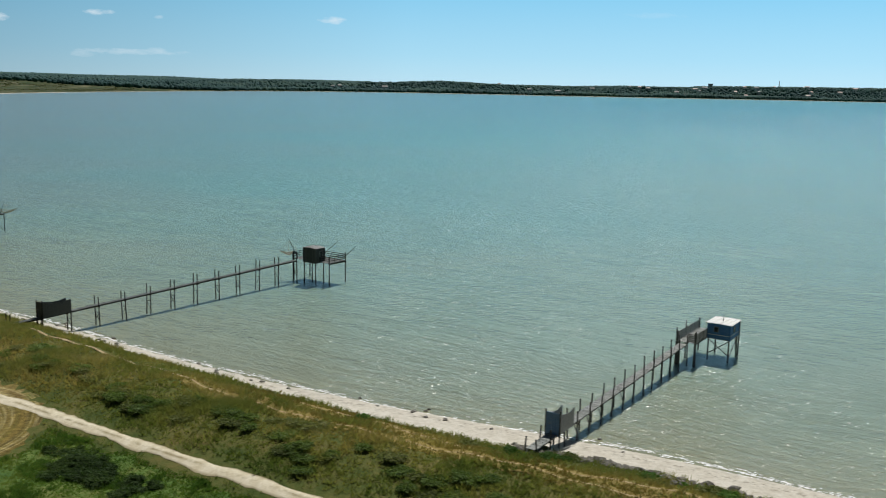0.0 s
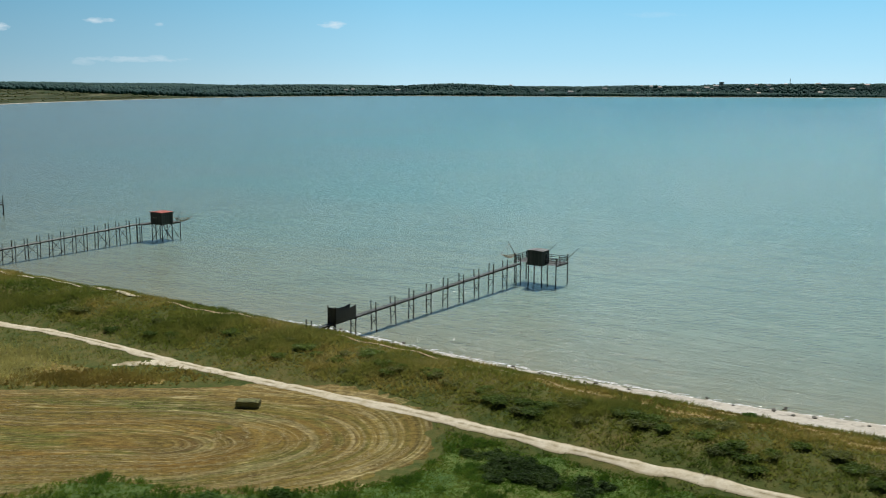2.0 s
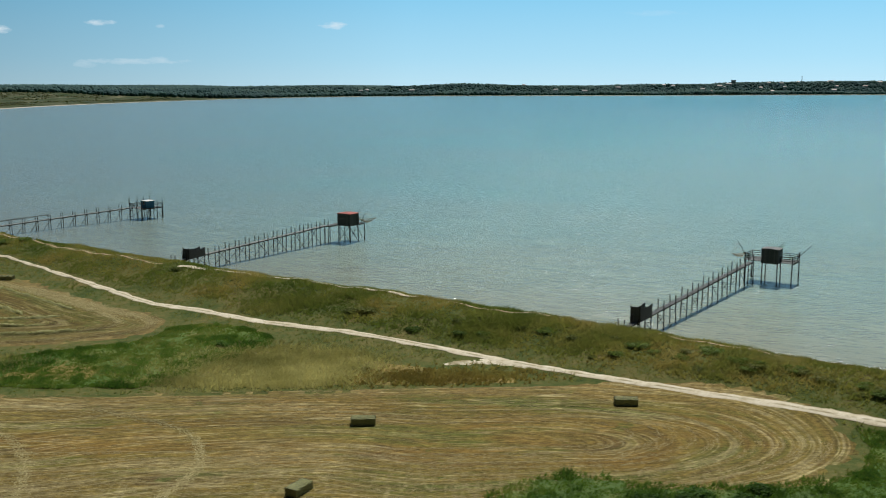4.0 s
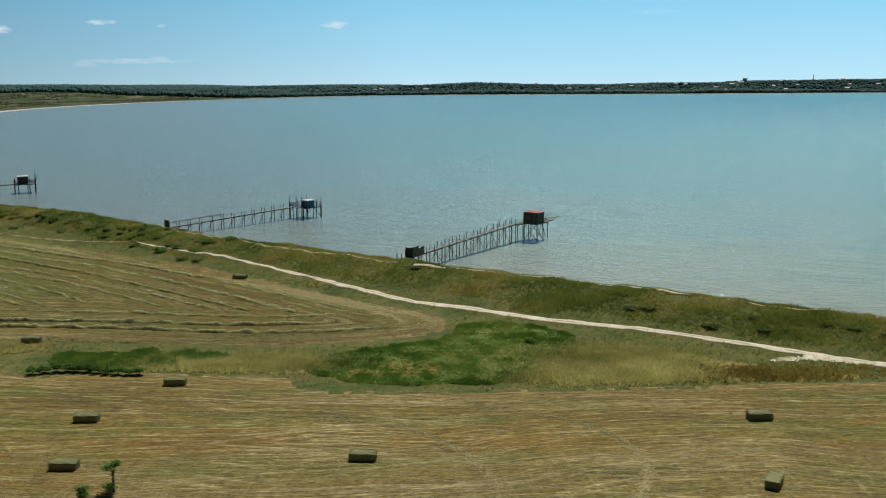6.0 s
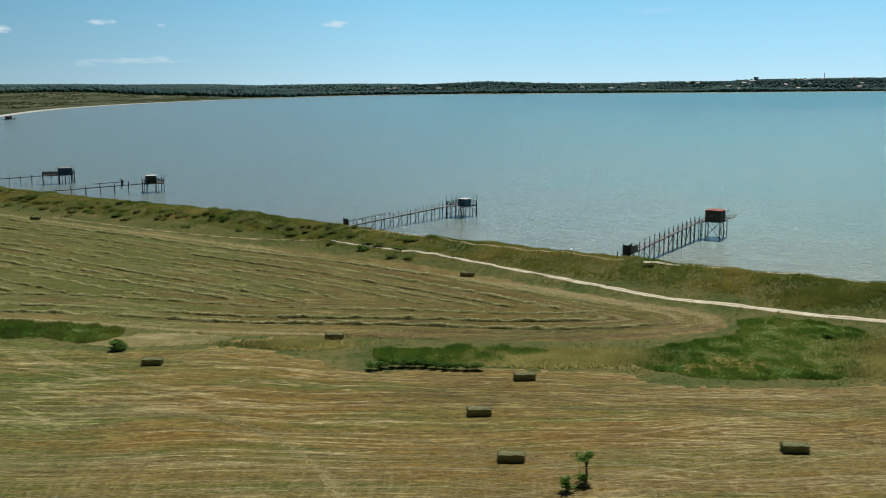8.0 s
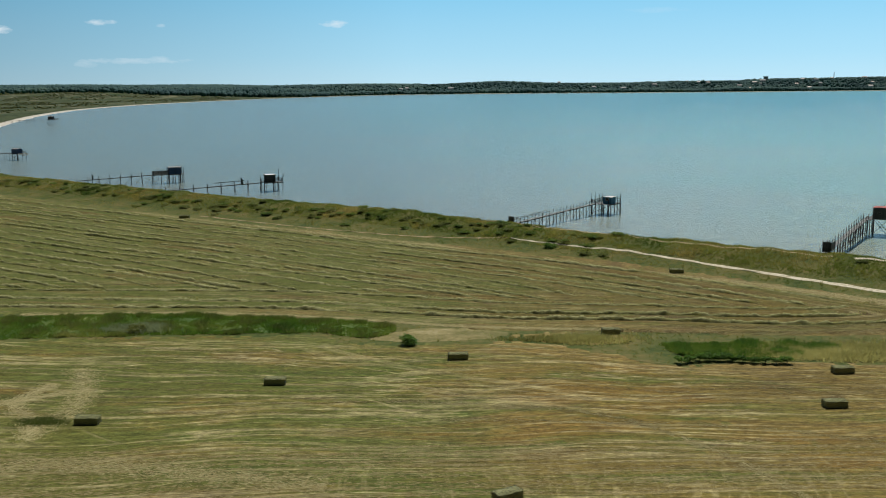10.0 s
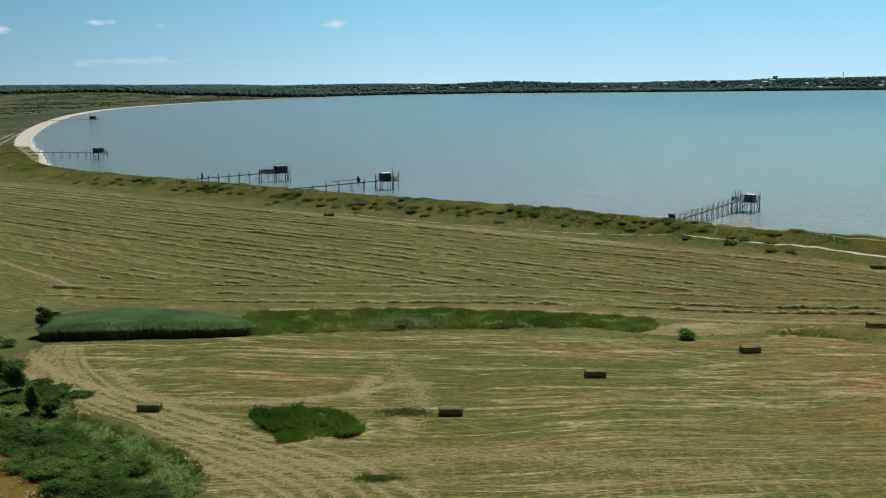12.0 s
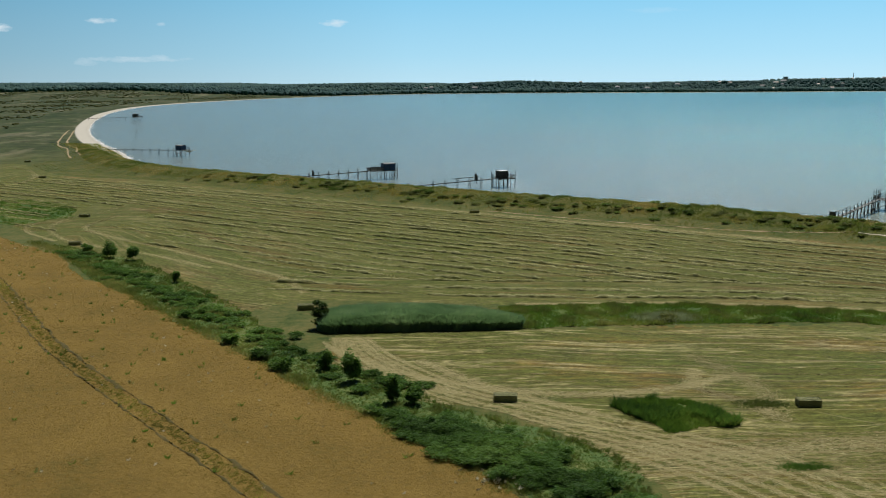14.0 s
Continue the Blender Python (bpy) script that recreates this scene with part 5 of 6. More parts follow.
def fishing_hut(a, b, deck, hut, wall_h, z, wall_mat, top_mat, post_material, label, rails=(), pitch=0.12, over=0.25, window=(), arms=(), net=None, band=False,
                braces=(), deck_material=None, door_x=None, extra=(), masts=(), boarded=False):
    """A stilted platform with a net-fishing cabin: u along the pier past its end b, v to its left. deck and extra: (u0, v0, u1, v1); hut likewise."""
    m = frame_of(a, b)
    root = empty("fishing_hut", m, label, "fishing hut", "stilt fishing huts")
    deck_material = deck_material or plank_mat
    for d0 in (deck, *extra):
        u0, v0, u1, v1 = d0
        bm = bmesh.new()
        k = max(3, int((u1 - u0) / 0.22))
        for j in range(k):
            zz = z + rng.uniform(-0.008, 0.008)
            box(bm, (u0 + (u1 - u0) * j / k, v0 - rng.uniform(0, 0.05), zz - 0.05), (u0 + (u1 - u0) * (j + 1) / k - 0.025, v1 + rng.uniform(0, 0.05), zz))
        part("platform", bm, deck_material, root)
        for v in (v0 + 0.1, (v0 + v1) / 2, v1 - 0.1):
            part("joist", one(box, (u0, v - 0.05, z - 0.25), (u1, v + 0.05, z - 0.06)), post_material, root)
    # stilts under the corners and sides
    hu0, hv0, hu1, hv1 = hut
    spots = set()
    for u0, v0, u1, v1 in (deck, hut, *extra):
        for u in (u0 + 0.12, u1 - 0.12):
            for v in (v0 + 0.12, v1 - 0.12):
                if all(math.hypot(u - p, v - q) > 0.9 for p, q in spots):
                    spots.add((round(u, 2), round(v, 2)))
    railed = [tuple(r) for r in rails]
    for u, v in sorted(spots):
        jx, jy = rng.normal(0, 0.05, 2)
        inside_hut = hu0 - 0.05 <= u <= hu1 + 0.05 and hv0 - 0.05 <= v <= hv1 + 0.05
        top = z - 0.05 if inside_hut else z + (1.15 if railed else 0.1) * rng.uniform(0.95, 1.25)
        part("stilt", one(pole, (u + jx, v + jy, -0.9), (u, v, top), 0.10, 0.085), post_material, root)
    for (p, q) in braces:
        part("brace", one(pole, p, q, 0.06, 0.055, 5), post_material, root)
    for u, v, top in masts:
        lean = rng.normal(0, 0.08, 2)
        part("mast", one(pole, (u + lean[0], v + lean[1], -0.8), (u, v, top), 0.10, 0.065), post_material, root)
    # railing round the open platform
    for (u0, v0, u1, v1) in rails:
        run = math.hypot(u1 - u0, v1 - v0)
        rail = part("railing", one(plank, (u0, v0, z + 1.0), (u1, v1, z + 1.0), 0.05, 0.09), post_material, root)
        for h in (0.14, 0.36, 0.58, 0.80) if boarded else (0.35, 0.68):
            part("rail_bar", one(plank, (u0, v0, z + h), (u1, v1, z + h), 0.03, 0.17 if boarded else 0.08), plank_mat if boarded else post_material, rail)
        k = max(1, round(run / 1.5))
        for j in range(k + 1):
            f = j / k
            u, v = u0 + (u1 - u0) * f, v0 + (v1 - v0) * f
            part("baluster", one(plank, (u, v, z - 0.1), (u, v, z + 1.05), 0.07, 0.07), post_material, rail)
    # cabin: boarded walls round an empty room
    bm = bmesh.new()
    t = 0.06
    for (x0, y0, x1, y1) in ((hu0, hv0, hu1, hv0 + t), (hu0, hv1 - t, hu1, hv1), (hu0, hv0 + t, hu0 + t, hv1 - t), (hu1 - t, hv0 + t, hu1, hv1 - t)):
        run_x = x1 - x0 > y1 - y0
        run = (x1 - x0) if run_x else (y1 - y0)
        k = max(4, int(run / 0.2))
        for j in range(k):
            f0, f1 = run * j / k, run * (j + 1) / k - 0.012
            proud = rng.uniform(0, 0.012)
            if run_x:
                box(bm, (x0 + f0, y0 - proud, z - 0.12), (x0 + f1, y1 + proud, z + wall_h))
            else:
                box(bm, (x0 - proud, y0 + f0, z - 0.12), (x1 + proud, y0 + f1, z + wall_h))
    cabin = part("cabin", bm, wall_mat, root)
    part("floor", one(box, (hu0, hv0, z - 0.2), (hu1, hv1, z - 0.125)), dark_plank_mat, root)
    for u, v in ((hu0, hv0), (hu0, hv1), (hu1, hv0), (hu1, hv1)):
        part("corner_post", one(box, (u - 0.06, v - 0.06, z - 0.15), (u + 0.06, v + 0.06, z + wall_h + 0.02)), wall_mat, cabin)
    if band:
        part("white_band", one(box, (hu0 - 0.035, hv0 - 0.035, z + 0.32), (hu1 + 0.035, hv1 + 0.035, z + 0.40)), white_mat, cabin, "white painted board round the walls")
    # roof: one slope, or two about the middle
    bm = bmesh.new()
    zr = z + wall_h + 0.02
    mid = (hv0 + hv1) / 2
    rows = [(hv0 - over, zr - pitch * 0.5), (mid, zr + pitch * 0.5), (hv1 + over, zr - pitch * 0.5)]
    ring = []
    for v, h in rows:
        ring.append([bm.verts.new((u, v, h + dz)) for u in (hu0 - over, hu1 + over) for dz in (0, 0.06)])
    for r0, r1 in zip(ring, ring[1:]):
        bm.faces.new((r0[1], r0[3], r1[3], r1[1]))
        bm.faces.new((r0[0], r1[0], r1[2], r0[2]))
        bm.faces.new((r0[0], r0[1], r1[1], r1[0]))
        bm.faces.new((r0[2], r1[2], r1[3], r0[3]))
    bm.faces.new((ring[0][0], ring[0][2], ring[0][3], ring[0][1]))
    bm.faces.new((ring[2][0], ring[2][1], ring[2][3], ring[2][2]))
    bmesh.ops.recalc_face_normals(bm, faces=bm.faces)
    roof = part("roof", bm, top_mat, root)
    k = int((hu1 - hu0) / 0.6)
    for j in range(k + 1):
        u = hu0 + (hu1 - hu0) * j / k
        bm = bmesh.new()
        for (v0, h0), (v1, h1) in zip(rows, rows[1:]):
            plank(bm, (u, v0, h0 + 0.07), (u, v1, h1 + 0.07), 0.03, 0.03)
        part("seam", bm, top_mat, roof)
    # windows: side (0 near end, 1 right), position along it, width, sill and head height
    for side, at, w, s0, s1 in window:
        if side == 0:
            lo_, hi_ = (hu0 - 0.03, hv0 + at, z + s0), (hu0 - 0.012, hv0 + at + w, z + s1)
            fr = [((hu0 - 0.05, hv0 + at - 0.07, z + s0 - 0.07), (hu0 - 0.015, hv0 + at, z + s1 + 0.07)), ((hu0 - 0.05, hv0 + at + w, z + s0 - 0.07), (hu0 - 0.015, hv0 + at + w + 0.07, z + s1 + 0.07)),
                  ((hu0 - 0.05, hv0 + at, z + s0 - 0.07), (hu0 - 0.015, hv0 + at + w, z + s0)), ((hu0 - 0.05, hv0 + at, z + s1), (hu0 - 0.015, hv0 + at + w, z + s1 + 0.07))]
        else:
            lo_, hi_ = (hu0 + at, hv0 - 0.03, z + s0), (hu0 + at + w, hv0 - 0.012, z + s1)
            fr = [((hu0 + at - 0.07, hv0 - 0.05, z + s0 - 0.07), (hu0 + at, hv0 - 0.015, z + s1 + 0.07)), ((hu0 + at + w, hv0 - 0.05, z + s0 - 0.07), (hu0 + at + w + 0.07, hv0 - 0.015, z + s1 + 0.07)),
                  ((hu0 + at, hv0 - 0.05, z + s0 - 0.07), (hu0 + at + w, hv0 - 0.015, z + s0)), ((hu0 + at, hv0 - 0.05, z + s1), (hu0 + at + w, hv0 - 0.015, z + s1 + 0.07))]
        win = part("window", one(box, lo_, hi_), pane_mat, root)
        bm = bmesh.new()
        for p, q in fr:
            box(bm, p, q)
        part("window_frame", bm, plank_mat, win)
    if door_x is not None:
        door = part("door", one(box, (door_x, hv1 + 0.012, z), (door_x + 0.75, hv1 + 0.04, z + min(1.9, wall_h - 0.1))), wall_mat, root)
        part("handle", one(box, (door_x + 0.62, hv1 + 0.04, z + 0.9), (door_x + 0.68, hv1 + 0.09, z + 1.05)), steel_mat, door)
    for p, q in arms:
        part("net_arm", one(pole, p, q, 0.06, 0.035, 6), post_material, root)
    if net:
        c, half_w, sag, hang = net
        hoop = bmesh.new()
        k = 12
        cor = [Vector((c[0] + sx * half_w, c[1] + sy * half_w, c[2] + (0.0 if (sx + sy) else 0.5))) for sx, sy in ((-1, -1), (1, -1), (1, 1), (-1, 1))]
        for i in range(4):
            plank(hoop, cor[i], cor[(i + 1) % 4], 0.05, 0.05)
        net_ob = part("net", hoop, net_mat, root, "square lift net of brown mesh on a frame")
        cords = bmesh.new()
        grid = [[cor[0].lerp(cor[1], i / k).lerp(cor[3].lerp(cor[2], i / k), j / k) - Vector((0, 0, sag * math.sin(math.pi * i / k) * math.sin(math.pi * j / k)))
                 for j in range(k + 1)] for i in range(k + 1)]
        for i in range(k + 1):
            for j in range(k):
                plank(cords, grid[i][j], grid[i][j + 1], 0.03, 0.03)
                plank(cords, grid[j][i], grid[j + 1][i], 0.03, 0.03)
        part("mesh", cords, net_mat, net_ob)
        for q in cor:
            part("cord", one(plank, q, hang, 0.02, 0.02), net_mat, net_ob)
    return root


# ---------------------------------------------------------------- piers and huts
# blue hut with the white roof
A1, B1 = (9.0, 80.2), (31.5, 112.3)
footbridge(A1, B1, 1.7, 2.75, 2.75, 0.95, 1.1, post_mat, plank_mat, "weathered grey plank footbridge on paired posts with faded blue gate",
           brace="some", gate=(4.2, 3.2, 2.05, plank_mat, pale_blue_mat), stairs=True)
fishing_hut(A1, B1, (0, -1.5, 8.4, 0.9), (4.4, -4.3, 7.9, -1.5), 1.75, 2.95, blue_mat, white_mat, post_mat,
            "small blue stilt fishing hut with a white roof over the water", rails=((0.1, 0.85, 8.3, 0.85), (0.1, -1.45, 4.3, -1.45), (0.1, -1.45, 0.1, -0.6)),
            pitch=0.05, window=((0, 1.5, 0.45, 0.75, 1.3), (1, 1.3, 0.6, 0.7, 1.25)), band=True, door_x=5.4,
            braces=(((4.5, -4.2, 0.8), (4.5, -1.6, 2.7)), ((4.5, -1.6, 0.8), (4.5, -4.2, 2.7)), ((9.0, -3.6, 2.9), (7.8, -4.2, 0.0)), ((4.6, -4.2, 0.6), (7.8, -4.2, 2.5))),
            arms=(((7.6, -2.0, 2.9), (9.0, -3.0, 3.6)), ((6.0, -2.9, 4.7), (6.0, -2.9, 5.5))), extra=((7.9, -4.3, 8.9, -1.5),), boarded=True, masts=((0.1, 0.9, 4.6), (3.4, 0.9, 4.9), (0.1, -1.5, 4.4)))

# dark hut with a wide railed platform
A2, B2 = (-50.9, 118.1), (-20.3, 158.5)
footbridge(A2, B2, 2.6, 3.7, 4.25, 0.75, 1.25, dark_post_mat, dark_plank_mat, "narrow dark wooden footbridge on braced post pairs with a boarded gate",
           brace="cross", gate=(4.25, 4.2, 2.0, board_mat, board_mat))
fishing_hut(A2, B2, (1.2, -6.5, 5.4, 1.6), (0.3, -4.3, 2.5, -1.6), 2.25, 3.75, board_mat, grey_roof_mat, dark_post_mat,
            "dark boarded stilt fishing hut on a wide railed platform", rails=((1.25, 1.5, 5.3, 1.5), (1.25, -6.4, 5.3, -6.4), (5.3, -6.4, 5.3, 1.5), (1.25, -6.4, 1.25, -4.4), (1.25, 0.6, 1.25, 1.5)),
            pitch=0.1, over=0.12, window=((1, 1.0, 0.6, 0.9, 1.7),), door_x=1.0, deck_material=dark_plank_mat,
            arms=(((2.0, 1.4, 3.9), (1.6, 3.0, 6.9)), ((5.2, -6.2, 4.2), (6.0, -8.0, 6.2)), ((5.2, -1.8, 4.4), (6.8, -3.4, 6.4))), net=((1.2, 2.6, 4.3), 1.0, 0.4, (1.6, 2.9, 6.4)))

# dark hut with the red roof
A3, B3 = (-118.6, 169.0), (-94.8, 203.4)
footbridge(A3, B3, 2.5, 3.85, 2.55, 0.9, 1.15, dark_post_mat, plank_mat, "long plank footbridge on tall braced posts with a boarded gate",
           brace="long", gate=(3.0, 4.0, 1.7, board_mat, board_mat))
fishing_hut(A3, B3, (0, -1.0, 5.2, 0.6), (2.6, -4.3, 5.5, -1.0), 2.35, 3.75, board_mat, red_roof_mat, dark_post_mat,
            "dark boarded stilt fishing hut with a faded red roof", rails=(), pitch=0.08, over=0.15, window=((0, 1.6, 0.8, 1.1, 1.25),),
            deck_material=dark_plank_mat, extra=((5.5, -4.3, 7.8, 0.0),),
            braces=(((2.8, -4.0, 0.3), (2.8, -1.1, 3.6)), ((2.8, -1.1, 0.3), (2.8, -4.0, 3.6)), ((2.8, -4.0, 0.3), (5.4, -4.0, 3.6)), ((5.4, -4.0, 0.3), (2.8, -4.0, 3.6)), ((5.4, -4.0, 0.4), (5.4, -1.1, 3.5)), ((7.3, -4.0, 0.4), (5.3, -4.0, 3.4))),
            arms=(((7.2, -3.6, 3.8), (7.6, -4.6, 6.2)), ((7.2, -1.0, 3.8), (8.4, -2.6, 6.6))), net=((8.2, -4.4, 4.2), 1.5, 0.7, (7.9, -4.4, 5.8)))

# teal hut with a pale roof
A4, B4 = (-170.3, 213.8), (-146.2, 242.6)
footbridge(A4, B4, 2.1, 2.95, 3.1, 0.85, 1.0, dark_post_mat, plank_mat, "plank footbridge with a pale handrail and raking props",
           brace="rake", gate=(0.2, 0.4, 1.7, board_mat, dark_plank_mat), handrail=(0.0, 0.42))
fishing_hut(A4, B4, (0, -4.2, 6.2, 0.9), (1.7, -3.9, 3.9, -1.7), 1.7, 2.85, teal_mat, white_mat, dark_post_mat,
            "small dark blue stilt fishing hut with a pale flat roof", rails=((0.1, 0.85, 6.1, 0.85), (0.1, -1.3, 0.1, 0.85), (6.1, -4.1, 6.1, 0.85)), pitch=0.06, over=0.15,
            window=((0, 0.8, 0.7, 0.9, 1.6),), deck_material=dark_plank_mat,
            braces=(((0.1, -4.1, 0.3), (2.8, -4.1, 2.7)), ((6.0, -4.1, 0.3), (3.6, -4.1, 2.7)), ((0.1, -4.1, 2.6), (0.1, 0.8, 0.4))),
            masts=((0.1, 0.9, 5.4), (0.1, -2.0, 4.9), (2.4, 0.9, 5.6), (6.1, 0.9, 5.3), (6.1, -4.2, 5.2), (4.6, -4.2, 4.8), (4.3, 0.9, 5.0), (0.1, -4.1, 4.6)))

# far huts along the bay
A5, B5 = (-266.5, 294.5), (-239.5, 306.2)
footbridge(A5, B5, 1.7, 2.75, 4.2, 0.8, 1.0, dark_post_mat, dark_plank_mat, "dark footbridge on paired posts with a handrail and small gate", handrail=(0.5, 0.82), gate=(23.2, 0.5, 1.9, board_mat, board_mat))
fishing_hut(A5, B5, (0, -3.6, 6.2, 1.2), (1.0, -2.6, 3.9, 0.0), 2.3, 2.95, board_mat, white_mat, dark_post_mat, "dark stilt fishing hut with a pale roof and railed deck",
            rails=((0.1, 1.15, 6.1, 1.15), (0.1, -3.5, 6.1, -3.5), (6.1, -3.5, 6.1, 1.15)), pitch=0.06, over=0.1, deck_material=dark_plank_mat, arms=(((5.6, -2.0, 2.9), (7.2, -2.6, 5.8)),),
            masts=((0.1, 1.2, 5.0), (0.1, -3.6, 4.7), (6.1, -3.6, 5.6), (6.1, 1.2, 6.6), (4.4, 1.2, 5.2), (4.4, -3.6, 4.8)))
A6, B6 = (-303.0, 325.0), (-280.5, 334.0)
footbridge(A6, B6, 2.0, 2.95, 3.4, 0.8, 1.0, dark_post_mat, dark_plank_mat, "dark plank footbridge with raking props and a narrow gate", brace="rake", gate=(4.8, 0.4, 1.7, board_mat, board_mat))
fishing_hut(A6, B6, (0, -2.8, 10.2, 1.0), (5.2, -2.6, 9.2, 0.4), 2.3, 3.1, navy_mat, grey_roof_mat, dark_post_mat, "long dark blue stilt fishing hut with a railed terrace",
            rails=((0.1, -2.7, 5.0, -2.7), (0.1, 0.95, 10.1, 0.95), (0.1, -2.7, 0.1, -0.6)), pitch=0.25, over=0.15, deck_material=dark_plank_mat,
            braces=(((0.2, -2.6, 0.3), (3.0, -2.6, 2.8)), ((10.0, -2.6, 0.3), (7.5, -2.6, 2.8))), arms=(((3.0, 0.8, 3.0), (2.2, 1.1, 5.0)),), boarded=True,
            masts=((5.0, -2.8, 5.9), (5.0, 1.0, 5.6), (7.2, 1.0, 6.4), (7.2, -2.8, 4.6), (9.4, -2.8, 5.9), (9.4, 1.0, 6.2), (10.1, -2.8, 5.4), (6.1, -2.8, 3.0), (8.3, -2.8, 3.0), (2.6, -2.8, 4.2)))
A7, B7 = (-409.3, 469.2), (-372.3, 448.2)
footbridge(A7, B7, 1.8, 2.8, 5.6, 0.8, 0.7, dark_post_mat, dark_plank_mat, "dark footbridge on single post pairs from the beach")
fishing_hut(A7, B7, (0, -2.4, 6.0, 2.2), (1.2, -1.8, 4.6, 1.2), 2.0, 3.0, navy_mat, grey_roof_mat, dark_post_mat, "dark stilt fishing hut with a hanging square net", rails=((0.1, 2.1, 5.9, 2.1),),
            pitch=0.3, over=0.15, deck_material=dark_plank_mat, arms=(((5.8, -1.0, 2.8), (9.0, -1.6, 5.4)),), net=((8.2, -1.0, 2.7), 2.0, 0.9, (8.6, -1.2, 5.0)),
            braces=(((0.2, -2.2, 0.3), (5.8, -2.2, 2.4)), ((5.8, -2.2, 0.3), (0.2, -2.2, 2.4))))
A8, B8 = (-550.5, 881.0), (-509.5, 874.0)
footbridge(A8, B8, 1.9, 3.3, 7.0, 0.9, 0.6, dark_post_mat, dark_plank_mat, "dark footbridge reaching out from the far beach")
fishing_hut(A8, B8, (0, -2.5, 8.0, 2.5), (0.6, -2.2, 4.4, 1.6), 2.7, 3.3, board_mat, grey_roof_mat, dark_post_mat, "dark stilt fishing hut far along the bay", rails=((0.1, 2.4, 7.9, 2.4), (7.9, -2.4, 7.9, 2.4)),
            pitch=0.2, over=0.2, deck_material=dark_plank_mat, braces=(((0.2, -2.3, 0.3), (7.8, -2.3, 3.3)), ((7.8, -2.3, 0.3), (0.2, -2.3, 3.3))))

# ---------------------------------------------------------------- hay bales
def hay_bale():
    """A big square bale with rounded edges and six strings."""
    bm = bmesh.new()
    box(bm, (-1.2, -0.6, 0), (1.2, 0.6, 0.72))
    bmesh.ops.subdivide_edges(bm, edges=list(bm.edges), cuts=5, use_grid_fill=True)
    for v in bm.verts:
        q = noise.noise_vector(v.co * 2.2) * 0.05 + noise.noise_vector(v.co * 7.0) * 0.02
        edge = sum(1 for c, h, o in zip(v.co, (1.2, 0.6, 0.36), (0, 0, 0.36)) if abs(abs(c - o) - h) < 0.01)
        v.co += q
        if edge >= 2:
            v.co = v.co.lerp(Vector((0, 0, 0.36)), 0.045)
    me = bpy.data.meshes.new("hay_bale")
    bm.to_mesh(me)
    bm.free()
    bale = link("hay_bale", me, bale_mat)
    for i in range(6):
        y = -0.5 + 0.2 * i
        bm = bmesh.new()
        for p, q in (((-1.21, y, 0.0), (-1.21, y, 0.73)), ((-1.21, y, 0.735), (1.21, y, 0.735)), ((1.21, y, 0.73), (1.21, y, 0.0))):
            plank(bm, p, q, 0.018, 0.018)
        part("string", bm, twine_mat, bale)
    return tagged(bale, "large rectangular hay bale lying on the mown field", "hay bale", "bales in the field")


BALES = [(-55, 96.4, -6), (-82, 91.5, 2), (-86.5, 75.4, 60), (-121, 82.5, -5), (-147, 81.5, -2), (-149, 93.8, 2), (-143, 105.5, 3), (-166, 124.6, -4), (-146, 165.6, -10),
         (-208, 104.7, -3), (-225, 92.7, -2), (-256, 95.6, -4), (-187, 113.7, 3), (-249.5, 244, -5), (-185, 72.8, 28), (-281.3, 138.6, 6), (-335, 198.8, 3), (-347, 241.8, -4),
         (-395, 344.8, 2), (-427, 415.5, 0)]
first = hay_bale()
first.matrix_world = pose(BALES[0][0], BALES[0][1], 0.14, 0, 0, BALES[0][2])
for x, y, a in BALES[1:]:
    copy_thing(first, pose(x, y, 0.14, 0, 0, a))

# ---------------------------------------------------------------- shrubs and trees


def leaf_cloud(bm_lists, centre, size, many, leaf):
    """Leaves strewn over and inside an uneven clump."""
    v, f = bm_lists
    d0 = rng.normal(0, 1, (many, 3))
    d0 /= np.linalg.norm(d0, axis=1)[:, None]
    d0[:, 2] = np.abs(d0[:, 2]) * rng.choice([1, 1, 1, -0.5], many)
    r = rng.uniform(0.55, 1.18, many) * (1 + 0.22 * np.sin(d0[:, 0] * 5 + centre[0]) * np.sin(d0[:, 1] * 4 + d0[:, 2] * 3 + centre[1]))
    c = np.array(centre) + d0 * r[:, None] * np.array(size)
    a, b = rng.normal(0, 1, (many, 3)) * (1, 1, 0.55), rng.normal(0, 1, (many, 3)) * (1, 1, 0.55)
    a /= np.linalg.norm(a, axis=1)[:, None]
    b -= a * (a * b).sum(1)[:, None]
    b /= np.linalg.norm(b, axis=1)[:, None]
    s = leaf * rng.uniform(0.6, 1.4, many)[:, None]
    k = len(v) * 4
    v.extend(np.stack([c - a * s, c + b * s * 0.6, c + a * s, c - b * s * 0.6], 1))
    return k


bm = bmesh.new()
bmesh.ops.create_icosphere(bm, subdivisions=2, radius=1.0)
BALL = np.array([v.co[:] for v in bm.verts])
BALL_FACES = np.array([[v.index for v in f.verts] for f in bm.faces])
bm.free()
bm = bmesh.new()
bmesh.ops.create_icosphere(bm, subdivisions=1, radius=1.0)
CROWN = np.array([v.co[:] for v in bm.verts])
CROWN_FACES = np.array([[v.index for v in f.verts] for f in bm.faces])
bm.free()


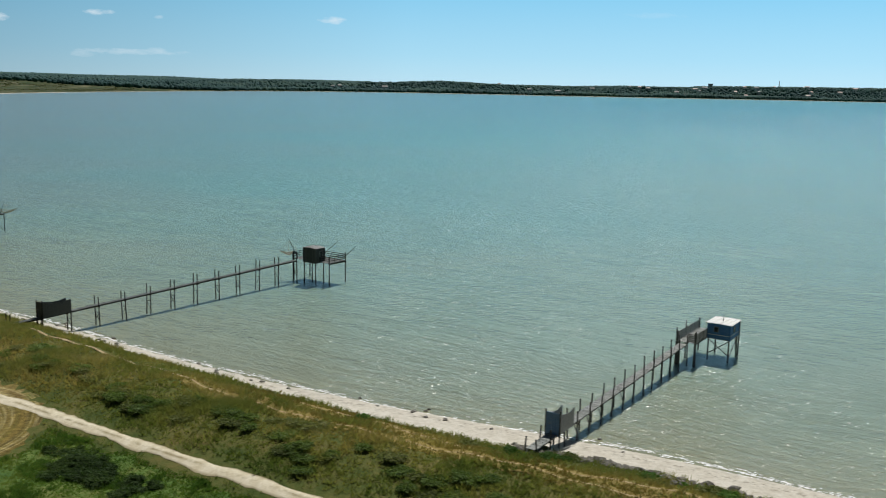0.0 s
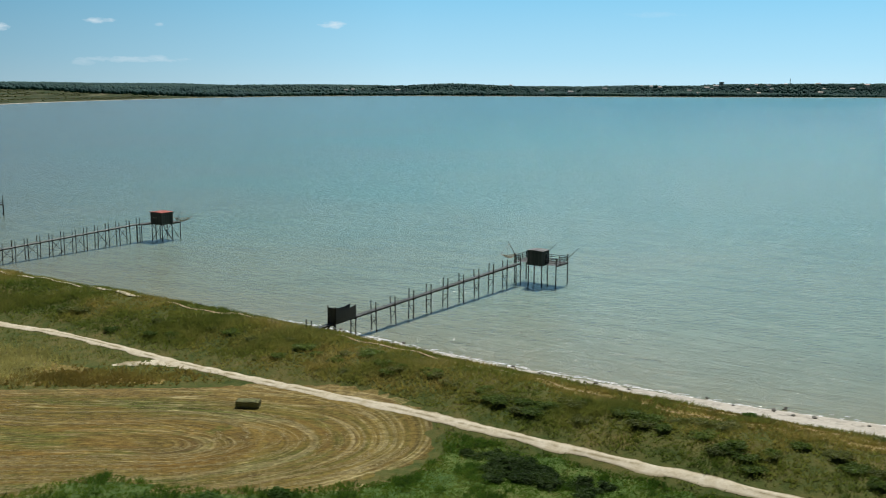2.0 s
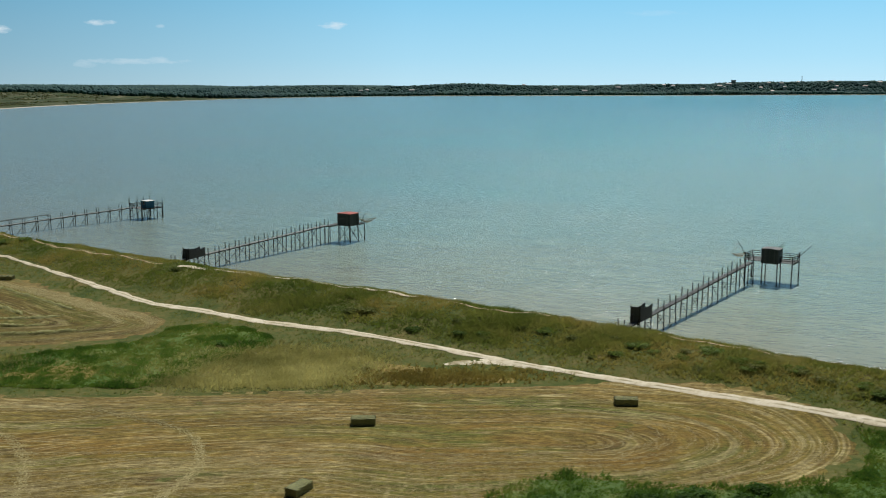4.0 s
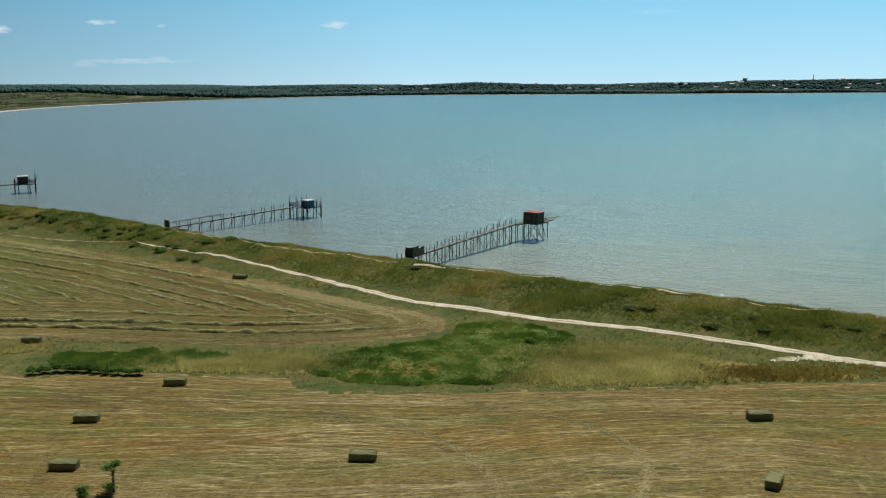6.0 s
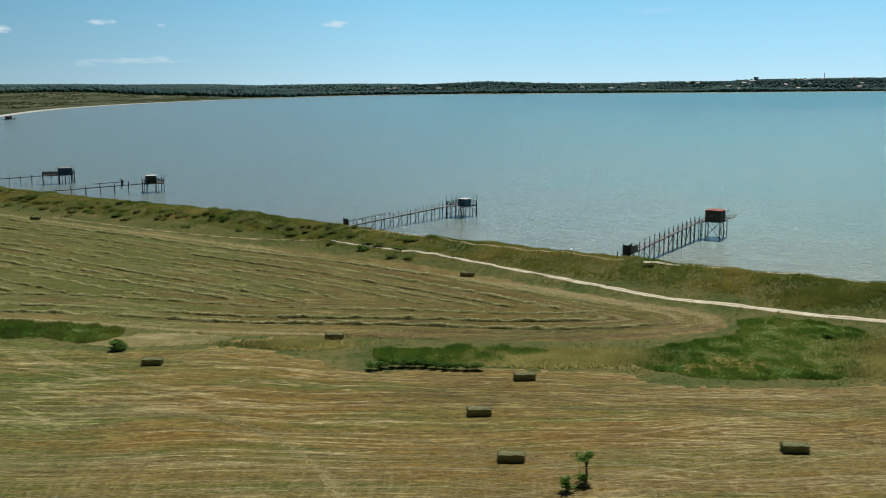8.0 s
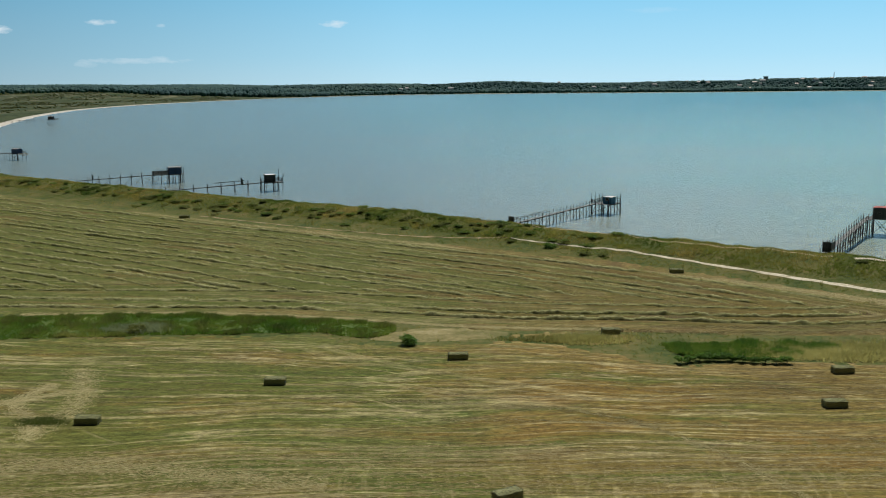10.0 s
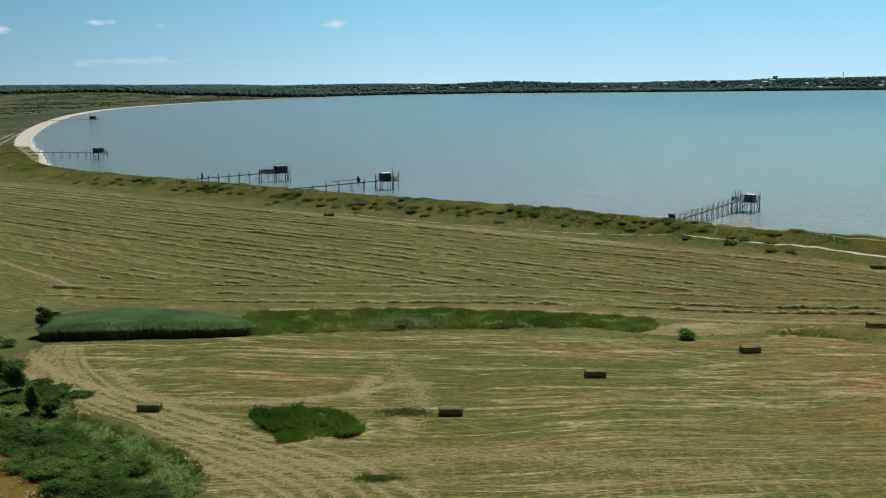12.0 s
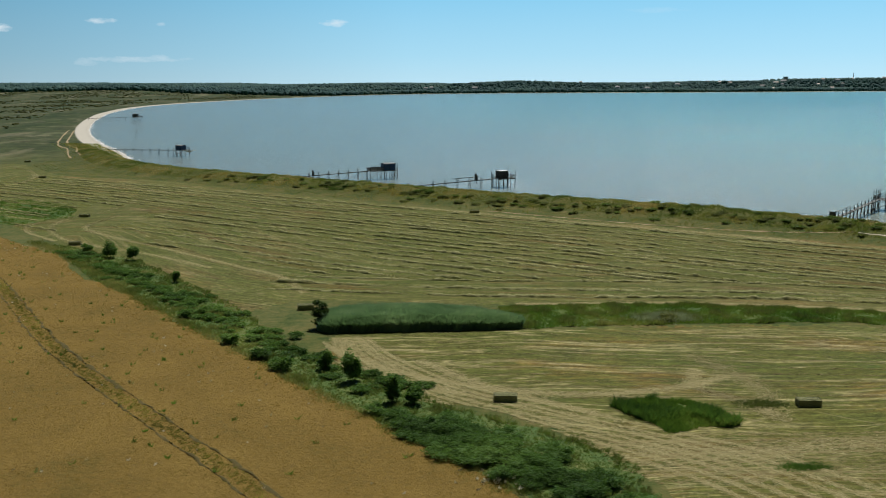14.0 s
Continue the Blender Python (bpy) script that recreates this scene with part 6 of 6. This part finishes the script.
def shrub(name, x, y, z, clumps, many, leaf, material, label, category="shrub", trunk=0.0, group=""):
    """A shrub or small tree: a stem with limbs and clumps of leaves (dx, dy, dz, rx, ry, rz)."""
    root = empty(name, pose(x, y, z), label, category, group)
    quads = []
    for dx, dy, dz, rx, ry, rz in clumps:
        leaf_cloud((quads, None), (dx, dy, dz), (rx, ry, rz), many, leaf)
    v = np.array(quads).reshape(-1, 3)
    i = np.arange(len(v)).reshape(-1, 4)
    f = np.vstack([i[:, [0, 1, 2]], i[:, [0, 2, 3]]])
    # a closed inner mass of twigs and leaves
    for dx, dy, dz, rx, ry, rz in clumps:
        w = BALL * rng.uniform(0.4, 0.66, (len(BALL), 1)) * (rx, ry, rz) + (dx, dy, dz)
        f = np.vstack([f, BALL_FACES + len(v)])
        v = np.vstack([v, w])
    v[:, 2] = np.maximum(v[:, 2], 0.0)
    link("crown", fast_mesh("crown", v, f), material, root)
    bm = bmesh.new()
    base = max(0.05, trunk * 0.06)
    top = trunk if trunk else 0.3
    pole(bm, (0, 0, -0.1), (0.03, 0.02, top), base, base * 0.6, 6)
    for dx, dy, dz, rx, ry, rz in clumps:
        pole(bm, (0.03, 0.02, top * 0.7), (dx, dy, max(dz, top * 0.75)), base * 0.5, base * 0.2, 5)
    part("trunk", bm, bark_mat, root)
    return root


def bushy(w, h, k):
    """Clump list for a round bush of that half width and height."""
    out = []
    for i in range(k):
        a = 2 * math.pi * i / k + rng.uniform(-0.4, 0.4)
        r = w * 0.5 * rng.uniform(0.5, 1.0)
        s = rng.uniform(0.3, 0.55)
        out.append((math.cos(a) * r, math.sin(a) * r, h * rng.uniform(0.28, 0.72), w * s, w * s, h * rng.uniform(0.22, 0.4)))
    return out


# the hedge trees beside the crop
for x, y, w, h, k, tr in ((-275.8, 107.5, 1.2, 2.5, 5, 1.0), (-272.4, 102.8, 1.45, 3.4, 6, 1.2), (-267.8, 95.4, 0.9, 2.9, 5, 1.0), (-265.6, 94.6, 1.2, 2.0, 5, 0.7),
                          (-323, 183, 1.8, 3.0, 6, 1.0), (-318, 180, 1.5, 2.8, 5, 1.0), (-305, 159, 0.8, 2.0, 4, 0.8), (-330, 191, 1.3, 1.5, 4, 0.4), (-289, 119, 1.5, 1.5, 5, 0.4),
                          (-298, 134, 1.3, 1.2, 4, 0.3), (-264, 86.5, 0.5, 1.4, 3, 0.5), (-284, 112, 1.6, 1.4, 5, 0.4), (-281, 107.5, 1.8, 1.5, 5, 0.4)):
    shrub("hedge_tree" if h > 1.8 else "bush", x, y, 0.15, bushy(w, h, k + 3), 230, 0.13, leaf_mat, "small dark green hedgerow tree beside the crop" if h > 1.8 else "low green bush in the hedgerow",
          "tree" if h > 1.8 else "bush", tr)
shrub("hedge_tree", -278.3, 127.2, 0.15, ((0, 0, 0.7, 0.9, 0.8, 0.6), (0.3, 0.2, 1.5, 0.8, 0.8, 0.6), (-0.4, 0.1, 1.9, 0.7, 0.7, 0.6), (0.1, -0.3, 2.5, 0.8, 0.7, 0.55), (0.5, 0.2, 3.1, 0.6, 0.6, 0.45), (-0.3, 0.2, 3.4, 0.5, 0.5, 0.4), (0.9, 0, 2.4, 0.45, 0.45, 0.4)),
      260, 0.13, dark_leaf_mat, "small leafy tree at the end of the reed bed", "tree", 1.2)
# bramble thicket along the hedge foot
for i in range(72):
    f = rng.uniform(0, 1)
    x = -266.3 + 16.5 * f + rng.normal(0, 1.5)
    y = 89 - 18 * f + rng.normal(0, 2.0)
    shrub("bramble", x, y, 0.12, bushy(rng.uniform(1.5, 2.2), rng.uniform(1.0, 1.35), 4), 460, 0.07, leaf_mat, "dense low green bramble thicket", "bramble", group="bramble thicket")
for i in range(190):
    f = rng.uniform(0, 1)
    x, y = -333.5 + 66 * f + rng.normal(0, 1.5), 191 - 92 * f + rng.normal(0, 1.2)
    shrub("bramble", x, y, 0.12, bushy(rng.uniform(0.8, 1.7), rng.uniform(0.4, 0.95), 4), 230, 0.08, leaf_mat, "low green bramble in the hedge strip", "bramble", group="hedge strip")
for i in range(16):
    x, y = rng.uniform(-72, -44), rng.uniform(66, 74)
    shrub("bramble", x, y, 0.12, bushy(rng.uniform(1.2, 2.0), rng.uniform(0.7, 1.1), 4), 240, 0.12, leaf_mat, "low green bramble mound at the field edge", "bramble", group="field edge brambles")
# ditch and verge bushes
for x, y, w, h, z, mt in ((-230, 129, 1.8, 1.2, 0.15, dull_leaf_mat), (-193, 120.4, 1.5, 1.4, 0.15, leaf_mat), (-165, 188, 1.7, 1.6, 0.5, leaf_mat), (-101, 121, 1.1, 0.9, 0.15, leaf_mat),
                          (-162, 190, 1.4, 1.5, 0.5, leaf_mat),
                          (7.2, 78.6, 1.5, 1.4, 1.2, leaf_mat), (3.6, 81, 1.4, 0.9, 1.3, dull_leaf_mat), (-6, 88, 0.9, 0.9, 1.4, leaf_mat), (-290, 302, 2.2, 1.5, 1.6, leaf_mat), (-273, 287, 1.6, 1.2, 1.6, leaf_mat),
                          (5.4, 80.2, 0.9, 0.7, 1.2, leaf_mat), (-150, 187, 1.6, 0.9, 1.8, leaf_mat)):
    shrub("bush", x, y, z - 0.1, bushy(w, h, 5) + [(0, 0, h * 0.25, w * 0.7, w * 0.7, h * 0.3)], 280, 0.1, mt, "rounded green bush among the rough grass", "bush", group="bushes on the verge")
for i in range(34):
    f = rng.uniform(0, 1)
    x, y = -34 + 11.5 * f + rng.normal(0, 1.0), 81.8 - 8.0 * f + rng.normal(0, 1.0)
    shrub("bramble", x, y, 0.12, bushy(rng.uniform(0.8, 1.6), rng.uniform(0.4, 0.85), 4), 230, 0.08, dark_leaf_mat, "low dark green bramble in the lush grass", "bramble", group="brambles by the track")
for i in range(11):
    shrub("bush", -160.5 + 1.25 * i, 110.2 + 0.9 * math.sin(i * 0.5), 0.15, bushy(1.0, 0.9, 3), 220, 0.10, leaf_mat, "dark green bush along the ditch edge", "bush", group="ditch bushes")
# bank scrub
for i in range(60):
    k = int(rng.integers(20, len(near) - 60))
    o = rng.uniform(9, 22)
    p = near[k] + nrm[k] * o
    if not apart_from(np.array([p[0]]), np.array([p[1]]), path_line, 2.5)[0] or min(apart_from(np.array([p[0]]), np.array([p[1]]), smooth(l, 0.6), 1.6)[0] for l in TRACKS) == 0:
        continue
    w = rng.uniform(0.7, 1.9)
    shrub("scrub", p[0], p[1], float(height(p[0], p[1])) - 0.15, bushy(w, w * 0.36, 5), 150, 0.13, dull_leaf_mat, "low grey-green scrub on the shore bank", "scrub", group="bank scrub")
crest = smooth([(-150, 183), (-172, 205), (-200, 226), (-226, 244), (-258, 268), (-290, 294), (-322, 322)], 0.7)
for i in range(150):
    p = crest[int(rng.integers(0, len(crest)))] + rng.normal(0, 3.0, 2)
    w = rng.uniform(0.9, 2.0)
    shrub("scrub", p[0], p[1], float(height(p[0], p[1])) - 0.15, bushy(w, rng.uniform(0.4, 0.8), 5), 110, 0.14, scrub_leaf_mat if i % 2 else dull_leaf_mat, "green scrub along the crest of the bank", "scrub", group="bank scrub")
lee = smooth([(-78, 125), (-66, 119), (-52, 111.5), (-44, 104), (-36, 98), (-27, 90.5), (-14, 81.5), (-6.5, 76), (1.6, 70.5), (8, 66)], 0.5)
for i in range(70):
    p = lee[int(len(lee) * rng.uniform(0, 1) ** 0.75 * 0.999)] + rng.normal(0, 1.5, 2)
    w = rng.uniform(0.8, 1.9)
    shrub("scrub", p[0], p[1], float(height(p[0], p[1])) - 0.15, bushy(w, rng.uniform(0.4, 0.75), 5), 230, 0.09, scrub_leaf_mat if i % 3 else dull_leaf_mat, "dense green bramble and scrub in the lee of the bank", "scrub", group="bank scrub")
for i in range(26):
    f = rng.uniform(0, 1)
    x, y = 9 + 30 * f + rng.normal(0, 0.9), 80.5 - 19 * f + rng.normal(0, 0.9)
    w = rng.uniform(0.5, 1.2)
    shrub("bush", x, y, float(height(x, y)) - 0.05, bushy(w, w * 0.5, 4), 170, 0.11, leaf_mat if i % 3 else dull_leaf_mat, "low green plant among the beach boulders", "bush", group="plants among boulders")
# the two saplings left standing in the hay
shrub("sapling", -141.2, 76.3, 0.15, ((-0.3, 0.1, 2.1, 0.75, 0.7, 0.4), (0.3, 0.2, 2.3, 0.4, 0.4, 0.3), (-0.3, 0.0, 0.4, 0.6, 0.5, 0.4)), 150, 0.11, leaf_mat, "thin green sapling standing in the mown hay", "tree", 2.0)
shrub("sapling", -143.2, 74.6, 0.15, ((0, 0, 0.9, 0.55, 0.5, 0.5), (0.1, 0, 0.4, 0.5, 0.5, 0.4)), 150, 0.11, leaf_mat, "thin green sapling standing in the mown hay", "tree", 0.8)

# ---------------------------------------------------------------- boulders by the beach
def boulder(seed):
    bm = bmesh.new()
    bmesh.ops.create_icosphere(bm, subdivisions=2, radius=0.5)
    for v in bm.verts:
        q = v.co.normalized()
        k = 1 + 0.55 * noise.noise(q * 1.6 + Vector((seed * 3.1, 0, 0))) + 0.15 * noise.noise(q * 5 + Vector((0, seed, 0)))
        v.co = Vector((q.x * 0.62 * k, q.y * 0.45 * k, max(-0.2, q.z * 0.32 * k)))
    me = bpy.data.meshes.new("boulder")
    bm.to_mesh(me)
    bm.free()
    me.materials.append(rock_mat)
    return me


rocks = [boulder(i) for i in range(5)]
rock_line = smooth([(8, 83), (11, 81), (15, 79), (19, 76.6), (22, 74.6), (26, 71.6), (33, 66), (44, 59)], 0.3)
for i in range(190):
    p = rock_line[int(rng.integers(0, len(rock_line)))] + rng.normal(0, 0.8, 2)
    ob = new("boulder", rocks[i % 5])
    s = rng.uniform(0.4, 1.15)
    ob.matrix_world = pose(p[0], p[1], float(height(p[0], p[1])) + 0.04, rng.uniform(-12, 12), rng.uniform(-12, 12), rng.uniform(0, 360)) @ Matrix.Diagonal((s, s, s, 1))
    tagged(ob, "grey weathered boulder at the top of the beach", "boulder", "beach boulders")
for i in range(40):
    k = int(rng.integers(0, 130))
    p = near[60 + k] + nrm[60 + k] * rng.uniform(-1.5, 1.5)
    ob = new("boulder", rocks[i % 5])
    s = rng.uniform(0.25, 0.6)
    ob.matrix_world = pose(p[0], p[1], max(0.0, float(height(p[0], p[1]))) + 0.02, 0, 0, rng.uniform(0, 360)) @ Matrix.Diagonal((s, s, s, 1))
    tagged(ob, "small dark stone at the waterline", "boulder", "waterline stones")

# ---------------------------------------------------------------- the far shore


def clumps_of_wood(name, x, y, z, size, tall, material, label):
    """Woods seen from afar: uneven crowns packed together, one mesh."""
    base, tri = CROWN, CROWN_FACES
    k = len(x)
    r = rng.uniform(0.75, 1.15, (k, len(base), 1))
    v = base[None] * r * np.stack([size, size, tall * 0.6], 1)[:, None, :]
    v += np.stack([x, y, z + tall * 0.45], 1)[:, None, :]
    f = (tri[None] + (np.arange(k) * len(base))[:, None, None]).reshape(-1, 3)
    me = fast_mesh(name, v.reshape(-1, 3), f)
    me.shade_smooth()
    return tagged(link(name, me, material), label, "woods", kind="stuff")


far_line = smooth(COAST_FAR[6:], 12.0)
ft = np.gradient(far_line, axis=0)
ft /= np.linalg.norm(ft, axis=1)[:, None]
fn = np.c_[-ft[:, 1], ft[:, 0]]
# clearings with houses
sites = []
for i in range(46):
    x = rng.uniform(880, 2100) if i % 6 else rng.uniform(-300, 880)
    kk = int(np.argmin(np.abs(far_line[:, 0] - x)))
    q = far_line[kk] + fn[kk] * rng.uniform(140, 520)
    sites.append((q[0], q[1], rng.uniform(9, 20), rng.uniform(8, 10), rng.uniform(4, 6) + 2 * (i % 3 == 0), rng.uniform(-25, 25), i % 3))
k = rng.integers(0, len(far_line), 38000)
o = 22 + 1000 * rng.uniform(0, 1, len(k)) ** 1.5
p = far_line[k] + fn[k] * o[:, None] + rng.normal(0, 8, (len(k), 2))
ok = (p[:, 1] > 2350) & (p[:, 0] < 3800) & (p[:, 1] < 4800)
patch = np.array([noise.noise(Vector((a * 0.004, b * 0.006, 3.0))) for a, b in p])
ok &= (patch > -0.42) | (o < 70)
for x, y, w, *_ in sites:
    ok &= ~((np.abs(p[:, 0] - x) < w * 0.5 + 3) & (p[:, 1] < y + 8) & (p[:, 1] > y - 45))
p = p[ok]
clumps_of_wood("far_woods", p[:, 0], p[:, 1], height(p[:, 0], p[:, 1]), rng.uniform(3.5, 7.0, len(p)), rng.uniform(5, 11, len(p)) * (1 + 0.25 * np.sin(p[:, 0] * 0.013) * np.sin(p[:, 0] * 0.0047 + 1)), hazed_leaf_mat, "woods along the far shore, haze tinted into their dark green")
# woods and scrub behind the marsh
wx, wy = rng.uniform(-2700, -150, 26000), rng.uniform(2150, 4300, 26000)
wd = shore(wx, wy)
wp = np.array([noise.noise(Vector((a * 0.003, b * 0.002, 5.0))) for a, b in zip(wx, wy)])
ok = (wd > 200) & (wy > 2330 - 0.1 * wx + 260 * wp)
clumps_of_wood("far_woods", wx[ok], wy[ok], height(wx[ok], wy[ok]), rng.uniform(3.5, 7.5, ok.sum()), rng.uniform(6, 11, ok.sum()), hazed_leaf_mat, "dark pine woods behind the marsh, haze tinted into their colour")
mx, my = rng.uniform(-1500, -430, 15000), rng.uniform(520, 2500, 15000)
md = shore(mx, my)
mp = np.array([noise.noise(Vector((a * 0.012, b * 0.005, 9.0))) for a, b in zip(mx, my)])
ok = (md > 55) & (mp > 0.02 + rng.normal(0, 0.06, len(mp)))
clumps_of_wood("marsh_scrub", mx[ok], my[ok], height(mx[ok], my[ok]), rng.uniform(1.2, 3.4, ok.sum()), rng.uniform(0.6, 1.5, ok.sum()), dull_leaf_mat, "dark scrub scattered over the marsh")


def far_house(x, y, w, l, h, turn, roof_material):
    root = empty("house", pose(x, y, float(height(x, y)) + 3.0, 0, 0, turn), "pale rendered house among the trees of the far shore", "house", "far houses")
    part("wall", one(box, (-w / 2, -l / 2, -3), (w / 2, l / 2, h)), render_mat, root)
    bm = bmesh.new()
    e = [bm.verts.new(c) for c in ((-w / 2 - 0.5, -l / 2 - 0.5, h), (w / 2 + 0.5, -l / 2 - 0.5, h), (w / 2 + 0.5, l / 2 + 0.5, h), (-w / 2 - 0.5, l / 2 + 0.5, h), (-w / 2 - 0.5, 0, h + l * 0.28), (w / 2 + 0.5, 0, h + l * 0.28))]
    for f in ((0, 1, 5, 4), (2, 3, 4, 5), (0, 4, 3), (1, 2, 5), (3, 2, 1, 0)):
        bm.faces.new([e[i] for i in f])
    part("roof", bm, roof_material, root)
    for i in range(max(2, int(w / 5))):
        u = -w / 2 + (i + 0.5) * w / max(2, int(w / 5))
        part("window", one(box, (u - 0.6, -l / 2 - 0.05, h * 0.35), (u + 0.6, -l / 2 + 0.02, h * 0.75)), pane_mat, root)


for x, y, w, l, h, turn, kind in sites:
    far_house(x, y, w, l, h, turn, tile_mat if kind else grey_roof_mat)

tower_z = float(height(1104, 3566))
tower = empty("water_tower", pose(1104, 3566, tower_z), "square concrete tower rising above the far woods", "tower")
part("shaft", one(box, (-6, -6, -2), (6, 6, 45 - tower_z)), concrete_mat, tower)
part("parapet", one(box, (-7, -7, 43.5 - tower_z), (7, 7, 47 - tower_z)), concrete_mat, tower)
mast_z = 61.0 - float(height(1370, 3600))
mast = empty("radio_mast", pose(1370, 3600, float(height(1370, 3600))), "slender grey radio mast beyond the far shore", "mast")
for i in range(3):
    a = 2 * math.pi * i / 3
    part("leg", one(pole, (math.cos(a) * 1.4, math.sin(a) * 1.4, 0), (math.cos(a) * 0.6, math.sin(a) * 0.6, mast_z), 0.5, 0.4, 5), steel_mat, mast)
for i in range(6):
    part("ring", one(box, (-1.2, -1.2, mast_z * (i + 0.6) / 6), (1.2, 1.2, mast_z * (i + 0.6) / 6 + 0.5)), steel_mat, mast)
